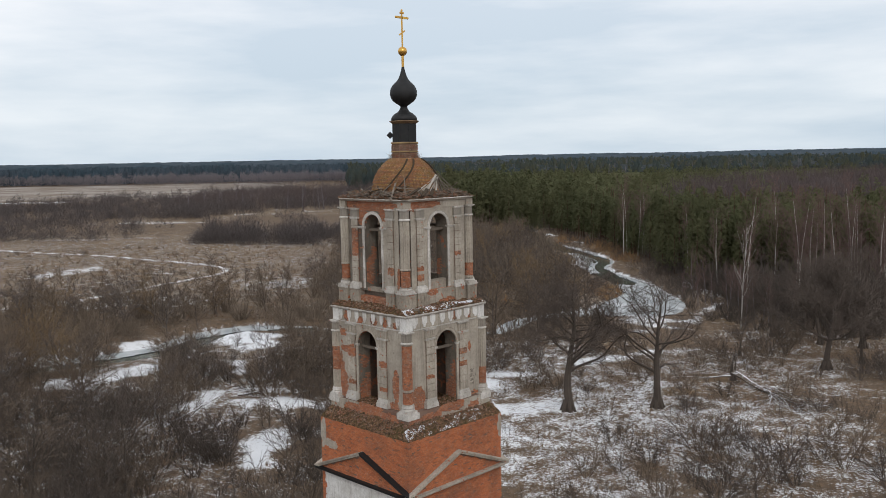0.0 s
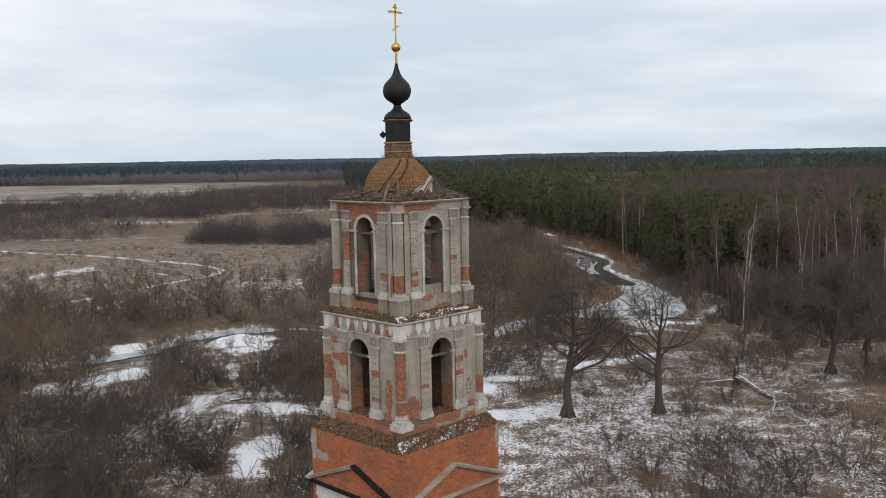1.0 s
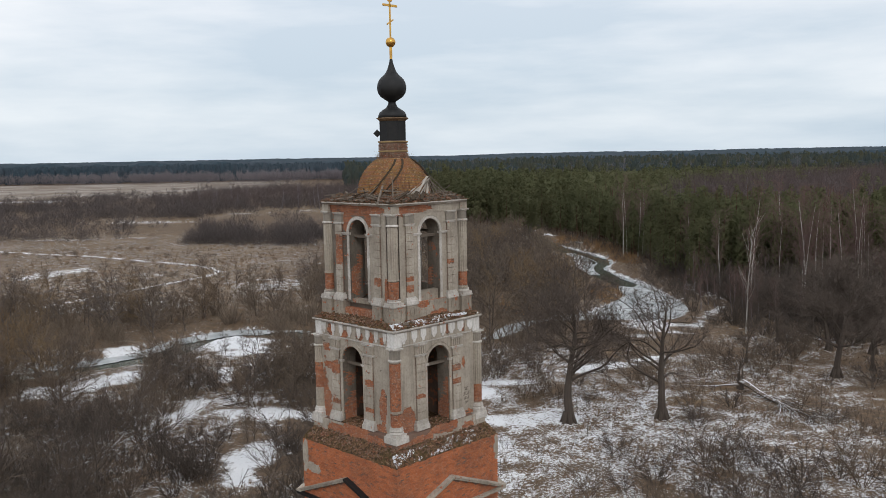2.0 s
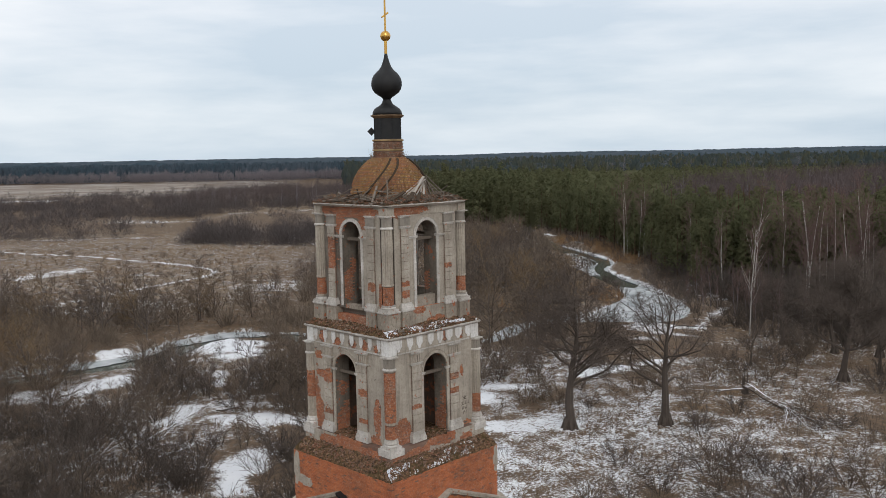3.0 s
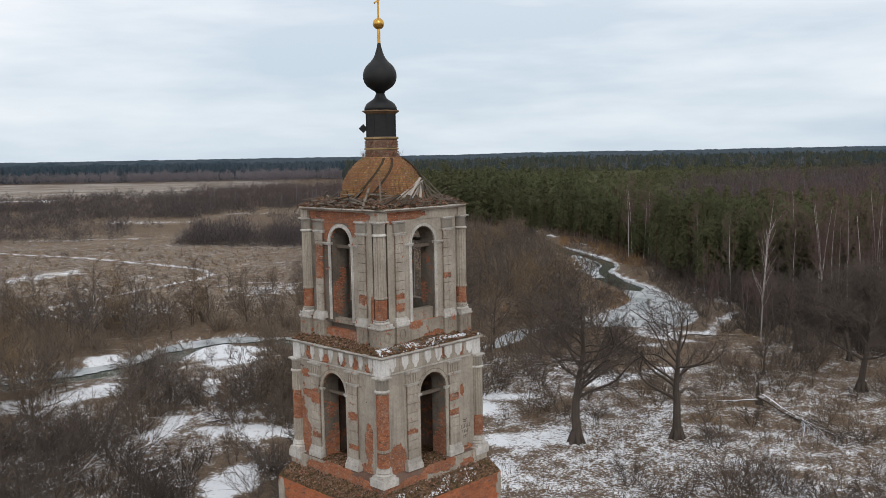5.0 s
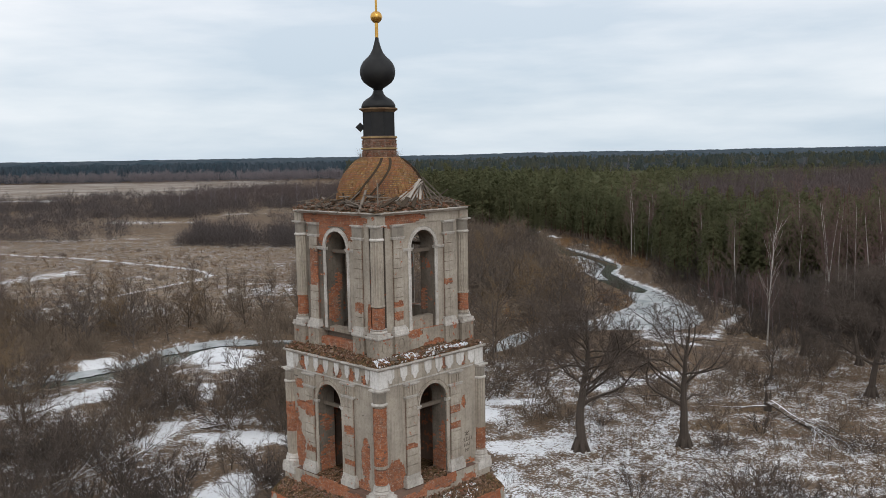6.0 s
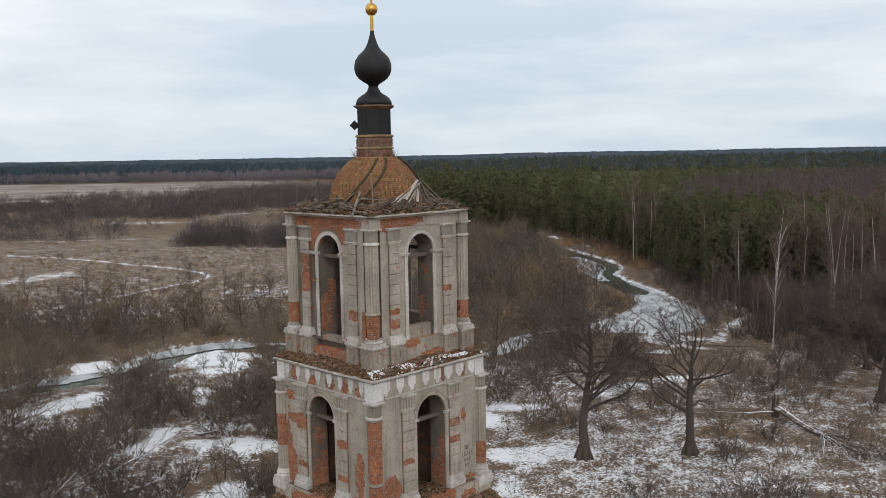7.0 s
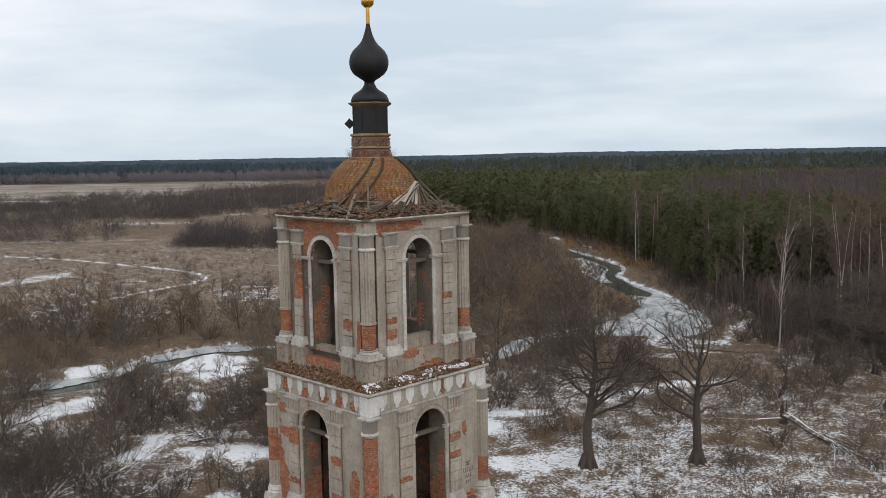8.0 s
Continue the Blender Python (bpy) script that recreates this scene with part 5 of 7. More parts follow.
def strip(line, z, scale=1.0, extra=0.0):
    P = line[:, :2]
    T = np.gradient(P, axis=0)
    T /= np.linalg.norm(T, axis=1, keepdims=True)
    N = np.stack([-T[:, 1], T[:, 0]], 1)
    w = (line[:, 2] * scale + extra)[:, None]
    ks = np.linspace(-1, 1, 9)
    Q = np.stack([P + N * w * k for k in ks], 1)
    m = len(P)
    v = np.stack([(Q[..., 0] + Q[..., 1]) * math.sqrt(0.5), (Q[..., 0] - Q[..., 1]) * math.sqrt(0.5), np.full(Q.shape[:2], z)], -1).reshape(-1, 3)
    ii = np.arange(m * 9).reshape(m, 9)
    f = np.stack([ii[:-1, :-1], ii[:-1, 1:], ii[1:, 1:], ii[1:, :-1]], -1).reshape(-1, 4)
    return v, f, Q


wv, wf, _q = strip(RIV, -0.75, 1.0, 2.2)
tagged(new("river_water", array_mesh("river_water", wv, wf, WATER, True)), "dark still river between icy banks", "river", kind="structure")

# ice along the banks: a fine strip, open where the current runs
fine = spline([tuple(p[:2]) for p in RIV[::2]], [p[2] for p in RIV[::2]], 14)
P2 = fine[:, :2]
T2 = np.gradient(P2, axis=0)
T2 /= np.linalg.norm(T2, axis=1, keepdims=True)
N2 = np.stack([-T2[:, 1], T2[:, 0]], 1)
ks = np.linspace(-1, 1, 23)
Q2 = P2[:, None] + N2[:, None] * (fine[:, 2, None, None] + 2.4) * ks[None, :, None]
cu, cv = Q2[..., 0], Q2[..., 1]
shore = np.abs(ks[None, :] + np.where(cv < -8, 0.36, 0.0) + np.where(cv < -8, 0.5, 0.9) * (smooth_noise(cu, cv, 26, 22) - 0.5)) + 0.55 * (smooth_noise(cu, cv, 9, 23) - 0.5) + (smooth_noise(cu, cv, 4, 21) - 0.5) * 0.3
shelf = (ks[None, :] > 0) & (cu > 136) & (cu < 177)
lim = np.where((cu < 126) & (cv > 4), np.clip((cu - 110) / 11, 0, 1) * 1.65 - 1.0, np.where(cv < -5, 0.33, np.where(cu > 112, np.where(shelf, -0.1, 0.7), 0.4)))
on = (shore > lim)[:-1, :-1]
q = np.arange(cu.size).reshape(cu.shape)
jf = np.stack([q[:-1, :-1], q[:-1, 1:], q[1:, 1:], q[1:, :-1]], -1)[on]
used, inv = np.unique(jf, return_inverse=True)
iv = np.stack([(cu + cv) * math.sqrt(0.5), (cu - cv) * math.sqrt(0.5), np.full(cu.shape, -0.66) + 0.03 * smooth_noise(cu, cv, 2, 5)], -1).reshape(-1, 3)[used]
tagged(new("river_ice", array_mesh("river_ice", iv, inv.reshape(jf.shape)[:, ::-1], ICE, True)), "white snowy ice along the river", "ice", kind="structure")
# ================= trees and thickets =================
def ground_z(u, v):
    return float(height(np.array([[float(u)]]), np.array([[float(v)]]))[0, 0])


def tubes(segs, sides=3, tips=None):
    """Tapered prisms along segments, rows of x0 y0 z0 x1 y1 z1 r0 r1; those marked in tips run to a point."""
    S = np.array(segs, float)
    p0, p1, r0, r1 = S[:, :3], S[:, 3:6], S[:, 6], S[:, 7]
    d = p1 - p0
    d /= np.linalg.norm(d, axis=1, keepdims=True) + 1e-9
    ref = np.where(np.abs(d[:, 2:3]) < 0.9, [[0, 0, 1.0]], [[1.0, 0, 0]])
    a = np.cross(d, ref)
    a /= np.linalg.norm(a, axis=1, keepdims=True) + 1e-9
    b = np.cross(d, a)
    q = 2 * math.pi * np.arange(sides) / sides
    ring = a[:, None] * np.cos(q)[None, :, None] + b[:, None] * np.sin(q)[None, :, None]
    tips = np.zeros(len(S), bool) if tips is None else tips
    k = np.arange(sides)
    n = (k + 1) % sides
    w = ~tips
    v1 = np.concatenate([p0[w, None] + ring[w] * r0[w, None, None], p1[w, None] + ring[w] * r1[w, None, None]], 1).reshape(-1, 3)
    one = np.concatenate([np.stack([k, n, n + sides], 1), np.stack([k, n + sides, k + sides], 1)])
    f1 = ((np.arange(w.sum()) * 2 * sides)[:, None, None] + one[None]).reshape(-1, 3)
    v2 = np.concatenate([p0[tips, None] + ring[tips] * r0[tips, None, None], p1[tips, None]], 1).reshape(-1, 3)
    cone = np.stack([k, n, np.full(sides, sides)], 1)
    f2 = ((np.arange(tips.sum()) * (sides + 1))[:, None, None] + cone[None]).reshape(-1, 3) + len(v1)
    return np.concatenate([v1, v2]), np.concatenate([f1, f2])


def grow(rng, start, way, length, radius, rule, level=0, out=None, limb=0.5):
    """A branch and all that grows from it. rule, level by level: pieces, children, angle, ratio of length, lift, first child, wander."""
    out = [] if out is None else out
    pieces, kids, angle, ratio, lift, first, wander = rule[level]
    p, d = np.array(start, float), np.array(way, float)
    nodes = []
    last = level + 1 == len(rule)
    tip = radius * (0.25 if level else 0.12)
    for i in range(pieces):
        d = d + rng.normal(0, wander, 3) + np.array([0, 0, lift])
        d /= np.linalg.norm(d)
        q = p + d * length / pieces
        ra, rb = radius + (tip - radius) * i / pieces, radius + (tip - radius) * (i + 1) / pieces
        lap = d * (rb * 0.35 if i < pieces - 1 else 0.0)
        out.append((*p, *(q + lap), max(ra, 0.014), max(rb, 0.009), level, last and i == pieces - 1))
        nodes.append((p, q, d, ra, rb))
        p = q
    if not last:
        for k in range(kids):
            t = first + (1 - first) * (k + rng.rand() * 0.9) / kids
            i = min(pieces - 1, int(t * pieces))
            a, b, dd, ra, rb = nodes[i]
            s = t * pieces - i
            base = a + (b - a) * min(1, s)
            side = np.cross(dd, rng.normal(0, 1, 3))
            side /= np.linalg.norm(side) + 1e-9
            ang = radians(angle * rng.uniform(0.7, 1.25))
            w = dd * math.cos(ang) + side * math.sin(ang)
            grow(rng, base, w, length * ratio * rng.uniform(0.7, 1.2) * (1.15 - 0.5 * t), max(limb * (ra + (rb - ra) * s), 0.014), rule, level + 1, out, limb)
    return out


def tree_segs(seed, hgt, radius, rule, stems=1, spread=0.0, limb=0.5):
    rng = np.random.RandomState(seed)
    out = []
    for k in range(stems):
        a = 2 * math.pi * (k + rng.rand()) / stems
        tilt = spread * rng.uniform(0.5, 1.3)
        w = np.array([math.cos(a) * tilt, math.sin(a) * tilt, 1.0])
        st = np.array([math.cos(a), math.sin(a), 0]) * spread * 0.7 * rng.rand() * (stems > 1)
        st[2] = -0.15
        grow(rng, st, w / np.linalg.norm(w), hgt * (rng.uniform(0.6, 1.1) if stems > 1 else 1.0), radius, rule, 0, out, limb)
    return np.array(out)


#        pieces kids angle ratio lift first wander
OAK = [(10, 24, 62, 0.56, 0.02, 0.32, 0.085), (7, 10, 44, 0.46, 0.045, 0.2, 0.19), (3, 8, 46, 0.52, 0.03, 0.12, 0.22), (2, 6, 45, 0.66, 0.02, 0.15, 0.22), (1, 0, 0, 0, 0.0, 0, 0.2)]
ALDER = [(5, 14, 54, 0.50, 0.03, 0.10, 0.09), (3, 7, 46, 0.55, 0.05, 0.15, 0.18), (1, 3, 44, 0.58, 0.02, 0.2, 0.18), (1, 0, 0, 0, 0.0, 0, 0.1)]
BUSH = [(3, 8, 36, 0.52, 0.03, 0.12, 0.14), (1, 6, 38, 0.60, 0.04, 0.1, 0.15), (1, 0, 0, 0, 0.02, 0, 0.16)]
BIRCH = [(8, 22, 28, 0.30, 0.03, 0.3, 0.03), (3, 5, 35, 0.5, 0.05, 0.2, 0.10), (2, 3, 35, 0.55, -0.06, 0.2, 0.12), (1, 0, 0, 0, -0.1, 0, 0.1)]
LOD = [(3, 11, 55, 0.48, 0.04, 0.12, 0.06), (2, 6, 48, 0.60, 0.05, 0.1, 0.14), (1, 0, 0, 0, 0.0, 0, 0.1)]
CLUMP = [(2, 7, 36, 0.6, 0.04, 0.08, 0.13), (1, 0, 0, 0, 0.05, 0.15, 0.15)]
TUFT = [(2, 5, 36, 0.6, 0.04, 0.08, 0.13), (1, 0, 0, 0, 0.05, 0.15, 0.15)]
SMALL = [(2, 8, 36, 0.55, 0.04, 0.1, 0.13), (1, 0, 0, 0, 0.05, 0.15, 0.15)]


def shape(segs, sides=3, fat=1.0):
    k = segs.copy()
    k[:, 6:8] *= fat
    return tubes(k[:, :8], sides, k[:, 9] > 0.5)


def mesh_of(name, segs, material, sides=3):
    return array_mesh(name, *shape(segs, sides), material, False)


def bare_tree(seed, hgt, radius, rule, trunk_mat, twig_mat, stems=1, spread=0.0, split=0, sides=6, fat=1.0, limb=0.5):
    """Meshes of the trunk (levels up to split) and of the crown."""
    s = tree_segs(seed, hgt, radius, rule, stems, spread, limb)
    lo, hi = s[s[:, 8] <= split], s[s[:, 8] > split]
    if stems == 1:
        lo[0, 6] *= 1.25
    if radius > 0.28:  # spreading roots
        for k in range(6):
            a, r = k * 1.05 + seed, radius
            lo = np.vstack([lo, (r * 0.5 * math.cos(a), r * 0.5 * math.sin(a), 1.0, r * 1.75 * math.cos(a), r * 1.75 * math.sin(a), -0.12, r * 0.6, r * 0.3, 0, 0)])
    hi[:, 6:8] *= fat
    return mesh_of("trunk", lo, trunk_mat, sides), mesh_of("crown", hi, twig_mat, 3)


def plant(meshes, name, label, category, group, u, v, scale=1.0, turn=None):
    x, y = uv(u, v)
    ob = thing(name, label, category, group)
    ob.matrix_basis = pose(x, y, ground_z(u, v) - 0.02, 0, 0, random.uniform(0, 360) if turn is None else turn) @ Matrix.Scale(scale, 4)
    for part_name, me in zip(("trunk", "crown"), meshes):
        part(part_name, me, None, ob)
    return ob


def joined(name, template, pts, material, seed, smin, smax, label, category, stretch=0.15, sink=0.0):
    """Many copies of one template, joined into one mesh, for woods that nobody could count."""
    rg = np.random.RandomState(seed)
    tv, tf = template
    n, m = len(pts), len(tv)
    P = np.array(pts, float)
    zz = height(P[:, :1], P[:, 1:2])[:, 0]
    a, s = rg.rand(n) * 6.283, rg.uniform(smin, smax, n)
    c, q = np.cos(a), np.sin(a)
    X0 = (tv[None, :, 0] * c[:, None] - tv[None, :, 1] * q[:, None]) * s[:, None] + ((P[:, 0] + P[:, 1]) * math.sqrt(0.5))[:, None]
    Y0 = (tv[None, :, 0] * q[:, None] + tv[None, :, 1] * c[:, None]) * s[:, None] + ((P[:, 0] - P[:, 1]) * math.sqrt(0.5))[:, None]
    Z0 = tv[None, :, 2] * (s * rg.uniform(1 - stretch, 1 + stretch, n))[:, None] + zz[:, None] - sink
    F = (tf[None] + (np.arange(n) * m)[:, None, None]).reshape(-1, tf.shape[1])
    return tagged(new(name, array_mesh(name, np.stack([X0, Y0, Z0], -1).reshape(-1, 3), F, material)), label, category, kind="stuff")


def edge(u):
    """The pine wood's edge: it lies beyond this v."""
    return float(np.interp(u, [40, 71, 82, 105, 128, 157, 188, 205, 235, 247, 258, 284, 300, 340, 420, 5000], [62, 58, 52.5, 50, 48.4, 49, 48, 42.5, 37.5, 33, 20, 9.7, 4, -8, -20, -100]))


def pine_edge(u):
    """Where the pines begin: nearer the tower a belt of birches stands before them."""
    return max(edge(u), float(np.interp(u, [60, 88, 98, 108, 112], [98, 80, 66, 50, -300])))


def clear_of_river(u, v, gap=1.5):
    k = np.argmin(np.hypot(RIV[:, 0] - u, RIV[:, 1] - v))
    return math.hypot(RIV[k, 0] - u, RIV[k, 1] - v) > RIV[k, 2] + gap


def off_snow(u, v, least=0.65, reach=0.95):
    for pu, pv, a, b, ang, s in PATCHES:
        if s > least and a < 20:
            c, q = math.cos(radians(ang)), math.sin(radians(ang))
            if math.hypot(((u - pu) * c + (v - pv) * q) / a, (-(u - pu) * q + (v - pv) * c) / b) < reach:
                return False
    return True


def open_behind(u, v, reach=8.0):
    """No bright snow lies behind this spot, as seen along the flight's line."""
    far = reach * (u + 45) / 65
    return all(off_snow(u + k * far, v * (1 + k * far / (u + 45)), 0.8, 0.95) for k in (0.3, 0.6, 1.0))


def in_sight(u, v):
    return abs(v) < (u + 60) * 0.54 + 5


def spread_points(seed, n, u0, u1, v0, v1, ok, gap=1.2):
    rg, pts = random.Random(seed), []
    for _ in range(n * 15):
        if len(pts) == n:
            break
        u, v = rg.uniform(u0, u1), rg.uniform(v0, v1)
        if in_sight(u, v) and ok(u, v) and math.hypot(u, v) > 8 and clear_of_river(u, v, 0.8) and off_snow(u, v, 0.65, 1.05) and (u > 60 or off_snow(u + 3.2, v, 0.75)) and all(math.hypot(u - a, v - b) > gap for a, b in pts):
            pts.append((u, v))
    return pts


def many(seed, n, u0, u1, ok, v0=None, v1=None):
    rg, out = random.Random(seed), []
    for _ in range(n * 25):
        if len(out) == n:
            break
        u = rg.uniform(u0, u1)
        h = (u + 55) * 0.54 + 8
        v = rg.uniform(-h if v0 is None else v0, h if v1 is None else v1)
        if ok(u, v):
            out.append((u, v))
    return out


hz = lambda u, v, s, k: noise.noise(Vector((u * s, v * s, k)))
rng = random.Random(5)
strip_gap = lambda u, v: -26 < u - strip_u(v) < 13 and -138 < v < -28

# the big oaks on the snowy meadow
OPEN_OAK = [(10, 19, 60, 0.60, 0.02, 0.33, 0.085), (7, 9, 44, 0.46, 0.045, 0.2, 0.2), (3, 6, 46, 0.52, 0.03, 0.12, 0.22), (2, 5, 45, 0.66, 0.02, 0.15, 0.22), (1, 0, 0, 0, 0.0, 0, 0.2)]
for seed, u, v, h, turn in ((3, 31.9, 14.2, 15.6, 0), (8, 32.5, 23.0, 14.6, 40), (14, 46.6, 45.8, 14.0, 80)):
    plant(bare_tree(seed, h * 0.76, h * 0.028, OPEN_OAK if seed == 8 else OAK, OAK_BARK, OAK_TWIG, sides=8, split=1, fat=0.9 if seed == 8 else 1.05, limb=0.50 if seed == 8 else 0.46), "oak_tree", "big bare oak with a dark spreading crown on snowy grass", "tree", "bare oaks", u, v, 1.0, turn)
DARK = [bare_tree(15 + i, 10.5, 0.3, OAK[:4], OAK_BARK, OAK_TWIG, sides=6, split=1, fat=1.2) for i in range(2)]
for i, (u, v, s) in enumerate(((60, 51, 1.0), (57, 55, 1.1), (64, 57, 1.0), (66, 47, 0.8), (49, 51, 0.75), (70, 53, 0.9), (54, 38.5, 0.45))):
    plant(DARK[i % 2], "oak_tree", "dark bare tree before the pine wood", "tree", "bare oaks", u, v, s)

ALDERS = [bare_tree(20 + i, h, 0.11, ALDER, TWIG_GREY if i % 2 else OAK_BARK, TWIG_BROWN if i != 1 else TWIG_GREY, fat=2.3) for i, h in enumerate((7.0, 8.0, 6.3, 8.6))]
BUSHES = [bare_tree(40 + i, h, 0.035, BUSH, m, m, 8, 0.66, sides=3, fat=1.15) for i, (h, m) in enumerate(((3.0, TWIG_DARK), (3.6, TWIG_BROWN), (2.6, TWIG_DARK), (4.2, OAK_TWIG), (3.2, TWIG_GREY)))]
BIRCHES = [bare_tree(60 + i, h, 0.14 if i else 0.10, BIRCH, BIRCH_BARK, TWIG_RED, split=0 if i else 1, fat=1.6 if i else 0.9, limb=0.42) for i, h in enumerate((14.5, 17, 19, 16))]

# thicket beside the tower
for u, v in spread_points(1, 165, -4, 57, -48, -5, lambda u, v: (v < -6.5 or u > 30) and hz(u, v, 0.13, 6) > -0.25 and open_behind(u, v), 1.3):
    i = rng.choice((0, 0, 1, 1, 2, 3))
    plant(BUSHES[i], "shrub", "leafless brown shrub in a dense winter thicket", "shrub", "thicket shrubs", u, v, rng.uniform(0.8, 1.3))
for u, v in spread_points(2, 24, 8, 60, -48, -12, lambda u, v: (u > 30 or v < -25) and open_behind(u, v, 12), 3):
    plant(ALDERS[rng.randrange(4)], "alder_tree", "slender bare alder among shrubs", "tree", "bare alders", u, v, rng.uniform(0.5, 0.8))
SHRUB = shape(tree_segs(93, 2.7, 0.03, CLUMP, 7, 0.6), 3, 1.5)
pts = many(30, 190, -4, 58, lambda u, v: (v < -7 or u > 32) and v < -4 and open_behind(u, v, 6.0) and clear_of_river(u, v, 0.5) and off_snow(u, v, 0.65, 1.1) and off_snow(u + 2.5, v) and hz(u, v, 0.13, 6) > -0.2)
joined("undergrowth", SHRUB, pts, TWIG_DARK, 9, 0.6, 1.1, "tangled leafless undergrowth between the shrubs", "thicket")
LOW = shape(tree_segs(94, 1.9, 0.03, CLUMP, 6, 0.7), 3, 1.5)
pts = many(38, 320, -6, 33, lambda u, v: v < -8.5 and open_behind(u, v, 4.0) and off_snow(u, v, 0.65, 1.1) and hz(u, v, 0.2, 16) > -0.25)
joined("undergrowth", LOW, pts, TWIG_DARK, 19, 0.5, 1.2, "dark leafless brambles under the shrubs", "thicket")
DUSKY = [bare_tree(75 + i, 9.0, 0.12, ALDER, OAK_BARK, TWIG_DARK, fat=1.5) for i in range(2)]
for u, v in spread_points(8, 15, 0, 30, -46, -19, lambda u, v: open_behind(u, v, 11) and v < -19 - 0.2 * u, 3.0):
    plant(DUSKY[rng.randrange(2)], "alder_tree", "dark bare alder with a dense round crown", "tree", "bare alders", u, v, rng.uniform(0.5, 0.75))
for u, v in ((63, -24.5), (66, -23), (61, -27), (28.5, -14.6), (29.2, -14.2)):
    plant(ALDERS[rng.randrange(4)], "alder_tree", "thin bare sapling standing in snow", "tree", "bare alders", u, v, rng.uniform(0.3, 0.5))
for u, v in spread_points(7, 22, 44, 58, -48, -8, lambda u, v: open_behind(u, v, 12), 2.0):
    plant(ALDERS[rng.randrange(4)], "alder_tree", "slender bare alder on the river bank", "tree", "bare alders", u, v, rng.uniform(0.45, 0.75))
# shrubs on the snowy side
for u, v in spread_points(3, 72, 0, 62, 7, 55, lambda u, v: open_behind(u, v, 6.0) and (u < 22 and v > 12 and hz(u, v, 0.09, 4) > -0.3) or hz(u, v, 0.1, 0) > 0.15, 1.3):
    i = rng.choice((0, 1, 1, 2, 4))
    plant(BUSHES[i], "shrub", "leafless shrub standing in patchy snow", "shrub", "meadow shrubs", u, v, rng.uniform(0.5, 1.05) * (1.15 if u < 24 else 1.0))
# brown bushes and low willows beside the oaks
for u, v, k, s in ((40.5, 11.0, 1, 0.9), (41.8, 13.0, 1, 0.8), (51, 13.5, 0, 1.0), (52, 10, 1, 1.1), (55, 12.5, 3, 0.9), (57, 9.5, 2, 1.2), (48, 7, 1, 1.0), (60, 13, 3, 0.9), (38, 17, 2, 0.6), (37, 27, 1, 0.8), (35.5, 30.5, 0, 0.8), (47, 38, 1, 1.0), (50, 36, 2, 1.0), (52, 41, 0, 1.0), (56, 35, 1, 0.9), (58, 42, 3, 0.9)):
    plant(BUSHES[k], "shrub", "leafless shrub standing in patchy snow", "shrub", "meadow shrubs", u, v, s)
for u, v, k, s in ((63, 15, 0, 0.75), (66, 19, 2, 0.8), (68, 14.5, 3, 0.75), (70, 19, 0, 0.8), (62, 20, 2, 0.65), (76, 19.5, 3, 0.8)):
    plant(ALDERS[k], "alder_tree", "low round bare willow beside the frozen river", "tree", "bare alders", u, v, s)
# trees along the river
for u, v in spread_points(4, 78, 74, 128, -80, 6, lambda u, v: u < 104 or hz(u, v, 0.05, 1) > 0.1, 2.0):
    plant(ALDERS[rng.randrange(4)], "alder_tree", "bare riverside alder with fine brown twigs", "tree", "bare alders", u, v, rng.uniform(0.6, 1.0) * (0.72 if u > 98 else 1.0))
WILLOWS = [bare_tree(70 + i, 8.0, 0.11, ALDER, TWIG_GREY, TWIG_OCHRE, fat=2.0) for i in range(2)]
for i, (u, v, s) in enumerate(((52, -43, 0.85), (57, -46, 0.9), (49, -40, 0.7), (60, -50, 0.9), (84, -42, 0.9), (90, -34, 0.8), (88, -58, 0.9), (46, -44, 0.7), (92, 10, 0.8), (100, 16, 0.9), (112, 20, 0.9), (120, 12, 0.9))):
    plant(WILLOWS[i % 2], "willow_tree", "bare willow with ochre twigs by the water", "tree", "willows", u, v, s)
for i, (u, v, s) in enumerate(((74, 18.5, 1.15), (78.5, 22, 1.2), (83, 23.5, 1.2), (79, 16, 1.0), (88, 25.5, 1.1), (70, 16.5, 1.0), (92, 20, 1.0), (99, 24, 1.0), (107, 27, 0.9), (118, 31, 0.8), (128, 32.5, 0.7))):
    plant((DUSKY + WILLOWS)[i % 4], "willow_tree", "round-crowned bare willow beside the frozen river", "tree", "willows", u, v, s)
for u, v in spread_points(6, 46, 58, 205, 4, 34, lambda u, v: v < 12 + (u - 50) * 0.25 and (v < (28 if u < 100 else 24) or u > 190) and (u > 62 or v < 17) and not (92 < u < 112 and v > 22), 3.0):
    plant((ALDERS + WILLOWS + DUSKY)[rng.choice((0, 3, 4, 5, 6, 6, 7, 7))], "alder_tree", "bare brown willow by the river", "tree", "bare alders", u, v, rng.uniform(0.8, 1.15) * (0.7 if u > 105 else 1.0))


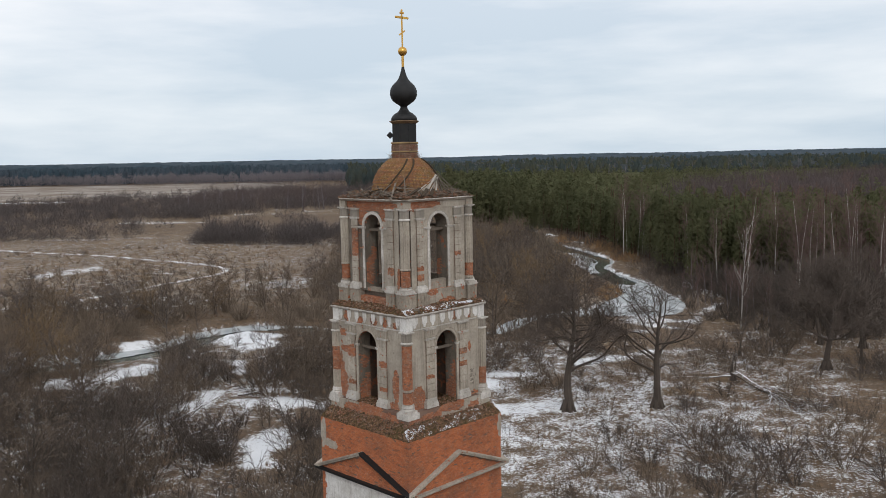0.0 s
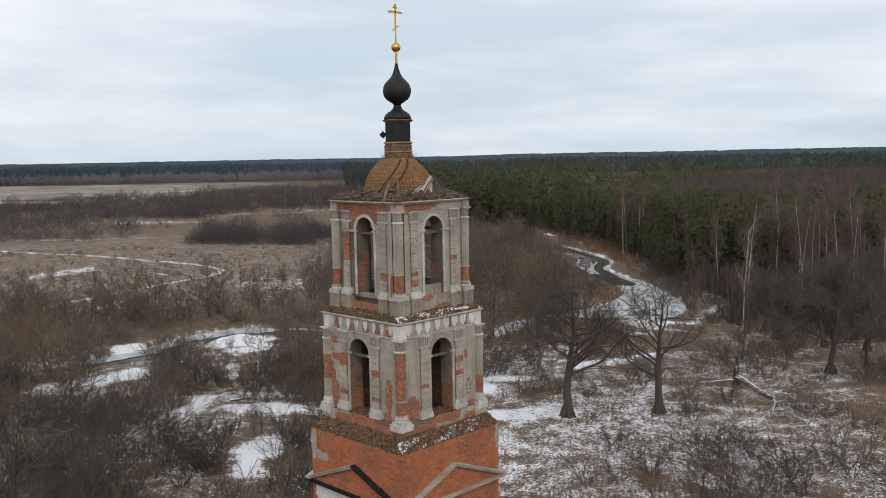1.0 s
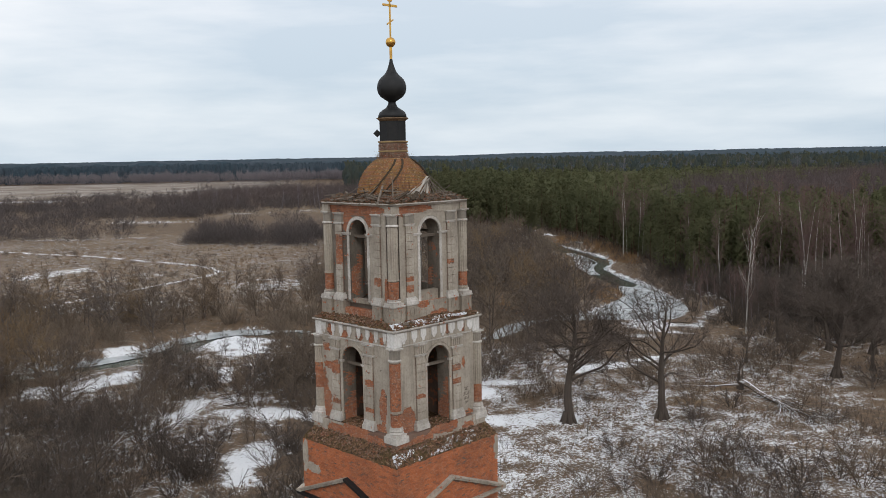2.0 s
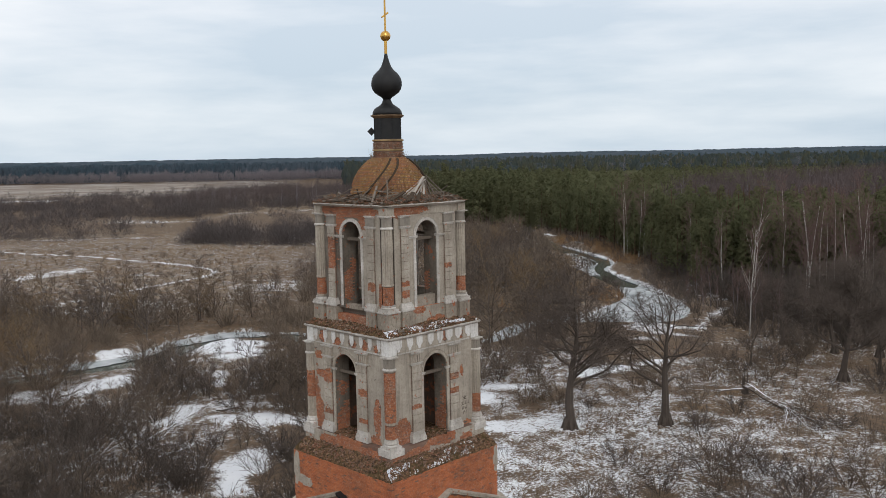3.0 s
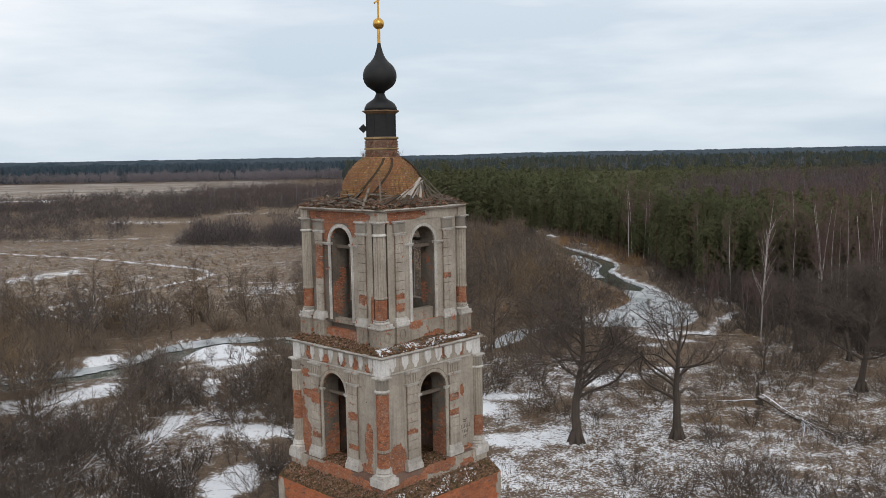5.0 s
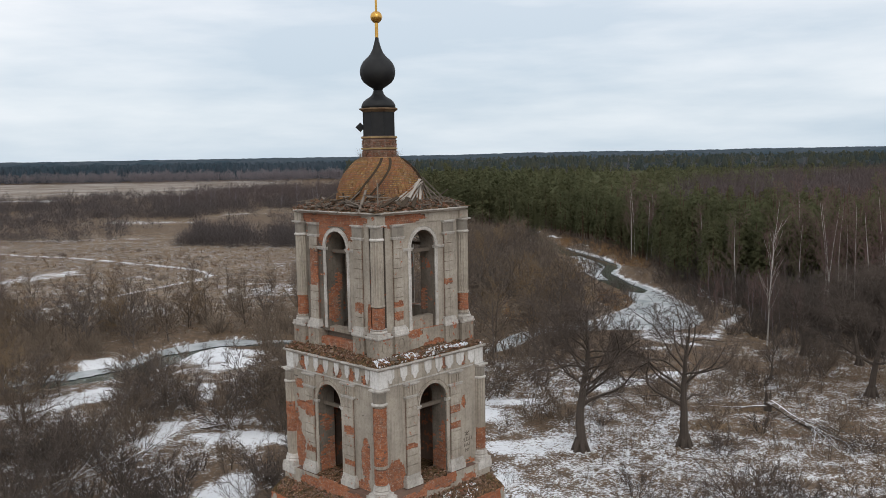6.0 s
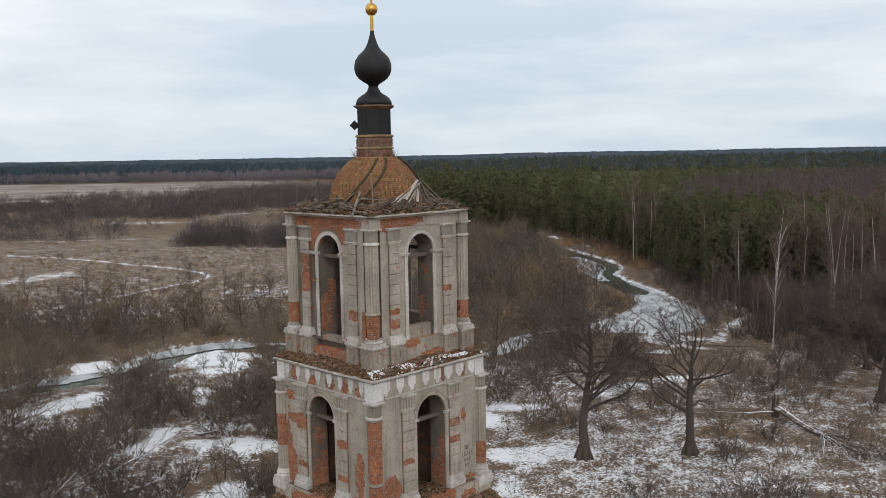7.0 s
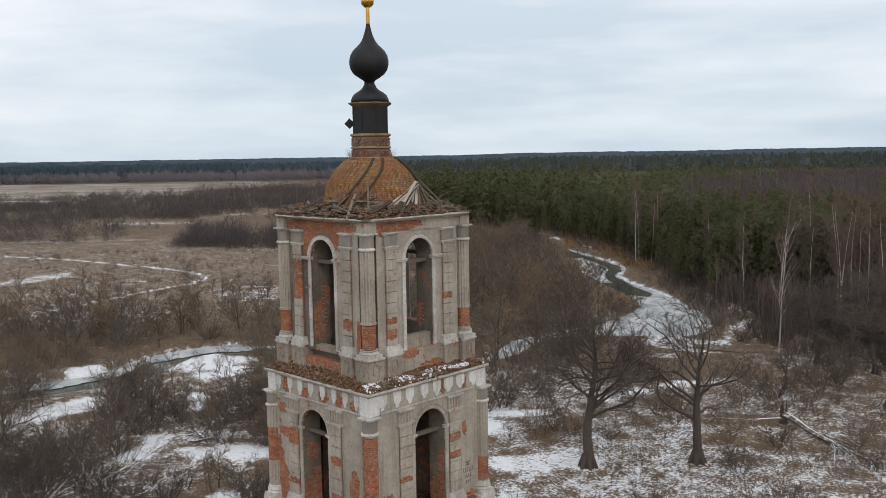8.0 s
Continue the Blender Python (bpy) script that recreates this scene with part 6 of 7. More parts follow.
def spray(seed, hgt, wide, count, blade, slim=0.16):
    """A rounded leafless bush seen from afar: a cloud of thin twig tips that point up and out."""
    rg = np.random.RandomState(seed)
    v, f = [], []
    for i in range(count):
        a, k, q = rg.rand() * 6.283, rg.rand(), math.sqrt(rg.uniform(0.05, 1))
        z = hgt * (0.04 + 0.8 * k)
        w = wide * math.sqrt(max(0.05, 1 - (1.7 * k - 0.62) ** 2)) * q * (1 + 0.3 * math.sin(3 * a + seed))
        p = np.array([w * math.cos(a), w * math.sin(a), z])
        d = np.array([math.cos(a) * q, math.sin(a) * q, 0.55 + k]) + rg.normal(0, 0.3, 3)
        d /= np.linalg.norm(d)
        e = np.cross(d, rg.normal(0, 1, 3))
        e /= np.linalg.norm(e) + 1e-9
        L = blade * rg.uniform(0.6, 1.4)
        m = len(v)
        v += [p - e * L * slim, p + e * L * slim, p + d * L]
        f.append((m, m + 1, m + 2))
    return np.array(v), np.array(f)


def round_bush(seed, hgt, wide, count, blade, slim):
    """A round leafless bush: twig tips over an uneven dome, thin enough to see into."""
    rg = np.random.RandomState(seed)
    v, f = [], []
    for i in range(count):
        a, k, q = rg.rand() * 6.283, rg.rand() ** 0.8, 1 - 0.55 * rg.rand() ** 2
        swell = 1 + 0.22 * math.sin(3 * a + seed) + 0.12 * math.sin(5 * a + 2 * k * 6 + seed)
        n = np.array([math.cos(a) * math.sqrt(1 - k * k), math.sin(a) * math.sqrt(1 - k * k), k])
        p = n * np.array([wide, wide, hgt * 0.85]) * q * swell
        d = n * 0.7 + np.array([0, 0, 0.35]) + rg.normal(0, 0.35, 3)
        d /= np.linalg.norm(d)
        e = np.cross(d, rg.normal(0, 1, 3))
        e /= np.linalg.norm(e) + 1e-9
        L = blade * rg.uniform(0.6, 1.4)
        m = len(v)
        v += [p - e * L * slim, p + e * L * slim, p + d * L]
        f.append((m, m + 1, m + 2))
    return np.array(v), np.array(f)


ROUND = [round_bush(171 + i, 3.4, 2.3, 330, 0.55, 0.06) for i in range(2)]
SPRAYS = [spray(131 + i, 3.2, 1.9, 260, 0.75, 0.05) for i in range(3)]
FAR_SPRAY = round_bush(141, 3.4, 2.9, 170, 0.7, 0.08)
FARB = shape(tree_segs(95, 15, 0.25, [(3, 12, 32, 0.4, 0.05, 0.2, 0.04), (1, 0, 0, 0, 0, 0, 0)]), 3, 1.1)
LODS = [shape(tree_segs(80 + i, h, 0.09, LOD), 3, 2.0) for i, h in enumerate((8, 9, 10))]
BUSH_LOD = shape(tree_segs(91, 3.4, 0.035, SMALL, 8, 0.6), 3, 1.8)
pts = many(31, 420, 60, 135, lambda u, v: v < min(36 if u < 90 else 25, edge(u) - 10) and clear_of_river(u, v) and off_snow(u, v) and open_behind(u, v) and (u < 105 or v > -22) and not (u < 74 and v > 14))
joined("riverside_thicket", BUSH_LOD, pts[:240], TWIG_BROWN, 1, 0.7, 1.3, "brown leafless thicket along the river", "thicket")
joined("riverside_brush", SPRAYS[0], pts[240:], TWIG_BROWN, 2, 0.5, 1.2, "brown leafless thicket along the river", "thicket")
pts = many(32, 650, 118, 275, lambda u, v: hz(u, v, 0.045, 12) > -0.2 and -24 < v < min(36 if u > 195 else 27, edge(u) - 8) and clear_of_river(u, v, 1.0))
wl = many(132, 150, 100, 240, lambda u, v: hz(u, v, 0.06, 13) > -0.25 and 2 < v < min(31, edge(u) - 9) and clear_of_river(u, v, 2.0) and not (u < 118 and v > 26))
joined("valley_willow_bushes", ROUND[0], wl[:85], TWIG_BROWN, 21, 1.0, 1.9, "round brown willow bushes in the valley", "thicket", 0.25)
joined("valley_willow_bushes", ROUND[1], wl[85:], TWIG_GREY, 22, 0.9, 1.6, "round grey-brown willow bushes in the valley", "thicket", 0.25)
joined("valley_thicket", ROUND[1], pts[:190], TWIG_DARK, 2, 0.6, 1.3, "brown brush on the valley floor", "thicket")
joined("valley_trees", LODS[0], pts[190:470], TWIG_BROWN, 2, 0.4, 0.62, "bare brown trees on the valley floor", "thicket")
joined("valley_willows", LODS[1], pts[470:650], TWIG_DARK, 3, 0.35, 0.6, "bare trees on the valley floor", "thicket")
belt = lambda u, v: 206 + hz(u, 0.3 * v, 0.05, 7) * 10 < u < 240 and -72 < v < -22 and hz(u, v, 0.08, 2) > -0.3
pts = many(33, 230, 202, 242, belt, -80, -20)
joined("hedge_thicket", ROUND[0], pts, SCRUB, 3, 0.5, 1.7, "dark belt of bare bushes across the meadow", "thicket", 0.4)
joined("hedge_trees", LODS[0], pts[:60], SCRUB, 13, 0.45, 0.8, "bare trees in the belt of bushes", "thicket", 0.3)
left_scrub = lambda u, v: u > 232 + (v + 137) * -0.1 and v < -98 and not strip_gap(u, v) and hz(u, v, 0.05, 2) > (-0.3 if v < -118 or u > 340 else -0.1)
pts = many(133, 560, 230, 420, left_scrub, -260, -96)
joined("hedge_thicket", FAR_SPRAY, pts, SCRUB, 33, 0.6, 1.7, "dark bare scrub on the far side of the meadow", "thicket", 0.4)
joined("scrub_trees", LODS[1], pts[:60], SCRUB, 35, 0.4, 0.8, "bare trees in the scrub", "thicket", 0.3)
pts = many(34, 330, 378, 520, lambda u, v: v < edge(u) - 5 and not strip_gap(u, v) and v > -128 + hz(u, v, 0.03, 4) * 16)
joined("far_thicket", LODS[2], pts, MAUVE, 4, 0.6, 1.1, "far band of bare birches and alders", "thicket")
pts = many(134, 18, 376, 470, lambda u, v: -118 < v < -35 and not strip_gap(u, v))
joined("far_birches", FARB, pts, FAR_BIRCH, 34, 0.55, 0.8, "pale stems of far bare birches", "thicket")
pts = many(35, 130, 100, 205, lambda u, v: v < -22 and hz(u, v, 0.04, 9) > -0.1)
joined("meadow_bushes", ROUND[1], pts, TWIG_DARK, 5, 0.15, 0.5, "scattered low bushes on the meadow", "thicket")
pts = many(36, 200, 62, 130, lambda u, v: edge(u) - 13 + hz(u, v, 0.06, 5) * 6 < v < edge(u) + 4 and clear_of_river(u, v) and off_snow(u, v, 0.75) and open_behind(u, v))
joined("wood_edge_thicket", BUSH_LOD, pts, TWIG_DARK, 6, 0.4, 0.95, "brown brush along the edge of the pine wood", "thicket")


pts = many(39, 130, 68, 150, lambda u, v: edge(u) + 1 < v < edge(u) + 13)
joined("wood_edge_thicket", BUSH_LOD, pts, TWIG_GREY, 16, 0.8, 1.9, "grey undergrowth inside the edge of the pine wood", "thicket")


# pines: trunk and tufts of needles
def pine_template(seed, hgt, tufts, blades, low=0.5, wide=2.3, blade=0.75):
    rg = np.random.RandomState(seed)
    trunk = tubes([(0, 0, -0.2, 0.1, 0, hgt * 0.5, 0.19, 0.14), (0.1, 0, hgt * 0.5, 0, 0.1, hgt * 0.95, 0.14, 0.05)], 5)
    v, f = [], []
    for i in range(tufts):
        k = rg.rand() ** 0.8
        z = hgt * (low + (1 - low) * k)
        r = wide * (1 - k ** 1.8) ** 0.7 * math.sqrt(rg.uniform(0.25, 1)) + 0.15
        a = rg.rand() * 6.283
        c = np.array([r * math.cos(a), r * math.sin(a), z + rg.uniform(-0.3, 0.3)])
        for j in range(blades):
            n = rg.normal(0, 0.36, 3) + np.array([math.cos(a) * 0.8, math.sin(a) * 0.8, 0.9])
            n /= np.linalg.norm(n)
            d = np.cross(n, rg.normal(0, 1, 3))
            d /= np.linalg.norm(d)
            e = np.cross(d, n)
            L = blade * rg.uniform(0.7, 1.3)
            o = c + rg.normal(0, 0.22, 3) * blade
            m = len(v)
            v += [o - e * L * 0.27, o + e * L * 0.27, o + d * L * 1.25]
            f.append((m, m + 1, m + 2))
    return trunk, (np.array(v), np.array(f))


PINES = []
for i, (h, lo) in enumerate(((16, 0.14), (17.5, 0.2), (14.5, 0.1), (16.5, 0.16), (13, 0.08))):
    tr, cr = pine_template(100 + i, h, 330, 7, lo, 2.3, 0.42)
    PINES.append((array_mesh("trunk", *tr, PINE_BARK), array_mesh("crown", *cr, NEEDLES)))
for u, v in many(41, 205, 90, 292, lambda u, v: pine_edge(u) < v < pine_edge(u) + 11):
    plant(PINES[rng.randrange(5)], "pine_tree", "tall dark green pine at the wood's edge", "tree", "pines", u, v, rng.uniform(0.66, 0.9))


def mauve(u, v):
    """Young birch wood behind the pines."""
    w = hz(u, v, 0.03, 18) * 14
    return u > 203 + w and v > 68 + (u - 203) * 0.28 + w and u < np.interp(v, [71, 106, 153, 190, 278, 400], [235, 350, 462, 515, 583, 620]) + 2 * w and hz(u, v, 0.03, 19) > -0.36


birchy = lambda u, v: hz(u, v, 0.012, 8) > 0.42 or mauve(u, v)
for i in range(2):
    tr, cr = pine_template(110 + i, 16, 78, 6, 0.35, 2.5, 0.62)
    pts = many(50 + i, 430, 84, 245, lambda u, v: v > pine_edge(u) + 7 and not mauve(u, v))
    joined("pine_wood", cr, pts, NEEDLES, 50 + i, 0.62, 0.86, "dense pine wood", "forest")
    joined("pine_trunks", tr, pts[:200], PINE_BARK, 50 + i, 0.75, 0.95, "trunks inside the pine wood", "forest")
pts = many(54, 1500, 235, 660, lambda u, v: v > edge(u) + 8 and not birchy(u, v))
joined("pine_wood", pine_template(114, 16, 26, 5, 0.45, 2.7, 0.9)[1], pts, NEEDLES, 54, 0.64, 0.88, "dense pine wood", "forest")
pts = many(57, 150, 120, 560, lambda u, v: v > edge(u) + 12 and birchy(u, v))
joined("birch_wood", LODS[2], pts, MAUVE, 57, 0.8, 1.2, "bare birches among the pines", "forest")
BIRCH_SPRAY = spray(161, 12.5, 2.4, 80, 2.6, 0.022)
pts = many(66, 1300, 205, 620, lambda u, v: mauve(u, v))
joined("young_birches", BIRCH_SPRAY, pts, MAUVE, 66, 0.8, 1.2, "young bare birches with mauve crowns", "forest", 0.2)


def canopy_sheet(name, u0, u1, step, low, bump, ok, material, label, scale, seed, half=0.62):
    """The closed roof of a wood: a bumpy sheet of crowns, cut where ok() says that the wood ends."""
    uu = np.arange(u0, u1, step)
    vv = np.arange(-(u1 + 60) * half, (u1 + 60) * half, step)
    A, B = np.meshgrid(uu, vv, indexing="ij")
    C = low + bump * smooth_noise(A, B, scale, seed) + bump * 0.5 * smooth_noise(A, B, scale * 0.5, seed + 1) + height(A, B)
    keep = np.vectorize(ok)(A[:-1, :-1], B[:-1, :-1])
    inner = np.zeros(A.shape, bool)
    inner[1:-1, 1:-1] = keep[:-1, :-1] & keep[1:, :-1] & keep[:-1, 1:] & keep[1:, 1:]
    C = np.where(inner, C, height(A, B) - 0.2)
    q = np.arange(A.size).reshape(A.shape)
    F = np.stack([q[:-1, :-1], q[:-1, 1:], q[1:, 1:], q[1:, :-1]], -1)[keep][:, ::-1]
    used, inv = np.unique(F, return_inverse=True)
    P = np.stack([(A + B) * math.sqrt(0.5), (A - B) * math.sqrt(0.5), C], -1).reshape(-1, 3)[used]
    return tagged(new(name, array_mesh(name, P, inv.reshape(F.shape), material, False)), label, "forest", kind="stuff")


scrubby = lambda u, v: v < edge(u) - 4 and abs(v) < (u + 60) * 0.58 and not strip_gap(u, v) and u < np.interp(v, [-275, -248, -228, -180, -130], [500, 520, 560, 600, 640]) and hz(u, v, 0.014, 21) + 0.5 * hz(u, v, 0.05, 22) > (-0.2 if u > 330 else 0.05)
for i in range(3):
    pts = many(37 + i, 440, 300, 640, scrubby)
    joined("far_scrub", FAR_SPRAY, pts, SCRUB, 37 + i, 0.5, 1.6, "dark leafless scrub across the valley", "thicket", 0.3)
pts = many(58, 190, 258, 360, lambda u, v: edge(u) - 1 < v < edge(u) + 40, -30, 60)
joined("pine_wood", pine_template(115, 17, 58, 6, 0.2, 2.6, 0.8)[1], pts, NEEDLES, 58, 0.75, 1.1, "front of the pine wood", "forest")
canopy_sheet("pine_canopy", 84, 700, 2.6, 6.6, 3.2, lambda u, v: pine_edge(u) + 9 < v < (u + 60) * 0.6 and not birchy(u, v) and not mauve(u + 3, v - 3), NEEDLES, "closed crowns of the pine wood", 6, 41)
pts = many(67, 120, 118, 250, lambda u, v: river_v(u) + 4.5 < v < edge(u) + 2, 25, 55)
joined("bank_brush", ROUND[0], pts[:70], TWIG_DARK, 67, 0.25, 0.7, "dark brush between the river and the pines", "thicket", 0.3)
joined("bank_brush", ROUND[1], pts[70:], TWIG_OCHRE, 68, 0.2, 0.5, "rusty brush on the river bank", "thicket", 0.3)
# birches at the wood's edge
for u, v, k, s in ((71.6, 44.7, 0, 1.0), (160, 47, 1, 0.9), (165, 49, 2, 0.9), (158, 50, 3, 0.85), (162, 52, 1, 0.9), (120, 51, 2, 0.7)):
    plant(BIRCHES[k], "birch_tree", "bare birch with a white trunk", "tree", "birches", u, v, s)
for u, v in many(42, 30, 78, 110, lambda u, v: edge(u) + 1 < v < pine_edge(u) + 4 and v < 84):
    plant(BIRCHES[rng.randrange(1, 4)], "birch_tree", "bare birch with a white trunk", "tree", "birches", u, v, rng.uniform(0.72, 0.98))
YOUNG_BIRCH = [bare_tree(64 + i, h, 0.05, BIRCH[:3], FAR_BIRCH, TWIG_RED, fat=1.3, limb=0.4) for i, h in enumerate((8.0, 6.5))]
for u, v in many(43, 20, 76, 102, lambda u, v: 41 + (95 - u) * 0.25 < v < edge(u) + 2 and clear_of_river(u, v, 1.0)):
    plant(YOUNG_BIRCH[rng.randrange(2)], "birch_tree", "slim young bare birch before the wood", "tree", "birches", u, v, rng.uniform(0.6, 1.0))
pts = many(44, 300, 70, 112, lambda u, v: edge(u) < v < pine_edge(u) + 5 and v < 88)
joined("birch_undergrowth", ROUND[0], pts[:210], TWIG_DARK, 44, 0.6, 1.7, "dark leafless undergrowth among birches", "thicket", 0.3)

# woods out to the horizon
FAR = tubes([(0, 0, 1, 0.2, 0, 11, 3.0, 2.8), (0.2, 0, 10.5, 0, 0.2, 15.5, 2.8, 0.9), (1.2, 1.0, 6, 1.8, 1.3, 13.0, 2.1, 0.9), (-1.5, -0.6, 5, -2.0, -0.6, 12, 2.2, 0.8)], 5)
FAR_LEFT = lambda u: -60 - (u - 600) * 0.1
pts = many(61, 3600, 560, 1500, lambda u, v: v > FAR_LEFT(u) and not mauve(u, v) and (u > 620 or v < edge(u)) and (hz(u, v, 0.006, 9) < 0.12 or v > 70))
joined("distant_pine_wood", FAR, pts, HAZED_NEEDLES, 61, 0.8, 1.15, "pine woods reaching to the horizon", "forest")
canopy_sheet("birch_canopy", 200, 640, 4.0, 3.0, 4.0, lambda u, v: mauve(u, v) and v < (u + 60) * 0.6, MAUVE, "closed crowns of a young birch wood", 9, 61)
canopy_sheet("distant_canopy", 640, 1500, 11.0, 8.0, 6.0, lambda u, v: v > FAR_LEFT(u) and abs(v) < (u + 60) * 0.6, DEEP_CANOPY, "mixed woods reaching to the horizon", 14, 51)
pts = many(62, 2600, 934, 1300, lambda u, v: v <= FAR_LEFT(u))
joined("distant_wood", FAR, pts, HAZED_CANOPY, 62, 0.8, 1.1, "dark wood beyond the pale field", "forest")
STRIP_SPRAY = spray(162, 11, 3.0, 46, 3.2, 0.05)
pts = many(63, 700, 868, 934, lambda u, v: v <= FAR_LEFT(u) and u > 870 + np.clip((v + 266) * -0.24, 0, 60) and hz(u, v, 0.02, 51) > -0.4)
joined("distant_birches", STRIP_SPRAY, pts, FAR_BIRCH, 63, 0.7, 1.05, "belt of bare birches before the wood", "forest", 0.2)
pts = many(163, 60, 880, 930, lambda u, v: v <= FAR_LEFT(u))
joined("distant_birches", FARB, pts, FAR_BIRCH, 163, 0.5, 0.75, "stems of bare birches before the wood", "forest")
pts = many(64, 500, 620, 1100, lambda u, v: v > FAR_LEFT(u) and hz(u, v, 0.006, 9) > 0.1)
joined("distant_birches", FARB, pts, FAR_BIRCH, 64, 0.9, 1.25, "bare birches among distant pines", "forest")
pts = many(65, 150, 215, 600, lambda u, v: mauve(u, v))
joined("distant_birches", FARB, pts, FAR_BIRCH, 65, 0.6, 0.9, "pale stems of young birches beyond the pines", "forest")
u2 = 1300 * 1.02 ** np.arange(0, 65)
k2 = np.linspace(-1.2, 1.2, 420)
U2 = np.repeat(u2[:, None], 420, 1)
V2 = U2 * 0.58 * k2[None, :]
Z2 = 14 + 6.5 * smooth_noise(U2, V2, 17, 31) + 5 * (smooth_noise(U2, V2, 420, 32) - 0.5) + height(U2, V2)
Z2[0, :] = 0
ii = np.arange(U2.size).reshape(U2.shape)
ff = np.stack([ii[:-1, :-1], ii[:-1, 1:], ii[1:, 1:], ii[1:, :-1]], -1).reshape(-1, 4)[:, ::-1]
# The horizon's bluish haze comes from this wood's own material colour.
tagged(new("horizon_wood", array_mesh("horizon_wood", np.stack([(U2 + V2) * math.sqrt(0.5), (U2 - V2) * math.sqrt(0.5), Z2], -1).reshape(-1, 3), ff, HAZED_CANOPY, True)), "endless dark woods along the horizon", "forest", kind="stuff")

# dry grass standing out of the snow
def grass_tuft(seed, blades, tall):
    rg = np.random.RandomState(seed)
    v, f = [], []
    for k in range(blades):
        a, q = rg.rand() * 6.283, rg.uniform(0, 0.22)
        p = np.array([q * math.cos(a), q * math.sin(a), -0.05])
        t = tall * rg.uniform(0.5, 1.2)
        d = np.array([math.cos(a) * 0.5, math.sin(a) * 0.5, 1.0]) * t + rg.normal(0, 0.12, 3) * t
        m = len(v)
        v += [p + [0.025, 0, 0], p + [-0.012, 0.022, 0], p + [-0.012, -0.022, 0], p + d]
        f += [(m, m + 1, m + 3), (m + 1, m + 2, m + 3), (m + 2, m, m + 3)]
    return np.array(v), np.array(f)


TUFTS = grass_tuft(151, 7, 0.42)
SAPLING = shape(tree_segs(96, 1.8, 0.018, TUFT, 3, 0.35), 3, 1.0)
pts = many(76, 330, 2, 66, lambda u, v: hz(u, v, 0.1, 36) > -0.15 and clear_of_river(u, v) and open_behind(u, v, 3.0), 5, 58)
joined("saplings", SAPLING, pts, TWIG_DARK, 76, 0.5, 1.2, "thin leafless saplings in patchy snow", "thicket", 0.3)
pts = many(71, 4600, -6, 66, lambda u, v: 6 < v < 60 and hz(u, v, 0.16, 31) > -0.2 and clear_of_river(u, v) and off_snow(u, v, 0.7, 0.8), 5, 62)
joined("dry_grass", TUFTS, pts, DRY_GRASS, 71, 0.4, 1.1, "brown dry grass standing out of patchy snow", "grass", 0.3)
pts = many(72, 1300, -6, 62, lambda u, v: hz(u, v, 0.16, 32) > 0.0 and clear_of_river(u, v) and off_snow(u, v, 0.7, 0.8), -50, -5)
joined("dry_grass", TUFTS, pts, DRY_GRASS, 72, 0.6, 1.4, "brown dry grass between the shrubs", "grass", 0.3)
pts = many(73, 2400, 84, 205, lambda u, v: (v < -20 and hz(u, v, 0.08, 33) > -0.12) or (0 < v < 34 and clear_of_river(u, v)))
joined("dry_grass", TUFTS, pts, DRY_GRASS, 73, 0.9, 2.2, "tall dry grass on the flood meadow", "grass", 0.3)

pts = many(74, 560, 84, 215, lambda u, v: clear_of_river(u, v, 1.3) and any(math.hypot((u - p) / a, (v - q) / b) < 1 for p, q, a, b in ((106, 33, 9, 3.5), (93, 15.5, 7, 3), (160, 46.5, 16, 3), (182, 46, 14, 4), (204, 40, 9, 3.5))), 8, 54)
joined("dry_grass", TUFTS, pts, REED, 74, 1.4, 3.2, "rusty reed grass on the river bank", "grass", 0.3)

# fallen tree with its splintered stump
x, y = uv(41.9, 33.6)
snag = thing("fallen_tree", "bleached fallen tree broken from its jagged stump", "fallen tree", at=(x, y, ground_z(41.9, 33.6)))
g = Geo()
for k in range(7):
    a = k * 0.9
    g.add([(0.3 * math.cos(a), 0.3 * math.sin(a), -0.2), (0.3 * math.cos(a + 0.9), 0.3 * math.sin(a + 0.9), -0.2), (0.22 * math.cos(a + 0.9), 0.22 * math.sin(a + 0.9), 0.7 + 0.7 * ((k * 37) % 10) / 10), (0.2 * math.cos(a + 0.4), 0.2 * math.sin(a + 0.4), 1.1 + 0.9 * ((k * 53) % 10) / 10), (0, 0, 0.4)],
          [(0, 1, 2, 3), (0, 3, 4), (3, 2, 4), (1, 4, 2)])
g.v = [(x * 1.35, y * 1.35, z * 1.3) for x, y, z in g.v]
part("stump", g, OAK_BARK, snag, "splintered dark stump")
rg = np.random.RandomState(77)
dx, dy = np.array(uv(-10.8, 3.0)) - np.array(uv(0, 0))
segs = []
grow(rg, (0, 0, 0.9), np.array([dx, dy, -0.7]) / np.linalg.norm([dx, dy, 0.7]), 11.3, 0.31, [(7, 12, 26, 0.55, 0.0, 0.3, 0.05), (4, 6, 32, 0.5, 0.0, 0.3, 0.1), (2, 0, 0, 0, 0, 0, 0.1)], 0, segs)
segs = np.array(segs)
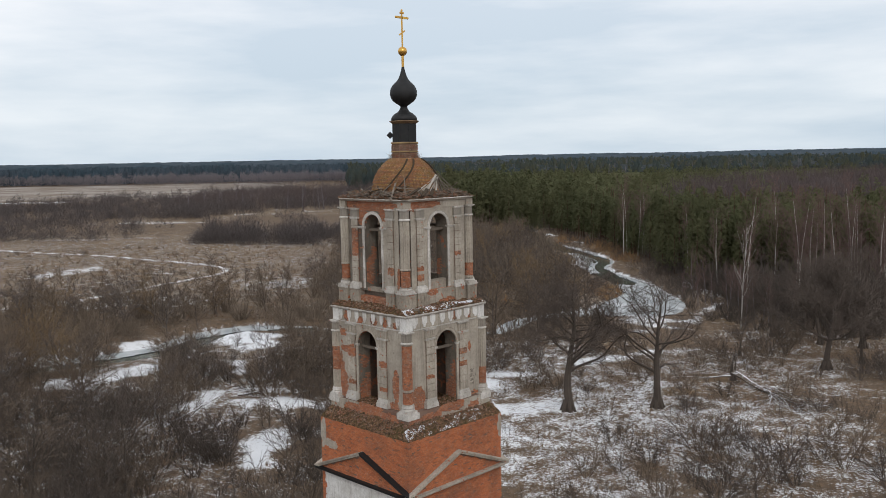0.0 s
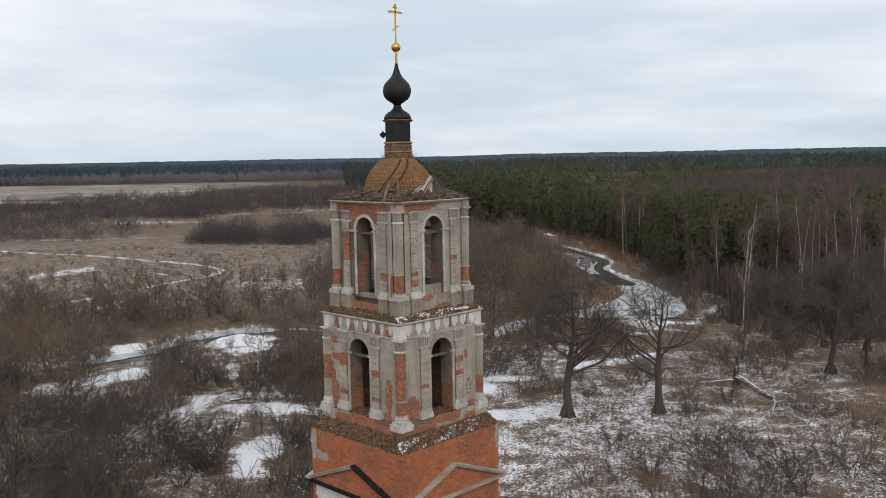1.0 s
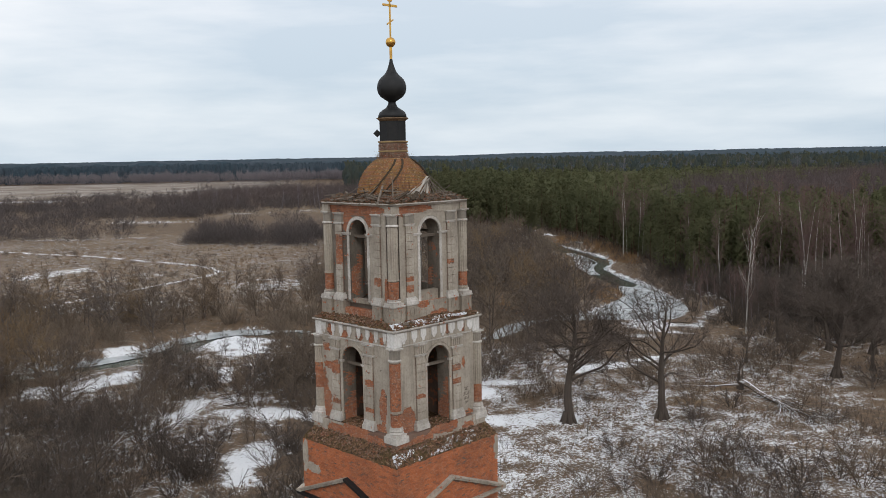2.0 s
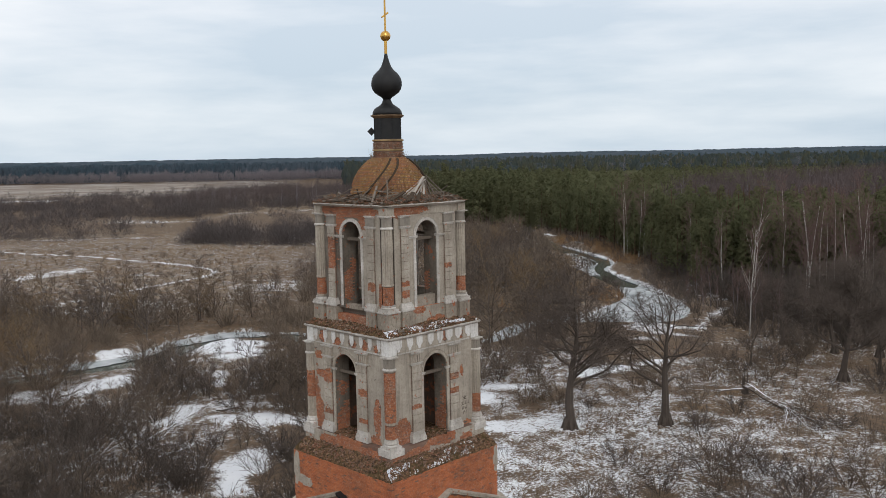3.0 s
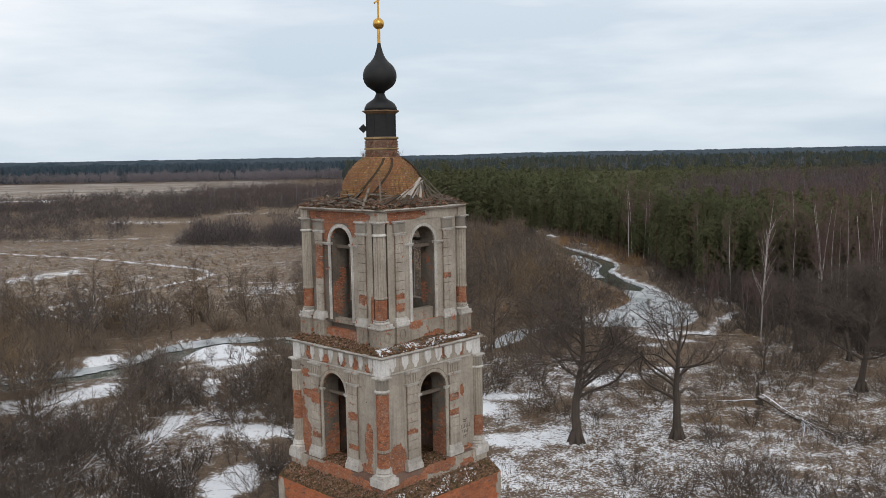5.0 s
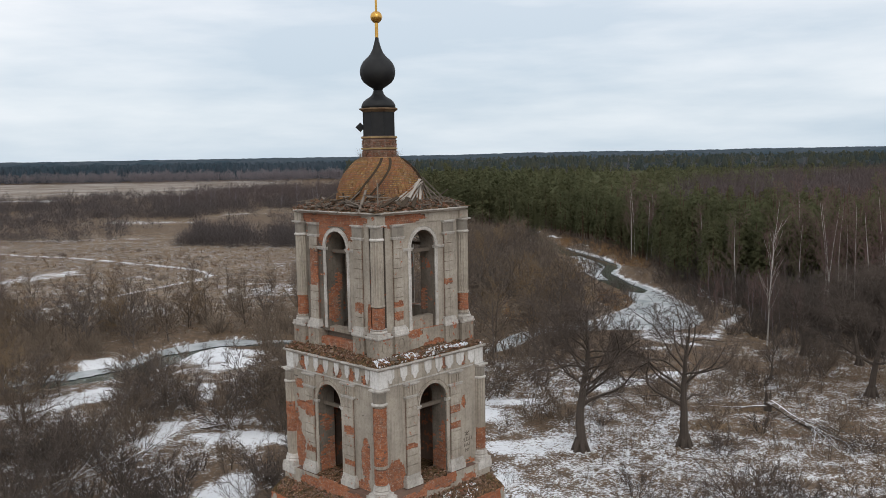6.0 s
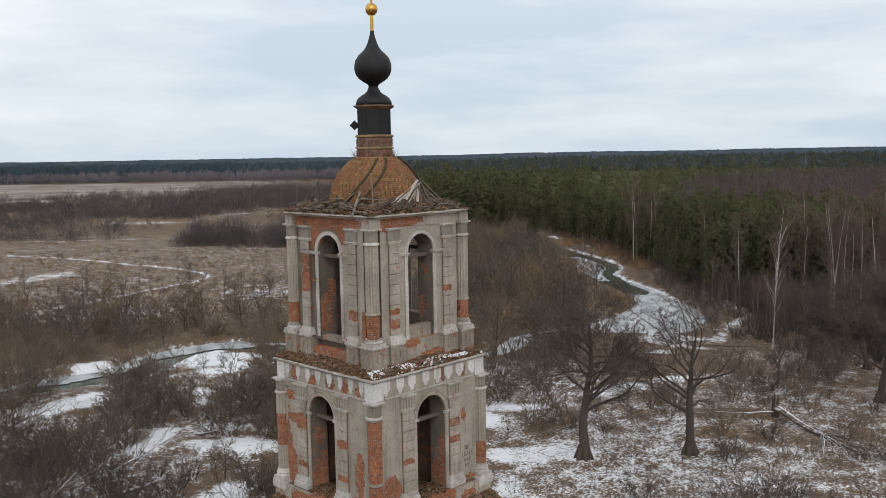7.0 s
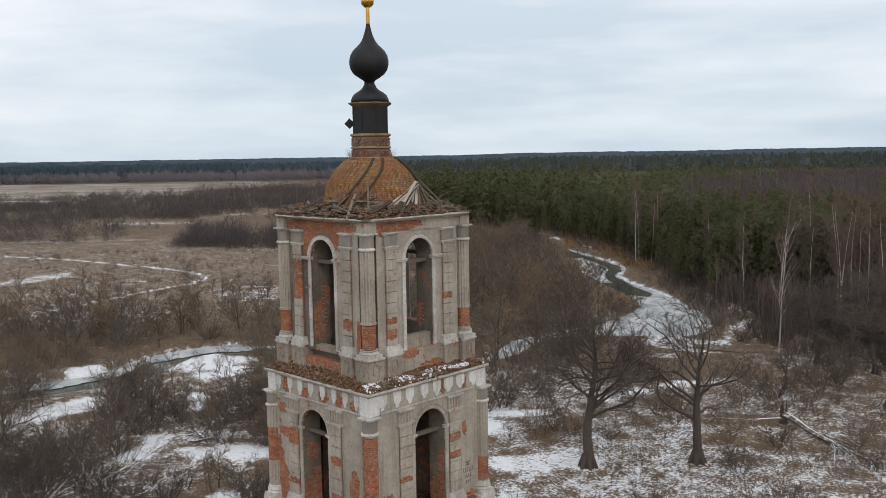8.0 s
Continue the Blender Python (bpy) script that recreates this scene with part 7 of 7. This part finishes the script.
segs[:, 2], segs[:, 5] = np.maximum(segs[:, 2], segs[:, 6] * 0.8), np.maximum(segs[:, 5], segs[:, 7] * 0.8)
part("log", mesh_of("log", segs, LOG, 5), None, snag, "bleached trunk and limbs")
segs = []
dx, dy = np.array(uv(3.2, -6.4)) - np.array(uv(0, 0))
grow(rg, (-0.2, 0, 0.5), np.array([dx, dy, -0.35]) / np.linalg.norm([dx, dy, 0.35]), 6.0, 0.13, [(6, 5, 30, 0.4, 0.0, 0.3, 0.09), (3, 0, 0, 0, 0.0, 0.3, 0.1)], 0, segs)
segs = np.array(segs)
segs[:, 2], segs[:, 5] = np.maximum(segs[:, 2], segs[:, 6] * 0.8), np.maximum(segs[:, 5], segs[:, 7] * 0.8)
part("limb", mesh_of("limb", segs, LOG, 5), None, snag, "snow-topped broken limb")

# snow-dusted branches that lie broken in the thicket
for k, (u, v, ang, L) in enumerate(((23.6, -25.9, 20, 6.5), (29.2, -23.9, 35, 7.5), (31.1, -22.4, 10, 5.0), (39.6, -29.4, 30, 5.0), (20.8, -27.9, 40, 6.0), (26, -21, 60, 5.5), (33, -26, -20, 5.0), (40, -19.5, 80, 4.0), (68, -31, 100, 5.0))):
    rg = np.random.RandomState(200 + k)
    x, y = uv(u, v)
    a = radians(ang)
    dx, dy = np.array(uv(math.cos(a), math.sin(a))) - np.array(uv(0, 0))
    segs = []
    grow(rg, (0, 0, 0.10), np.array([dx, dy, 0.16]), L, 0.13, [(6, 9, 34, 0.5, 0.0, 0.25, 0.07), (3, 5, 36, 0.5, 0.02, 0.2, 0.12), (1, 0, 0, 0, 0.03, 0, 0.1)], 0, segs)
    segs = np.array(segs)
    segs[:, 2], segs[:, 5] = np.maximum(segs[:, 2], segs[:, 6] * 0.8), np.maximum(segs[:, 5], segs[:, 7] * 0.8)
    tagged(new("fallen_branch", mesh_of("fallen_branch", segs, LOG, 4)), "fallen leafless branch dusted with snow in a thicket", "branch", "fallen branches").matrix_basis = pose(x, y, ground_z(u, v))
